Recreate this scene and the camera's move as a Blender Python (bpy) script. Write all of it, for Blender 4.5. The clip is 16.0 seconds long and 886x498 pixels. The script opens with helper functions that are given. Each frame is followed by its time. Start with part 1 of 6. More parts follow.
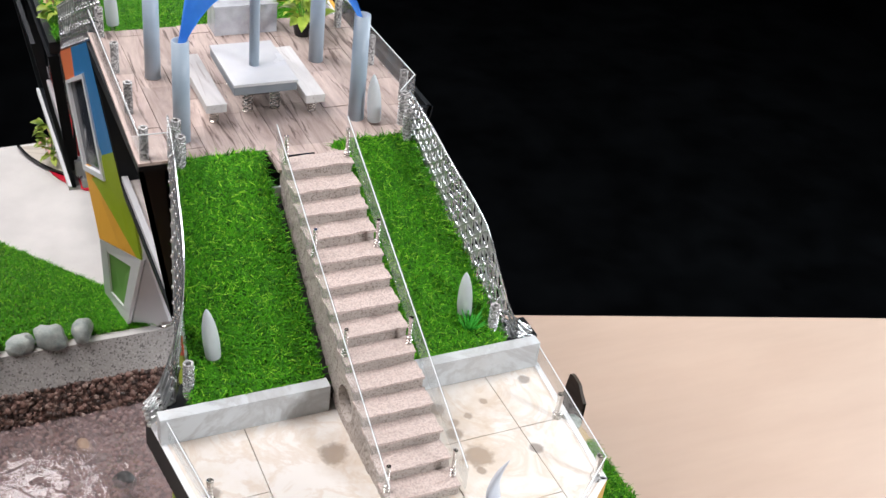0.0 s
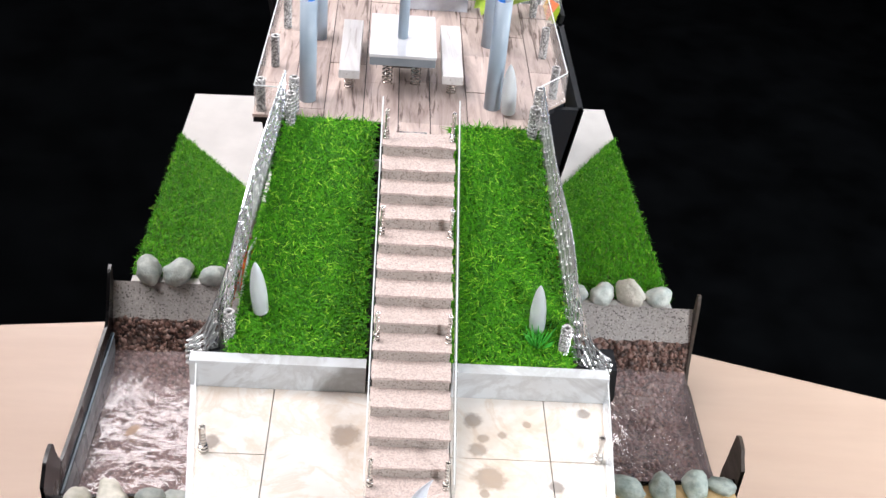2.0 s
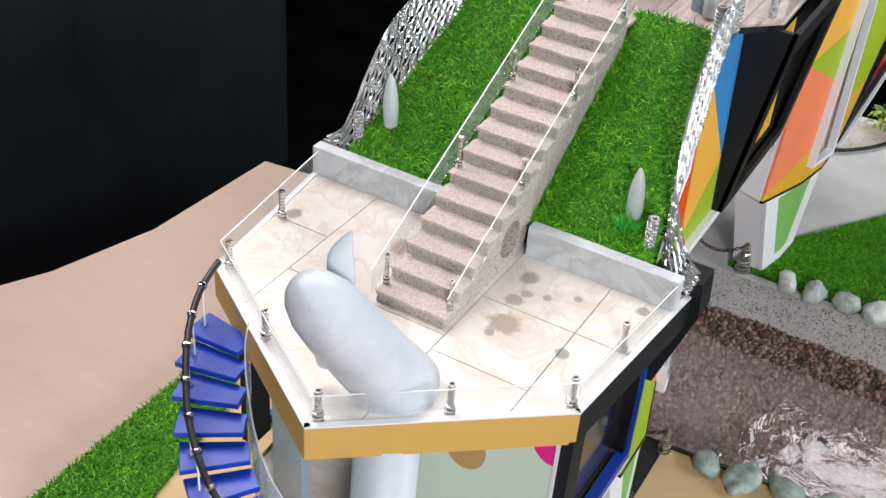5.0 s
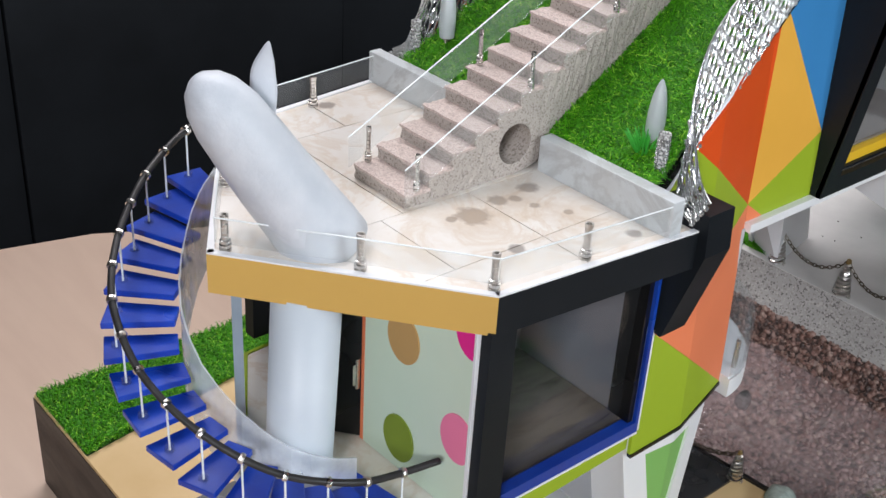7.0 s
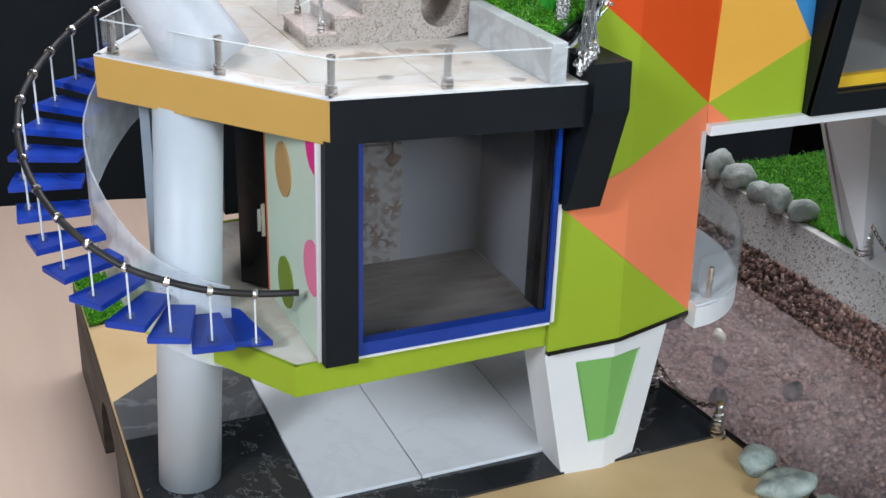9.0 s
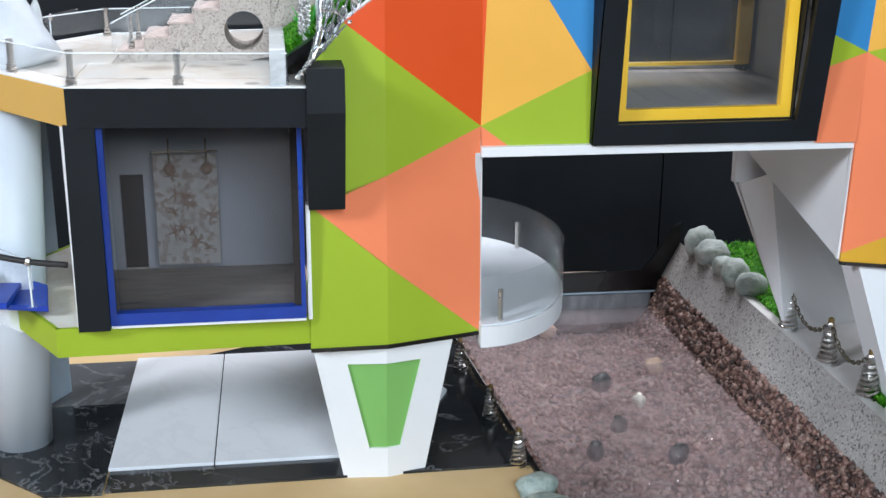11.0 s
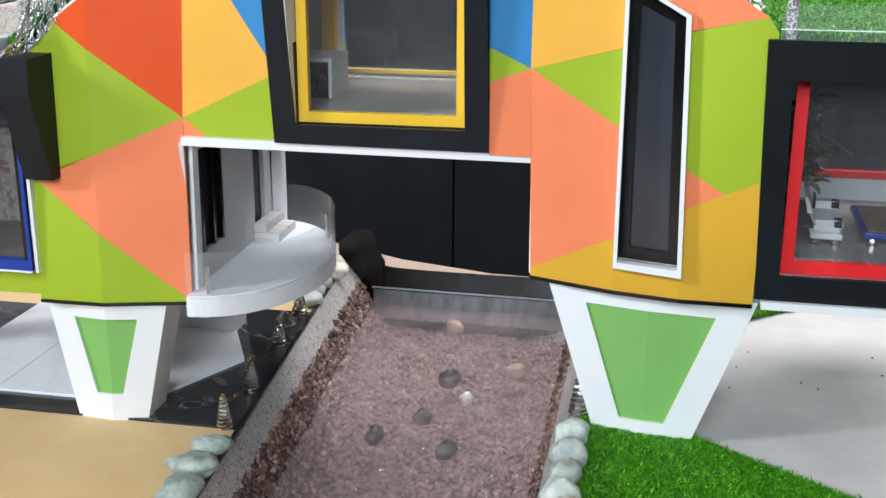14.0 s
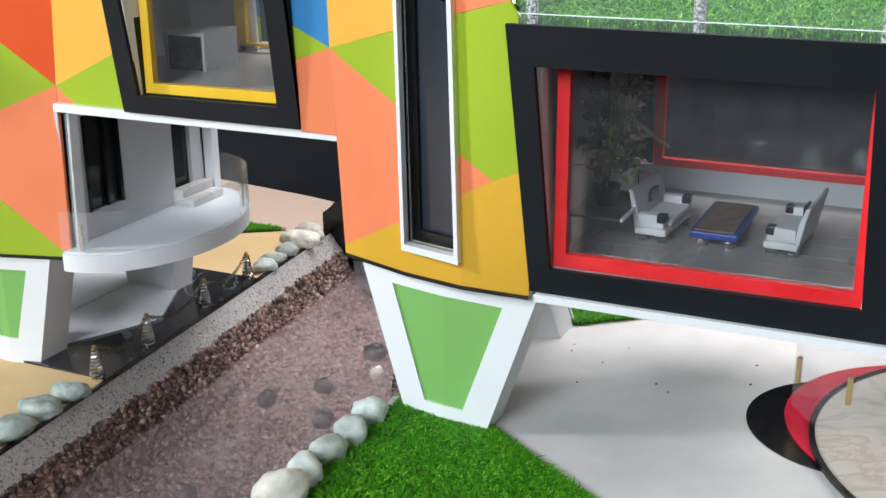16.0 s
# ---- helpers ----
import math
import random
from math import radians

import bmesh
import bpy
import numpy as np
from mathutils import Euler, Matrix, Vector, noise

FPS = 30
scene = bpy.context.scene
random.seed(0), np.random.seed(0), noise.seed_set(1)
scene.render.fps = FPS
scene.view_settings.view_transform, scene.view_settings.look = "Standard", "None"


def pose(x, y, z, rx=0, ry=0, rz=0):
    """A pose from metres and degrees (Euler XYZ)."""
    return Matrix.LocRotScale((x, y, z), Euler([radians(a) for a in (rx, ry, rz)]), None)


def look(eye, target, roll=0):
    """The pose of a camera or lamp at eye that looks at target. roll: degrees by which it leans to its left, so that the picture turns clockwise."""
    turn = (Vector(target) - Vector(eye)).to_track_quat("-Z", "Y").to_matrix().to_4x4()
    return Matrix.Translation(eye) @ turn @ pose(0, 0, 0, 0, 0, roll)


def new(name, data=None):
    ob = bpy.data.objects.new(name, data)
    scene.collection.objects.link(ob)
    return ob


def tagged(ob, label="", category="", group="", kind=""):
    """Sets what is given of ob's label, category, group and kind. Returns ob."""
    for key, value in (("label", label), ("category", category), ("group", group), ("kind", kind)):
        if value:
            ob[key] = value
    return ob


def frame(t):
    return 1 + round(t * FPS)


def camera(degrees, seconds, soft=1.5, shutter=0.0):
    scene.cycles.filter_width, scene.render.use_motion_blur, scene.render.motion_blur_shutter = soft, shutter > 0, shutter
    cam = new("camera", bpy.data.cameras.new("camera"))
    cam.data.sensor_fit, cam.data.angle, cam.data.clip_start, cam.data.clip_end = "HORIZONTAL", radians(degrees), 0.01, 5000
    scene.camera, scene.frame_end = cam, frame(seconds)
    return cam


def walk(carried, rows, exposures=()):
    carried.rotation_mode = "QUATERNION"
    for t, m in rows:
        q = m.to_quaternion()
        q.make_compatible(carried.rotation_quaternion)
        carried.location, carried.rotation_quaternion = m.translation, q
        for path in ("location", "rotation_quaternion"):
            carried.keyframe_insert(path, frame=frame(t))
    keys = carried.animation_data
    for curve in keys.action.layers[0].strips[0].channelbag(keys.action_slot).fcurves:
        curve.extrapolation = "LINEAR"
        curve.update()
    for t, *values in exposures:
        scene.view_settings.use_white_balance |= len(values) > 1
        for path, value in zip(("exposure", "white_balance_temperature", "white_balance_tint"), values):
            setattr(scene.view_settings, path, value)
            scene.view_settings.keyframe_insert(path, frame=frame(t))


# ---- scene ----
cam = camera(41.62, 16.0)
PATH = [
    (0.0, (-0.2824, -0.9419, 0.9480), (0.1072, -0.2109, 0.3878), 7.30),
    (0.5, (-0.2129, -0.9505, 0.9471), (0.0859, -0.1829, 0.3802), 6.84),
    (1.0, (-0.1420, -0.9642, 0.9549), (0.0738, -0.1787, 0.3749), 5.85),
    (1.5, (-0.0773, -0.9805, 0.9530), (0.0586, -0.1791, 0.3705), 5.47),
    (2.0, (-0.0230, -0.9625, 0.9343), (0.0384, -0.1533, 0.3499), 5.57),
    (2.5, (0.0181, -0.9645, 0.9185), (-0.0063, -0.1567, 0.3295), 6.16),
    (3.0, (0.0656, -0.9805, 0.9172), (-0.0381, -0.1846, 0.3206), 6.49),
    (3.5, (0.1336, -0.9841, 0.9066), (-0.0428, -0.2105, 0.2980), 7.00),
    (4.0, (0.2018, -0.9836, 0.8850), (-0.0445, -0.2334, 0.2714), 6.81),
    (4.2, (0.2263, -0.9845, 0.8745), (-0.0479, -0.2388, 0.2673), 6.25),
    (6.3, (0.4922, -0.8971, 0.7210), (-0.0737, -0.2557, 0.2029), 3.52),
    (6.5, (0.5099, -0.8791, 0.7021), (-0.0835, -0.2550, 0.1937), 3.44),
    (7.0, (0.5626, -0.8370, 0.6658), (-0.0907, -0.2622, 0.1731), 3.50),
    (7.5, (0.6200, -0.7919, 0.6224), (-0.0852, -0.2612, 0.1523), 3.18),
    (8.0, (0.6717, -0.7472, 0.5692), (-0.0692, -0.2562, 0.1110), 3.65),
    (8.2, (0.6923, -0.7306, 0.5538), (-0.0616, -0.2566, 0.0988), 3.68),
    (10.3, (0.8908, -0.4232, 0.4422), (-0.0405, -0.2373, 0.1288), 0.05),
    (10.5, (0.9103, -0.3924, 0.4323), (-0.0248, -0.2202, 0.1223), 0.39),
    (11.0, (0.9602, -0.2935, 0.4462), (0.0165, -0.1561, 0.1453), 0.44),
    (11.5, (0.9894, -0.2091, 0.4505), (0.0391, -0.1133, 0.1541), 0.51),
    (12.0, (1.0171, -0.1188, 0.4662), (0.0624, -0.0663, 0.1731), 0.80),
    (12.5, (1.0297, -0.0243, 0.4722), (0.0735, -0.0225, 0.1795), 0.52),
    (13.0, (1.0366, 0.0737, 0.4634), (0.0821, 0.0154, 0.1706), 0.52),
    (13.5, (1.0271, 0.1763, 0.4634), (0.0799, 0.0503, 0.1687), 0.32),
    (14.0, (1.0164, 0.2606, 0.4609), (0.0815, 0.0707, 0.1608), 0.23),
    (14.5, (1.0013, 0.3514, 0.4634), (0.0805, 0.1044, 0.1617), -0.07),
    (15.0, (0.9828, 0.4422, 0.4637), (0.0776, 0.1473, 0.1576), -0.26),
    (15.5, (0.9492, 0.5196, 0.4659), (0.0659, 0.1702, 0.1533), -0.42),
    (16.0, (0.9110, 0.6086, 0.4651), (0.0530, 0.2065, 0.1454), -0.47),
]
walk(cam, [(t, look(eye, target, roll)) for t, eye, target, roll in PATH],
     exposures=[(0.0, -0.38, 6500, 15), (2.0, -0.14, 6500, 16), (4.0, -0.36, 6450, 15), (6.5, -0.59, 6400, 15), (8.0, -0.76, 6250, 13), (10.5, -0.32, 5950, 12),
                (12.5, -0.28, 6150, 12), (14.0, -0.15, 6250, 12), (16.0, -0.05, 6300, 12)])

# ---------------------------------------------------------------- world and lights
world = bpy.data.worlds.new("world")
scene.world = world
world.use_nodes = True
world.node_tree.nodes["Background"].inputs[0].default_value = (0.72, 0.80, 1.0, 1)
world.node_tree.nodes["Background"].inputs[1].default_value = 0.10


def area_lamp(name, eye, target, size, power, colour):
    data = bpy.data.lights.new(name, "AREA")
    data.shape, data.size, data.energy, data.color = "SQUARE", size, power, colour
    ob = new(name, data)
    ob.matrix_world = look(eye, target)
    return ob


area_lamp("ceiling_lamp", (-1.05, 0.15, 2.55), (0.0, 0.0, 0.1), 1.7, 112, (1.0, 0.972, 0.962))
area_lamp("window_lamp", (3.05, 0.1, 1.35), (0.0, 0.1, 0.10), 1.4, 122, (0.88, 0.97, 1.0))
far = area_lamp("far_ceiling_lamp", (-0.45, 2.75, 2.28), (0.0, 0.3, 0.1), 2.6, 64, (1.0, 0.98, 0.97))
far.data.shape, far.data.size_y = "RECTANGLE", 0.9
far.matrix_world = far.matrix_world @ Matrix.Rotation(math.radians(-11), 4, "Z")
area_lamp("side_lamp", (1.55, -2.40, 1.55), (0.05, -0.1, 0.2), 0.50, 72, (0.96, 0.98, 1.0))

# ---------------------------------------------------------------- materials


def nodes_of(name):
    m = bpy.data.materials.new(name)
    m.use_nodes = True
    return m, m.node_tree.nodes, m.node_tree.links, m.node_tree.nodes["Principled BSDF"]


def mix_rgb(nt, ln, fac, a, b, mode="MIX"):
    n = nt.new("ShaderNodeMix")
    n.data_type, n.blend_type = "RGBA", mode
    for sock, v in ((n.inputs[0], fac), (n.inputs[6], a), (n.inputs[7], b)):
        if isinstance(v, (tuple, float, int)):
            sock.default_value = (*v, 1) if isinstance(v, tuple) else v
        else:
            ln.new(v, sock)
    return n.outputs[2]


def noise_tex(nt, ln, co, scale, detail=4.0, rough=0.55, distort=0.0):
    n = nt.new("ShaderNodeTexNoise")
    n.inputs["Scale"].default_value, n.inputs["Detail"].default_value = scale, detail
    n.inputs["Roughness"].default_value, n.inputs["Distortion"].default_value = rough, distort
    if co is not None:
        ln.new(co, n.inputs["Vector"])
    return n.outputs["Fac"]


def ramp(nt, ln, fac, lo, hi, a=0.0, b=1.0):
    n = nt.new("ShaderNodeMapRange")
    for i, v in zip((1, 2, 3, 4), (lo, hi, a, b)):
        n.inputs[i].default_value = v
    ln.new(fac, n.inputs[0])
    return n.outputs[0]


def coords(nt, ln, stretch=(1, 1, 1)):
    c = nt.new("ShaderNodeTexCoord")
    mp = nt.new("ShaderNodeMapping")
    mp.inputs["Scale"].default_value = stretch
    ln.new(c.outputs["Object"], mp.inputs["Vector"])
    return mp.outputs["Vector"]


def bump(nt, ln, bsdf, height, strength, dist):
    n = nt.new("ShaderNodeBump")
    n.inputs["Strength"].default_value, n.inputs["Distance"].default_value = strength, dist
    ln.new(height, n.inputs["Height"])
    ln.new(n.outputs["Normal"], bsdf.inputs["Normal"])


def surface(name, c1, c2, scale=30, rough=0.5, grain=300, bump_k=0.2, dist=0.0006, stretch=(1, 1, 1), metal=0.0,
            big=6.0, coat=0.0, spread=0.0, rough_var=0.12):
    """A painted, stony, wooden or metal surface: two noises for colour, one fine for relief."""
    m, nt, ln, bs = nodes_of(name)
    co = coords(nt, ln, stretch)
    f1 = ramp(nt, ln, noise_tex(nt, ln, co, scale), 0.32, 0.68)
    f2 = ramp(nt, ln, noise_tex(nt, ln, co, big, 3), 0.3, 0.7)
    col = mix_rgb(nt, ln, f1, c1, c2)
    col = mix_rgb(nt, ln, ramp(nt, ln, f2, 0, 1, 0, 0.35), col, tuple(0.82 * v for v in c1))
    if spread:
        info = nt.new("ShaderNodeObjectInfo")
        hsv = nt.new("ShaderNodeHueSaturation")
        ln.new(ramp(nt, ln, info.outputs["Random"], 0, 1, 1 - spread, 1 + spread), hsv.inputs["Value"])
        ln.new(col, hsv.inputs["Color"])
        col = hsv.outputs["Color"]
    ln.new(col, bs.inputs["Base Color"])
    g = noise_tex(nt, ln, co, grain, 5)
    ln.new(ramp(nt, ln, f2, 0, 1, max(0.02, rough - rough_var), min(1, rough + rough_var)), bs.inputs["Roughness"])
    bs.inputs["Metallic"].default_value = metal
    bs.inputs["Coat Weight"].default_value = coat
    bump(nt, ln, bs, g, bump_k, dist)
    return m


def speckled(name, base, chips, scale, rough=0.6, amount=0.5, bump_k=0.3, dist=0.001, gap_shade=0.0):
    """Terrazzo or gravel: cells of several colours in a ground."""
    m, nt, ln, bs = nodes_of(name)
    co = coords(nt, ln)
    v = nt.new("ShaderNodeTexVoronoi")
    v.inputs["Scale"].default_value = scale
    ln.new(co, v.inputs["Vector"])
    sep = nt.new("ShaderNodeSeparateColor")
    ln.new(v.outputs["Color"], sep.inputs["Color"])
    col = base
    for i, c in enumerate(chips):
        lo = 1 - amount * (i + 1) / len(chips)
        hi = 1 - amount * i / len(chips)
        a = ramp(nt, ln, sep.outputs["Red"], lo, lo + 0.01)
        b = ramp(nt, ln, sep.outputs["Red"], hi, hi + 0.01, 1, 0)
        mu = nt.new("ShaderNodeMath")
        mu.operation = "MULTIPLY"
        ln.new(a, mu.inputs[0]), ln.new(b, mu.inputs[1])
        col = mix_rgb(nt, ln, mu.outputs[0], col, c)
    f = ramp(nt, ln, noise_tex(nt, ln, co, 18, 5), 0.3, 0.7, 0.0, 0.45)
    col = mix_rgb(nt, ln, f, col, tuple(0.7 * k for k in base))
    # Shade in the gaps between stones, painted into the colour.
    if gap_shade:
        col = mix_rgb(nt, ln, ramp(nt, ln, v.outputs["Distance"], 0.42, 0.72, 0.0, gap_shade), col, tuple(0.12 * k for k in base))
    ln.new(col, bs.inputs["Base Color"])
    bs.inputs["Roughness"].default_value = rough
    bump(nt, ln, bs, v.outputs["Distance"], -bump_k, dist)
    return m


def clear(name, colour=(1, 1, 1), rough=0.03, weight=1.0, ior=1.35):
    m, nt, ln, bs = nodes_of(name)
    bs.inputs["Base Color"].default_value = (*colour, 1)
    bs.inputs["Transmission Weight"].default_value = weight
    bs.inputs["IOR"].default_value = ior
    co = coords(nt, ln)
    ln.new(ramp(nt, ln, noise_tex(nt, ln, co, 40, 4), 0.35, 0.75, rough, rough + 0.10), bs.inputs["Roughness"])
    return m


def pane_glass(name, tint, gloss=1.45, haze=0.06):
    """Thin sheet: mostly seen through, with a mirror gloss that grows at a slant and a little dust."""
    m, nt, ln, bs = nodes_of(name)
    out = nt["Material Output"]
    tr = nt.new("ShaderNodeBsdfTransparent")
    tr.inputs[0].default_value = (*tint, 1)
    gl = nt.new("ShaderNodeBsdfGlossy")
    gl.inputs["Roughness"].default_value = 0.04
    lw = nt.new("ShaderNodeLayerWeight")
    lw.inputs[0].default_value = 0.5
    pw = nt.new("ShaderNodeMath")
    pw.operation = "POWER"
    ln.new(lw.outputs["Facing"], pw.inputs[0])
    pw.inputs[1].default_value = 5.0
    f0 = ((gloss - 1) / (gloss + 1)) ** 2
    fr = ramp(nt, ln, pw.outputs[0], 0, 1, f0, 0.75)
    df = nt.new("ShaderNodeBsdfDiffuse")
    df.inputs[0].default_value = (0.75, 0.78, 0.8, 1)
    co = coords(nt, ln)
    mx = nt.new("ShaderNodeMixShader")
    ln.new(ramp(nt, ln, noise_tex(nt, ln, co, 60, 6), 0.3, 0.8, haze * 0.75, haze * 1.35), mx.inputs[0])
    ln.new(tr.outputs[0], mx.inputs[1]), ln.new(df.outputs[0], mx.inputs[2])
    m2 = nt.new("ShaderNodeMixShader")
    ln.new(fr, m2.inputs[0])
    ln.new(mx.outputs[0], m2.inputs[1]), ln.new(gl.outputs[0], m2.inputs[2])
    ln.new(m2.outputs[0], out.inputs["Surface"])
    return m


def paint(name, c):
    m = surface(name, c, tuple(min(1, v * 1.10 + 0.004) for v in c), scale=9, rough=0.48, grain=420, bump_k=0.10, dist=0.0003, big=3)
    m.node_tree.nodes["Principled BSDF"].inputs["Specular IOR Level"].default_value = 0.25
    return m


M_GREEN = paint("lime_card", (0.315, 0.435, 0.022))
M_RED = paint("vermilion_card", (0.70, 0.080, 0.010))
M_CORAL = paint("coral_card", (0.81, 0.225, 0.098))
M_AMBER = paint("amber_card", (0.78, 0.41, 0.06))
M_OCHRE = paint("ochre_card", (0.66, 0.37, 0.03))
M_EDGE = paint("tan_yellow_edge", (0.60, 0.37, 0.095))
M_COLUMN = surface("pale_column_card", (0.56, 0.62, 0.68), (0.64, 0.70, 0.75), scale=14, rough=0.4, grain=300, bump_k=0.12)
M_BLUE = paint("sky_blue_card", (0.040, 0.22, 0.49))
M_LEAF = paint("leaf_green_card", (0.20, 0.44, 0.115))
M_DARK = surface("anthracite_card", (0.006, 0.0085, 0.0115), (0.010, 0.0135, 0.0175), scale=14, rough=0.55, grain=500, bump_k=0.15)
M_WHITE = surface("white_card", (0.76, 0.78, 0.80), (0.84, 0.85, 0.86), scale=12, rough=0.5, grain=400, bump_k=0.1)
# White card again, with the dimness indoors and under the bridge in its colour.
M_INNER = surface("dimmed_white_wall", (0.50, 0.51, 0.53), (0.58, 0.59, 0.60), scale=12, rough=0.6, grain=400, bump_k=0.1)
# White walls greyed: the dimness behind the window is put into their colour.
M_ROOMWALL = surface("dimmed_room_wall", (0.225, 0.235, 0.255), (0.275, 0.285, 0.305), scale=12, rough=0.6, grain=400, bump_k=0.1)
M_PLASTER = surface("white_plaster", (0.56, 0.60, 0.65), (0.66, 0.69, 0.73), scale=45, rough=0.42, grain=70, bump_k=0.55, dist=0.0025)
M_MINT = surface("mint_card", (0.62, 0.76, 0.60), (0.68, 0.80, 0.66), scale=10, rough=0.5, bump_k=0.1)
M_PINK = paint("pink_card", (0.85, 0.22, 0.38))
M_MAGENTA = paint("magenta_card", (0.80, 0.02, 0.28))
M_TANDOT = paint("tan_card", (0.52, 0.32, 0.12))
M_OLIVE = paint("olive_card", (0.20, 0.28, 0.03))
M_YELLOW = surface("yellow_frame_paint", (0.86, 0.50, 0.02), (0.92, 0.60, 0.05), scale=30, rough=0.4, grain=200, bump_k=0.25)
M_BLUEF = surface("blue_frame_paint", (0.005, 0.032, 0.27), (0.008, 0.055, 0.36), scale=30, rough=0.35, grain=200, bump_k=0.25)
M_REDF = surface("red_frame_paint", (0.70, 0.012, 0.015), (0.85, 0.03, 0.035), scale=30, rough=0.4, grain=200, bump_k=0.25)
M_TREAD = surface("blue_acrylic", (0.006, 0.035, 0.34), (0.012, 0.07, 0.50), scale=40, rough=0.30, grain=250, bump_k=0.2)
M_TAN = surface("tan_board", (0.60, 0.42, 0.20), (0.66, 0.48, 0.25), scale=16, rough=0.7, grain=350, bump_k=0.15)
M_TABLE = surface("pale_table", (0.56, 0.42, 0.33), (0.62, 0.475, 0.375), scale=5, rough=0.42, grain=120, bump_k=0.05, stretch=(1, 5, 1), big=1.2)
M_ROOM = surface("dark_cloth", (0.0012, 0.0014, 0.0016), (0.003, 0.0035, 0.004), scale=7, rough=0.9, grain=200, bump_k=0.4, big=1.5)
M_BOARD = surface("dark_backdrop_board", (0.012, 0.0145, 0.0175), (0.018, 0.0215, 0.026), scale=7, rough=0.8, grain=200, bump_k=0.2, big=1.5)
for m, gloss in ((M_ROOM, 0.0), (M_BOARD, 0.25), (M_DARK, 0.22)):
    m.node_tree.nodes["Principled BSDF"].inputs["Specular IOR Level"].default_value = gloss
M_BASEWOOD = surface("brown_base_board", (0.035, 0.026, 0.020), (0.075, 0.058, 0.045), scale=30, rough=0.6, stretch=(1, 1, 5), grain=260, bump_k=0.4)
M_STEEL = surface("bright_steel", (0.55, 0.53, 0.50), (0.75, 0.73, 0.70), scale=120, rough=0.24, grain=500, bump_k=0.3, metal=1.0)
M_BRASS = surface("aged_brass", (0.42, 0.30, 0.12), (0.55, 0.42, 0.2), scale=90, rough=0.35, metal=1.0, bump_k=0.2)
M_CHAIN = surface("dark_chain_metal", (0.10, 0.085, 0.06), (0.25, 0.21, 0.15), scale=200, rough=0.35, metal=1.0, bump_k=0.3)
M_LATTICE = surface("silver_lattice", (0.56, 0.58, 0.58), (0.80, 0.82, 0.82), scale=160, rough=0.26, grain=600, bump_k=0.4, metal=0.80)
M_PIPE = surface("blue_grey_pipe", (0.33, 0.42, 0.50), (0.40, 0.49, 0.57), scale=40, rough=0.4, grain=300, bump_k=0.12)
M_RUBBER = surface("black_rubber", (0.012, 0.012, 0.013), (0.03, 0.03, 0.03), scale=80, rough=0.45, bump_k=0.2)
M_RIM = surface("cloudy_grey_band", (0.10, 0.105, 0.115), (0.26, 0.265, 0.28), scale=60, rough=0.3, grain=300, bump_k=0.2, stretch=(1, 1, 0.4), big=9)
M_FROST = surface("frosted_white_plastic", (0.80, 0.86, 0.87), (0.86, 0.90, 0.91), scale=60, rough=0.35, bump_k=0.1)
M_FROST.node_tree.nodes["Principled BSDF"].inputs["Subsurface Weight"].default_value = 0.3
M_FROST.node_tree.nodes["Principled BSDF"].inputs["Subsurface Radius"].default_value = (0.006, 0.006, 0.006)
M_STONE = surface("river_stone", (0.32, 0.38, 0.36), (0.64, 0.68, 0.63), scale=75, rough=0.6, grain=150, bump_k=0.7, dist=0.003, spread=0.25, big=24)
M_STONEB = surface("pale_river_stone", (0.46, 0.46, 0.39), (0.74, 0.72, 0.64), scale=75, rough=0.6, grain=150, bump_k=0.7, dist=0.003, spread=0.2, big=24)
M_TANSTONE = surface("tan_river_stone", (0.36, 0.25, 0.18), (0.52, 0.37, 0.27), scale=75, rough=0.6, grain=150, bump_k=0.6, dist=0.002, spread=0.25, big=20)
M_STONEG = surface("green_grey_stone", (0.17, 0.22, 0.20), (0.46, 0.52, 0.47), scale=75, rough=0.6, grain=150, bump_k=0.7, dist=0.003, spread=0.25, big=20)
M_TUFT = surface("bright_plastic_grass", (0.03, 0.36, 0.03), (0.10, 0.58, 0.08), scale=80, rough=0.45, bump_k=0.1)
M_BULLET = surface("frosted_translucent_plastic", (0.78, 0.85, 0.87), (0.86, 0.91, 0.93), scale=60, rough=0.42, bump_k=0.1)
M_BULLET.node_tree.nodes["Principled BSDF"].inputs["Transmission Weight"].default_value = 0.45
M_SAIL = surface("blue_fabric", (0.012, 0.20, 0.72), (0.025, 0.30, 0.84), scale=40, rough=0.6, grain=500, bump_k=0.4)
M_CONC = speckled("stair_terrazzo", (0.47, 0.42, 0.375), [(0.52, 0.465, 0.42), (0.40, 0.35, 0.31), (0.24, 0.205, 0.18)], 900, rough=0.75, amount=0.45)
M_TREADTOP = speckled("stair_gravel_top", (0.62, 0.52, 0.47), [(0.67, 0.57, 0.52), (0.54, 0.44, 0.40), (0.64, 0.52, 0.47), (0.46, 0.37, 0.335)], 950, rough=0.8, amount=0.95, bump_k=0.8, dist=0.002)
M_TERRAZZO = speckled("grey_terrazzo", (0.40, 0.385, 0.365), [(0.115, 0.108, 0.10), (0.50, 0.48, 0.45), (0.31, 0.29, 0.27)], 560, rough=0.6, amount=0.38)
M_GRAVEL = speckled("brown_gravel", (0.24, 0.155, 0.13), [(0.36, 0.245, 0.21), (0.085, 0.055, 0.046), (0.31, 0.18, 0.15), (0.38, 0.29, 0.255)], 150, rough=0.7, amount=0.9, bump_k=1.0, dist=0.004, gap_shade=0.9)
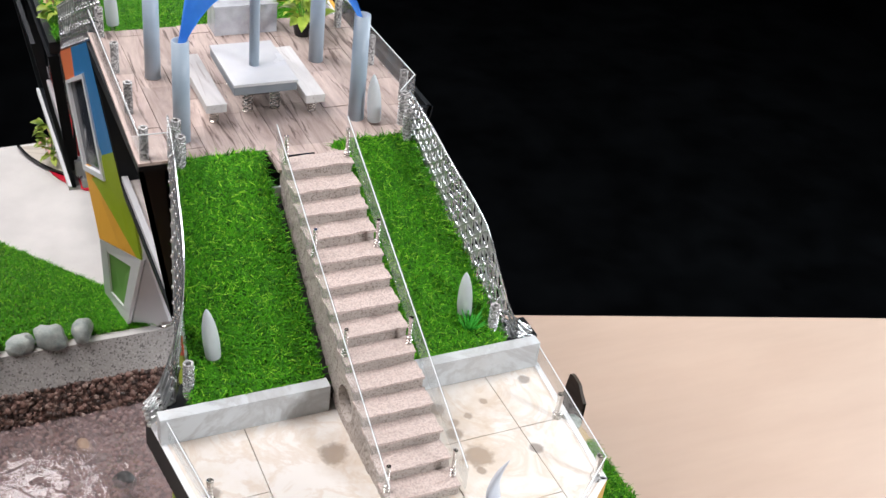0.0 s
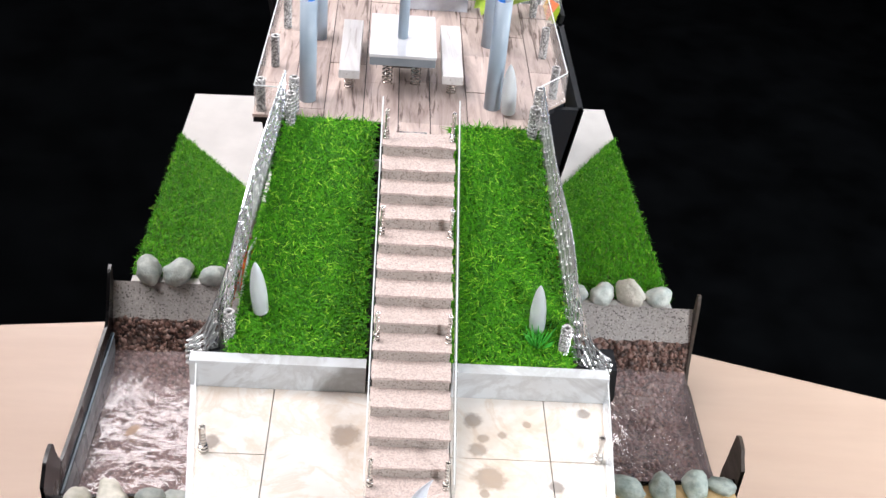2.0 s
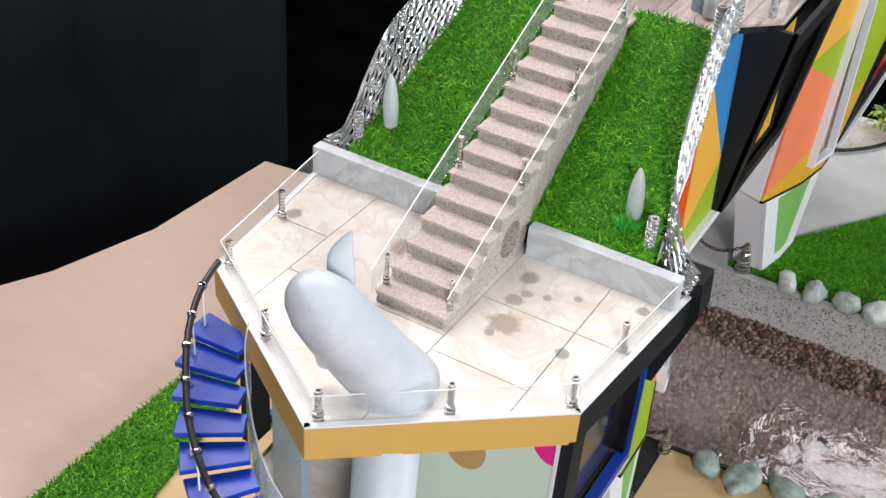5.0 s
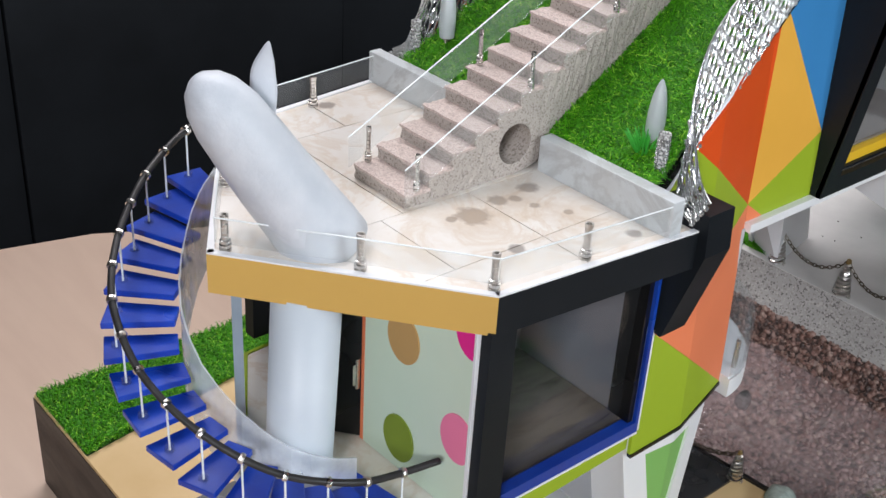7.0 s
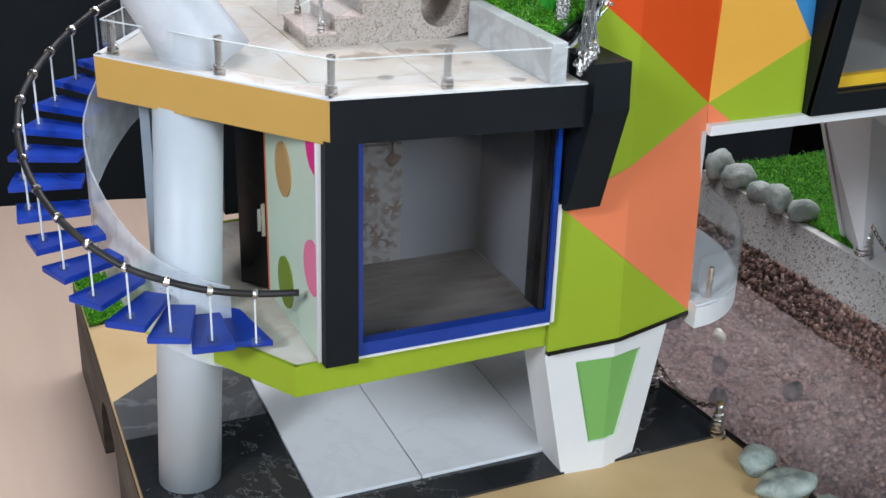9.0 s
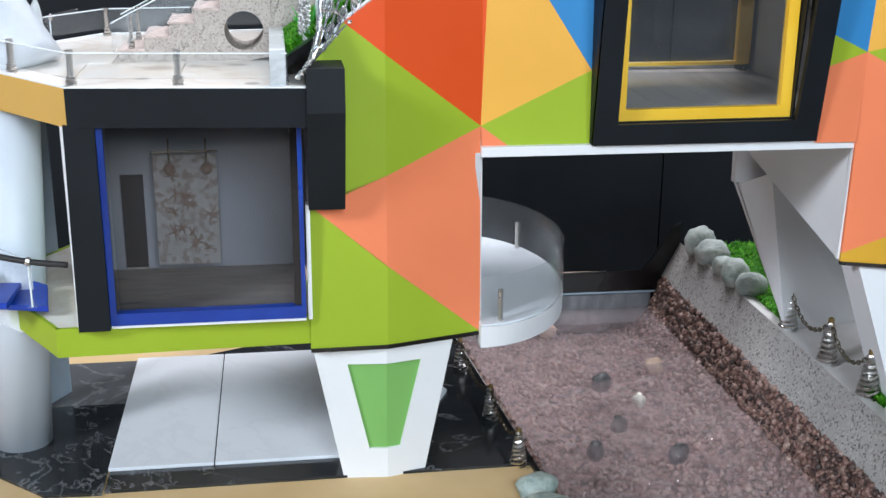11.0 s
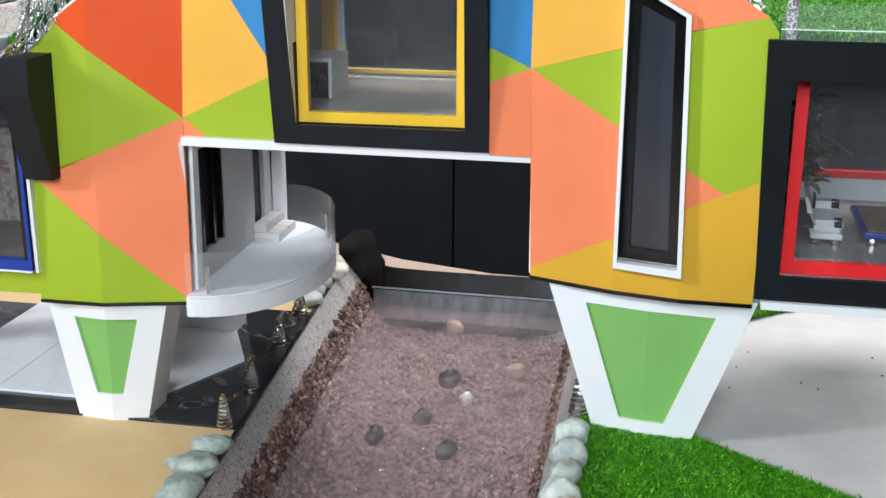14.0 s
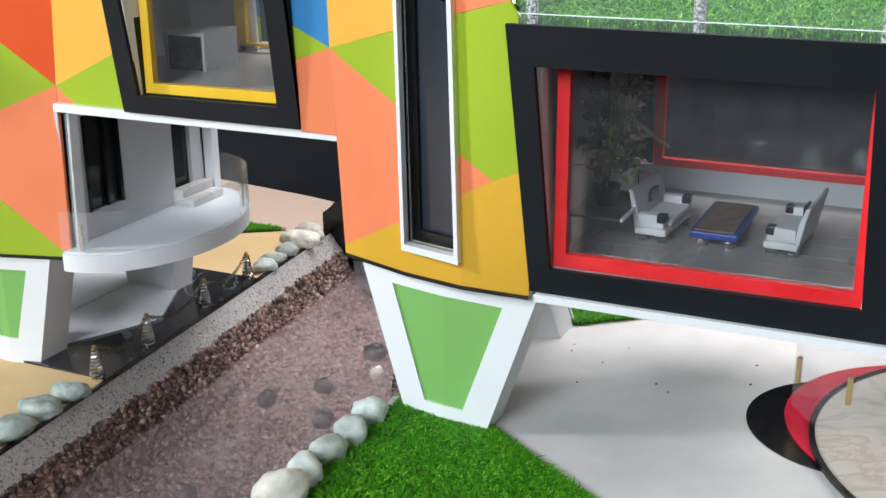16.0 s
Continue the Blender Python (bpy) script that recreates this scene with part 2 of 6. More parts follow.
M_BED = speckled("wet_river_bed", (0.20, 0.135, 0.122), [(0.31, 0.205, 0.18), (0.085, 0.06, 0.056), (0.29, 0.17, 0.145), (0.34, 0.275, 0.25)], 190, rough=0.6, amount=0.9, bump_k=0.6, dist=0.003, gap_shade=0.5)
M_PATH = surface("pale_path_card", (0.60, 0.59, 0.57), (0.70, 0.685, 0.66), scale=22, rough=0.55, grain=300, bump_k=0.15, big=5)
M_BLACK = surface("black_acrylic", (0.003, 0.003, 0.0035), (0.006, 0.006, 0.0065), scale=60, rough=0.25, bump_k=0.1)
M_CARRED = surface("glossy_red", (0.55, 0.01, 0.03), (0.7, 0.02, 0.06), scale=20, rough=0.2, bump_k=0.05, coat=0.5)
M_CUSHION = surface("white_fabric", (0.62, 0.62, 0.62), (0.78, 0.78, 0.78), scale=70, rough=0.8, bump_k=0.5)
M_LEAVES = surface("plant_leaf", (0.05, 0.13, 0.02), (0.30, 0.42, 0.05), scale=60, rough=0.45, spread=0.4)
M_LEAVESY = surface("yellow_green_leaf", (0.16, 0.30, 0.03), (0.50, 0.58, 0.08), scale=60, rough=0.45, spread=0.3)
M_LEAVESD = surface("dry_brown_leaf", (0.045, 0.040, 0.018), (0.16, 0.13, 0.06), scale=60, rough=0.5, spread=0.4)
M_CORK = surface("brown_cork", (0.13, 0.085, 0.06), (0.24, 0.16, 0.115), scale=160, rough=0.8, grain=300, bump_k=0.5)
M_PETAL = surface("pink_petal", (0.75, 0.30, 0.28), (0.85, 0.60, 0.50), scale=60, rough=0.5, spread=0.2)
G_CLEAR = pane_glass("clear_acrylic", (0.97, 0.98, 0.98), 1.25, 0.05)
G_WINDOW = pane_glass("window_glass", (0.94, 0.95, 0.96), haze=0.02)
M_SLOTPANE = surface("blue_grey_window_film", (0.026, 0.032, 0.042), (0.045, 0.054, 0.068), scale=9, rough=0.16, grain=300, bump_k=0.03, big=4)
G_ROOM = pane_glass("thick_window_acrylic", (0.84, 0.85, 0.87), 1.27, 0.006)
G_MILKY = pane_glass("milky_acrylic", (0.93, 0.95, 0.97), 1.2, 0.38)
G_FOG = pane_glass("foggy_acrylic", (0.9, 0.91, 0.96), 1.3, 0.5)
G_SMOKE = pane_glass("dark_window_glass", (0.10, 0.12, 0.14), 1.7, 0.035)


def marble(name, base, vein, dark, spots=(), vein_scale=9.0, rough=0.22, warm=None, fine=1.0, dirt=()):
    m, nt, ln, bs = nodes_of(name)
    co = coords(nt, ln)
    w = noise_tex(nt, ln, co, vein_scale, 8, 0.62, 1.6)
    v1 = ramp(nt, ln, w, 0.5 - 0.04 * fine, 0.5)
    v2 = ramp(nt, ln, w, 0.5, 0.5 + 0.06 * fine, 1, 0)
    mu = nt.new("ShaderNodeMath")
    mu.operation = "MULTIPLY"
    ln.new(v1, mu.inputs[0]), ln.new(v2, mu.inputs[1])
    col = mix_rgb(nt, ln, mu.outputs[0], base, vein)
    if warm:
        col = mix_rgb(nt, ln, ramp(nt, ln, noise_tex(nt, ln, co, 26, 7, 0.65), 0.5, 0.72, 0, 0.7), col, warm)
        col = mix_rgb(nt, ln, ramp(nt, ln, noise_tex(nt, ln, co, 8, 5, 0.6), 0.5, 0.75, 0, 0.6), col, warm)
    for x, y, r, tone, most in [(*d, dark, 0.72) for d in spots] + [(*d, (0.50, 0.37, 0.25), 0.42) for d in dirt]:
        d = nt.new("ShaderNodeVectorMath")
        d.operation = "DISTANCE"
        mp = nt.new("ShaderNodeMapping")
        mp.inputs["Scale"].default_value = (1, 1, 0)
        ln.new(co, mp.inputs["Vector"])
        ln.new(mp.outputs[0], d.inputs[0])
        d.inputs[1].default_value = (x, y, 0)
        wob = nt.new("ShaderNodeMath")
        wob.operation = "MULTIPLY_ADD"
        ln.new(noise_tex(nt, ln, co, 120, 5, 0.6), wob.inputs[0])
        wob.inputs[1].default_value, wob.inputs[2].default_value = -r * 1.1, r * 0.55
        ad = nt.new("ShaderNodeMath")
        ln.new(d.outputs["Value"], ad.inputs[0]), ln.new(wob.outputs[0], ad.inputs[1])
        f = ramp(nt, ln, ad.outputs[0], r * (0.65 if most > 0.5 else 0.1), r * 1.05, most, 0.0)
        col = mix_rgb(nt, ln, f, col, tone)
    ln.new(col, bs.inputs["Base Color"])
    bs.inputs["Roughness"].default_value = rough
    bump(nt, ln, bs, noise_tex(nt, ln, co, 90, 5), 0.08, 0.0006)
    return m


SPOTS = [(-0.0345, -0.344, 0.0125), (-0.132, -0.355, 0.008), (0.061, -0.321, 0.0085), (0.064, -0.352, 0.0075), (0.071, -0.380, 0.0135), (0.102, -0.324, 0.0042), (0.119, -0.386, 0.0065),
         (0.083, -0.336, 0.0042), (0.067, -0.395, 0.0042), (0.147, -0.309, 0.006), (0.068, -0.340, 0.005)]
M_TERRACE = marble("terrace_marble", (0.80, 0.77, 0.72), (0.72, 0.645, 0.56), (0.20, 0.165, 0.14), SPOTS, 12.0, 0.28, (0.68, 0.575, 0.45), 1.0, [(0.072, -0.340, 0.034), (0.075, -0.382, 0.030), (0.105, -0.325, 0.028), (-0.130, -0.300, 0.022), (-0.045, -0.296, 0.018), (-0.03, -0.350, 0.026)])
M_KERB = marble("grey_marble", (0.60, 0.64, 0.655), (0.47, 0.49, 0.495), (0.2, 0.2, 0.2), (), 15.0, 0.28, (0.52, 0.53, 0.52), 1.8)
M_BLACKMARBLE = marble("black_marble", (0.018, 0.020, 0.022), (0.17, 0.175, 0.18), (0, 0, 0), (), 3.4, 0.16, (0.036, 0.039, 0.044), 0.13)
M_GREYMARBLE = marble("grey_black_marble", (0.085, 0.088, 0.092), (0.17, 0.175, 0.18), (0, 0, 0), (), 6.0, 0.25, (0.12, 0.123, 0.128), 0.5)
M_PAVER = marble("white_marble_paver", (0.74, 0.77, 0.80), (0.70, 0.73, 0.76), (0.5, 0.5, 0.5), (), 4.0, 0.3, None, 0.6)
# Cream paper and brown petals, darkened in colour for the dim lower room.
M_SHEET = speckled("dimmed_flower_paper", (0.30, 0.28, 0.26), [(0.24, 0.20, 0.17), (0.33, 0.31, 0.29), (0.20, 0.155, 0.12)], 260, rough=0.8, amount=0.5, bump_k=0.1)
M_DRIED = surface("dimmed_dried_petal", (0.16, 0.11, 0.08), (0.22, 0.165, 0.12), scale=90, rough=0.8)


def plank_wood(name, c1, c2, crack):
    m, nt, ln, bs = nodes_of(name)
    co = coords(nt, ln, (60, 9, 60))
    co2 = coords(nt, ln, (150, 14, 150))
    info = nt.new("ShaderNodeObjectInfo")
    w = noise_tex(nt, ln, co, 1.0, 6, 0.65, 2.2)
    g = noise_tex(nt, ln, co2, 1.0, 6, 0.6, 1.2)
    col = mix_rgb(nt, ln, ramp(nt, ln, w, 0.3, 0.7), c1, c2)
    col = mix_rgb(nt, ln, ramp(nt, ln, g, 0.34, 0.44, 0.9, 0.0), col, crack)
    hsv = nt.new("ShaderNodeHueSaturation")
    ln.new(ramp(nt, ln, info.outputs["Random"], 0, 1, 0.82, 1.15), hsv.inputs["Value"])
    ln.new(col, hsv.inputs["Color"])
    ln.new(hsv.outputs[0], bs.inputs["Base Color"])
    bs.inputs["Roughness"].default_value = 0.6
    bump(nt, ln, bs, g, 0.5, 0.0012)
    return m


M_DECK = plank_wood("weathered_deck_wood", (0.38, 0.29, 0.255), (0.64, 0.53, 0.475), (0.10, 0.062, 0.05))
M_FLOORWOOD = plank_wood("grey_floor_wood", (0.29, 0.245, 0.21), (0.42, 0.365, 0.32), (0.14, 0.12, 0.1))
# Darker copy of the grey floor wood, with the room's dimness in its colour.
M_ROOMFLOOR = plank_wood("dimmed_grey_floor_wood", (0.13, 0.11, 0.095), (0.21, 0.185, 0.16), (0.07, 0.06, 0.05))
M_FURN = plank_wood("pale_table_wood", (0.53, 0.52, 0.505), (0.66, 0.65, 0.635), (0.40, 0.37, 0.345))
M_BOARDGREY = surface("blue_grey_board", (0.20, 0.235, 0.26), (0.30, 0.335, 0.36), scale=24, rough=0.4, grain=300, bump_k=0.1)
M_TABLETOP = surface("glossy_pale_grey_board", (0.66, 0.68, 0.69), (0.77, 0.78, 0.78), scale=24, rough=0.22, grain=300, bump_k=0.08, big=9)
M_LAMINATE = surface("pale_grey_laminate", (0.50, 0.465, 0.445), (0.62, 0.585, 0.565), scale=20, rough=0.2, grain=220, bump_k=0.1, stretch=(0.3, 3, 1), big=8)
M_GREYFLOOR = surface("smooth_grey_floor", (0.29, 0.275, 0.255), (0.40, 0.38, 0.355), scale=30, rough=0.35, grain=260, bump_k=0.12, stretch=(0.5, 2, 1), big=10)
M_KNURL = speckled("knurled_steel", (0.50, 0.50, 0.49), [(0.05, 0.05, 0.05), (0.75, 0.75, 0.74), (0.12, 0.12, 0.115)], 900, rough=0.3, amount=0.7, bump_k=0.8, dist=0.0015)


def grass_material():
    m, nt, ln, bs = nodes_of("turf_blade")
    geo = nt.new("ShaderNodeNewGeometry")
    co = coords(nt, ln)
    r = geo.outputs["Random Per Island"]
    col = mix_rgb(nt, ln, r, (0.006, 0.075, 0.002), (0.105, 0.48, 0.006))
    col = mix_rgb(nt, ln, ramp(nt, ln, r, 0.88, 0.95), col, (0.33, 0.70, 0.045))
    f = ramp(nt, ln, noise_tex(nt, ln, co, 22, 3), 0.35, 0.7, 0, 0.4)
    col = mix_rgb(nt, ln, f, col, (0.030, 0.19, 0.003))
    ln.new(col, bs.inputs["Base Color"])
    bs.inputs["Roughness"].default_value = 0.55
    bs.inputs["Specular IOR Level"].default_value = 0.22
    bs.inputs["Subsurface Weight"].default_value = 0.0
    return m


M_TURF = grass_material()
M_TURFBASE = surface("turf_backing", (0.010, 0.035, 0.006), (0.02, 0.07, 0.01), scale=80, rough=0.9)


def water_material():
    """Clear resin: the bed shows through, ripples catch the light."""
    m, nt, ln, bs = nodes_of("clear_resin")
    out = nt["Material Output"]
    tr = nt.new("ShaderNodeBsdfTransparent")
    tr.inputs[0].default_value = (0.97, 0.96, 0.97, 1)
    gl = nt.new("ShaderNodeBsdfGlossy")
    gl.inputs["Roughness"].default_value = 0.05
    fr = nt.new("ShaderNodeFresnel")
    fr.inputs[0].default_value = 1.85
    co = coords(nt, ln)
    bp = nt.new("ShaderNodeBump")
    bp.inputs["Strength"].default_value, bp.inputs["Distance"].default_value = 1.0, 0.0022
    ln.new(noise_tex(nt, ln, co, 36, 4, 0.55, 0.6), bp.inputs["Height"])
    ln.new(bp.outputs[0], gl.inputs["Normal"])
    df = nt.new("ShaderNodeBsdfDiffuse")
    df.inputs[0].default_value = (0.365, 0.29, 0.29, 1)
    m1 = nt.new("ShaderNodeMixShader")
    ln.new(ramp(nt, ln, noise_tex(nt, ln, co, 26, 8, 0.72, 0.3), 0.36, 0.68, 0.16, 0.52), m1.inputs[0])
    ln.new(tr.outputs[0], m1.inputs[1]), ln.new(df.outputs[0], m1.inputs[2])
    m2 = nt.new("ShaderNodeMixShader")
    ln.new(fr.outputs[0], m2.inputs[0])
    ln.new(m1.outputs[0], m2.inputs[1]), ln.new(gl.outputs[0], m2.inputs[2])
    ln.new(m2.outputs[0], out.inputs["Surface"])
    return m


M_WATER = water_material()

# ---------------------------------------------------------------- helpers for building


def part(name, bm, material, parent=None, label="", smooth=False):
    """Links a bmesh, given in world metres, as one mesh object under a thing or a part."""
    me = bpy.data.meshes.new(name)
    bmesh.ops.recalc_face_normals(bm, faces=bm.faces)
    bm.to_mesh(me)
    bm.free()
    for m in material if isinstance(material, (list, tuple)) else [material]:
        me.materials.append(m)
    if smooth:
        for p in me.polygons:
            p.use_smooth = True
    ob = new(name, me)
    hang(ob, parent)
    return tagged(ob, label) if label else ob


BASES = {}


def hang(ob, parent):
    if parent is not None:
        ob.parent = parent
        ob.matrix_parent_inverse = BASES.get(parent.name, Matrix()).inverted()


def thing(name, base, label, category, group="", kind=""):
    ob = new(name)
    ob.empty_display_size = 0.01
    ob.matrix_basis = Matrix.Translation(base)
    BASES[ob.name] = ob.matrix_basis.copy()
    return tagged(ob, label, category, group, kind)


def single(name, bm, material, label, category, group="", kind="", smooth=False):
    return tagged(part(name, bm, material, None, "", smooth), label, category, group, kind)


def add_prism(bm, low, high):
    """A closed body between two rings of the same number of points."""
    a = [bm.verts.new(p) for p in low]
    b = [bm.verts.new(p) for p in high]
    bm.faces.new(a[::-1])
    bm.faces.new(b)
    for i in range(len(a)):
        j = (i + 1) % len(a)
        bm.faces.new((a[i], a[j], b[j], b[i]))
    return bm


def slab(poly, z0, z1, bm=None):
    bm = bm or bmesh.new()
    return add_prism(bm, [(x, y, z0) for x, y in poly], [(x, y, z1) for x, y in poly])


def box(x0, x1, y0, y1, z0, z1, bevel=0.0, bm=None):
    b = bmesh.new()
    slab([(x0, y0), (x1, y0), (x1, y1), (x0, y1)], z0, z1, b)
    if bevel:
        bmesh.ops.bevel(b, geom=b.edges[:], offset=bevel, segments=2, affect="EDGES", profile=0.6)
    return join(bm, b)


def join(bm, b):
    if bm is None:
        return b
    me = bpy.data.meshes.new("tmp")
    b.to_mesh(me)
    b.free()
    bm.from_mesh(me)
    bpy.data.meshes.remove(me)
    return bm


def bar(p, q, r, sides=8, bm=None, r2=None):
    """A round rod from p to q."""
    bm = bm or bmesh.new()
    p, q = Vector(p), Vector(q)
    d = (q - p).normalized()
    u = d.orthogonal().normalized()
    v = d.cross(u)
    ring = [(math.cos(2 * math.pi * k / sides), math.sin(2 * math.pi * k / sides)) for k in range(sides)]
    r2 = r if r2 is None else r2
    return add_prism(bm, [p + r * (c * u + s * v) for c, s in ring], [q + r2 * (c * u + s * v) for c, s in ring])


def lathe(profile, centre=(0, 0, 0), sides=16, axis=Vector((0, 0, 1)), bm=None):
    """A turned body: rows of (radius, height) along the axis."""
    bm = bm or bmesh.new()
    axis = Vector(axis).normalized()
    u = axis.orthogonal().normalized()
    v = axis.cross(u)
    rings = []
    for r, h in profile:
        rings.append([bm.verts.new(Vector(centre) + axis * h + r * (math.cos(2 * math.pi * k / sides) * u + math.sin(2 * math.pi * k / sides) * v)) for k in range(sides)])
    for a, b in zip(rings, rings[1:]):
        for k in range(sides):
            j = (k + 1) % sides
            bm.faces.new((a[k], a[j], b[j], b[k]))
    bm.faces.new(rings[0][::-1])
    bm.faces.new(rings[-1])
    return bm


def tube(points, r, sides=8, bm=None):
    """A bent rod through the points."""
    bm = bm or bmesh.new()
    pts = [Vector(p) for p in points]
    rings, u = [], None
    for i, p in enumerate(pts):
        d = (pts[min(i + 1, len(pts) - 1)] - pts[max(i - 1, 0)]).normalized()
        u = d.orthogonal().normalized() if u is None else (u - d * u.dot(d)).normalized()
        v = d.cross(u)
        rings.append([bm.verts.new(p + r * (math.cos(2 * math.pi * k / sides) * u + math.sin(2 * math.pi * k / sides) * v)) for k in range(sides)])
    for a, b in zip(rings, rings[1:]):
        for k in range(sides):
            bm.faces.new((a[k], a[(k + 1) % sides], b[(k + 1) % sides], b[k]))
    bm.faces.new(rings[0][::-1])
    bm.faces.new(rings[-1])
    return bm


def spline(points, n):
    """Smooth curve through points, n steps for each stretch."""
    pts = [Vector(p) for p in points]
    out = []
    for i in range(len(pts) - 1):
        a, b, c, d = pts[max(i - 1, 0)], pts[i], pts[i + 1], pts[min(i + 2, len(pts) - 1)]
        for k in range(n):
            t = k / n
            out.append(0.5 * ((2 * b) + (c - a) * t + (2 * a - 5 * b + 4 * c - d) * t * t + (3 * b - a - 3 * c + d) * t ** 3))
    out.append(pts[-1])
    return out


def clip(poly, n, d):
    """The part of a convex polygon where n.p <= d."""
    out = []
    for i, p in enumerate(poly):
        q = poly[(i + 1) % len(poly)]
        a, b = n[0] * p[0] + n[1] * p[1] - d, n[0] * q[0] + n[1] * q[1] - d
        if a <= 1e-9:
            out.append(p)
        if (a < -1e-9 and b > 1e-9) or (a > 1e-9 and b < -1e-9):
            k = a / (a - b)
            out.append((p[0] + k * (q[0] - p[0]), p[1] + k * (q[1] - p[1])))
    return out if len(out) > 2 else []


def area2(poly):
    return sum(p[0] * q[1] - q[0] * p[1] for p, q in zip(poly, poly[1:] + poly[:1]))


def outside(polys, hole):
    """Convex polygons less a convex hole."""
    hole = hole if area2(hole) > 0 else hole[::-1]
    rest = []
    for poly in polys:
        for p, q in zip(hole, hole[1:] + hole[:1]):
            n = (q[1] - p[1], -(q[0] - p[0]))
            d = n[0] * p[0] + n[1] * p[1]
            out = clip(poly, (-n[0], -n[1]), -d)
            if out and abs(area2(out)) > 1e-9:
                rest.append(out)
            poly = clip(poly, n, d)
            if not poly:
                break
    return rest


def border(outer, inner):
    """The four mitred pieces of a frame between two four-cornered outlines."""
    return [[outer[i], outer[(i + 1) % 4], inner[(i + 1) % 4], inner[i]] for i in range(4)]


def split(polys, cuts, levels=()):
    for c in levels:
        polys = [r for p in polys for r in (clip(p, (0, 1), c), clip(p, (0, -1), -c)) if r and abs(area2(r)) > 1e-9]
    for c in cuts:
        polys = [r for p in polys for r in (clip(p, (1, 0), c), clip(p, (-1, 0), -c)) if r and abs(area2(r)) > 1e-9]
    return polys


def ribbon(bm, out_lo, in_lo, out_hi, in_hi):
    """A bent sheet between four lines of points."""
    rows = [[bm.verts.new(p) for p in line] for line in (out_lo, out_hi, in_hi, in_lo)]
    for a, b in zip(rows, rows[1:] + rows[:1]):
        for i in range(len(a) - 1):
            bm.faces.new((a[i], a[i + 1], b[i + 1], b[i]))
    for i in (0, -1):
        bm.faces.new([r[i] for r in rows])
    return bm


AXIS, SHIFT = 0.016, 0.009


def flip(x, side):
    return x + SHIFT if side > 0 else 2 * AXIS - x - SHIFT


def weld(bm):
    """Joins pieces that share a side into one body."""
    bmesh.ops.remove_doubles(bm, verts=bm.verts[:], dist=2e-5)
    bm.verts.index_update()
    seen = {}
    for f in bm.faces:
        seen.setdefault(frozenset(v.index for v in f.verts), []).append(f)
    bmesh.ops.delete(bm, geom=[f for fs in seen.values() if len(fs) > 1 for f in fs], context="FACES_ONLY")
    return bm


def facing(polys, surf, thick, off, side, bm=None):
    """Flat pieces in (y, z) laid on the wall surface x = surf(y, z), with a thickness inwards."""
    bm = bm or bmesh.new()
    for poly in polys:
        poly = poly if area2(poly) > 0 else poly[::-1]
        add_prism(bm, [(flip(surf(y, z) + off, side), y, z) for y, z in poly], [(flip(surf(y, z) + off - thick, side), y, z) for y, z in poly])
    return weld(bm) if len(polys) > 1 else bm


def lerp_rows(rows, y):
    for (a, u), (b, v) in zip(rows, rows[1:]):
        if y <= b:
            return u + (v - u) * max(0.0, (y - a) / (b - a))
    return rows[-1][1]


# ---------------------------------------------------------------- room, backdrop, table
TABLE_Z = -0.105
single("floor", box(-3.2, 3.2, -3.2, 3.2, -0.86, -0.80), M_ROOM, "matt black studio floor", "floor", kind="structure")
for i, (x0, x1, y0, y1) in enumerate([(-3.2, 3.2, 3.2, 3.3), (-3.2, 3.2, -3.3, -3.2), (3.2, 3.3, -3.2, 3.2), (-3.3, -3.2, -3.2, 3.2)]):
    single("wall_%d" % (i + 1), box(x0, x1, y0, y1, -0.8, 2.8), M_ROOM, "dark draped studio wall", "wall", kind="structure")
single("ceiling", box(-3.3, 3.3, -3.3, 3.3, 2.8, 2.9), M_ROOM, "dark studio ceiling", "ceiling", kind="structure")

backdrop = thing("backdrop_screen", (-1.3, 0, -0.8), "dark grey backdrop boards standing behind the table", "backdrop", kind="structure")
for k in range(3):
    y0 = -1.1 + k * 0.68 + (0.235 if k else 0.0)
    part("board", box(-1.33, -1.30 + 0.004 * (k % 2), y0, y0 + (0.910 if k == 0 else 0.676), -0.8, 1.5), M_BOARD, backdrop)

TABLE = [(1.6, -0.10), (1.0, 0.085), (0.43, 0.258), (0.0, 0.28), (-0.37, 0.268), (-0.63, 0.235), (-0.640, 0.0), (-0.68, -0.15), (-0.755, -0.30), (-0.79, -0.45), (-0.83, -0.7), (-0.90, -1.2),
         (-0.6, -1.5), (0.5, -1.5), (1.5, -1.3)]
bm = slab(TABLE, TABLE_Z - 0.03, TABLE_Z)
table = thing("display_table", (0, -0.6, -0.8), "pale beige wooden display table under the model", "table")
part("tabletop", bm, M_TABLE, table)
for x, y in ((-0.6, -1.1), (0.6, -1.2), (-0.45, 0.0), (0.6, -0.1)):
    part("leg", box(x - 0.03, x + 0.03, y - 0.03, y + 0.03, -0.8, TABLE_Z - 0.03, 0.004), M_TABLE, table)

# ---------------------------------------------------------------- base boards and canal
CAN_A, CAN_B, ZB = -0.108, 0.187, 0.030


def skew(x, y):
    """The near bank of the canal runs a little askew."""
    return y + 0.085 * (x - 0.03) * min(1.0, max(0.0, (CAN_B - y) / (CAN_B - CAN_A)))


XL, XR = -0.325, 0.388
base_a = thing("base_near_bank", (0, -0.33, TABLE_Z), "brown board base with a tan card top", "model base", kind="structure")
bm = slab([(XL, -0.538), (XR, -0.538), (XR, skew(XR, CAN_A)), (XL, skew(XL, CAN_A))], TABLE_Z, -0.004)
part("base_box", bm, M_BASEWOOD, base_a)
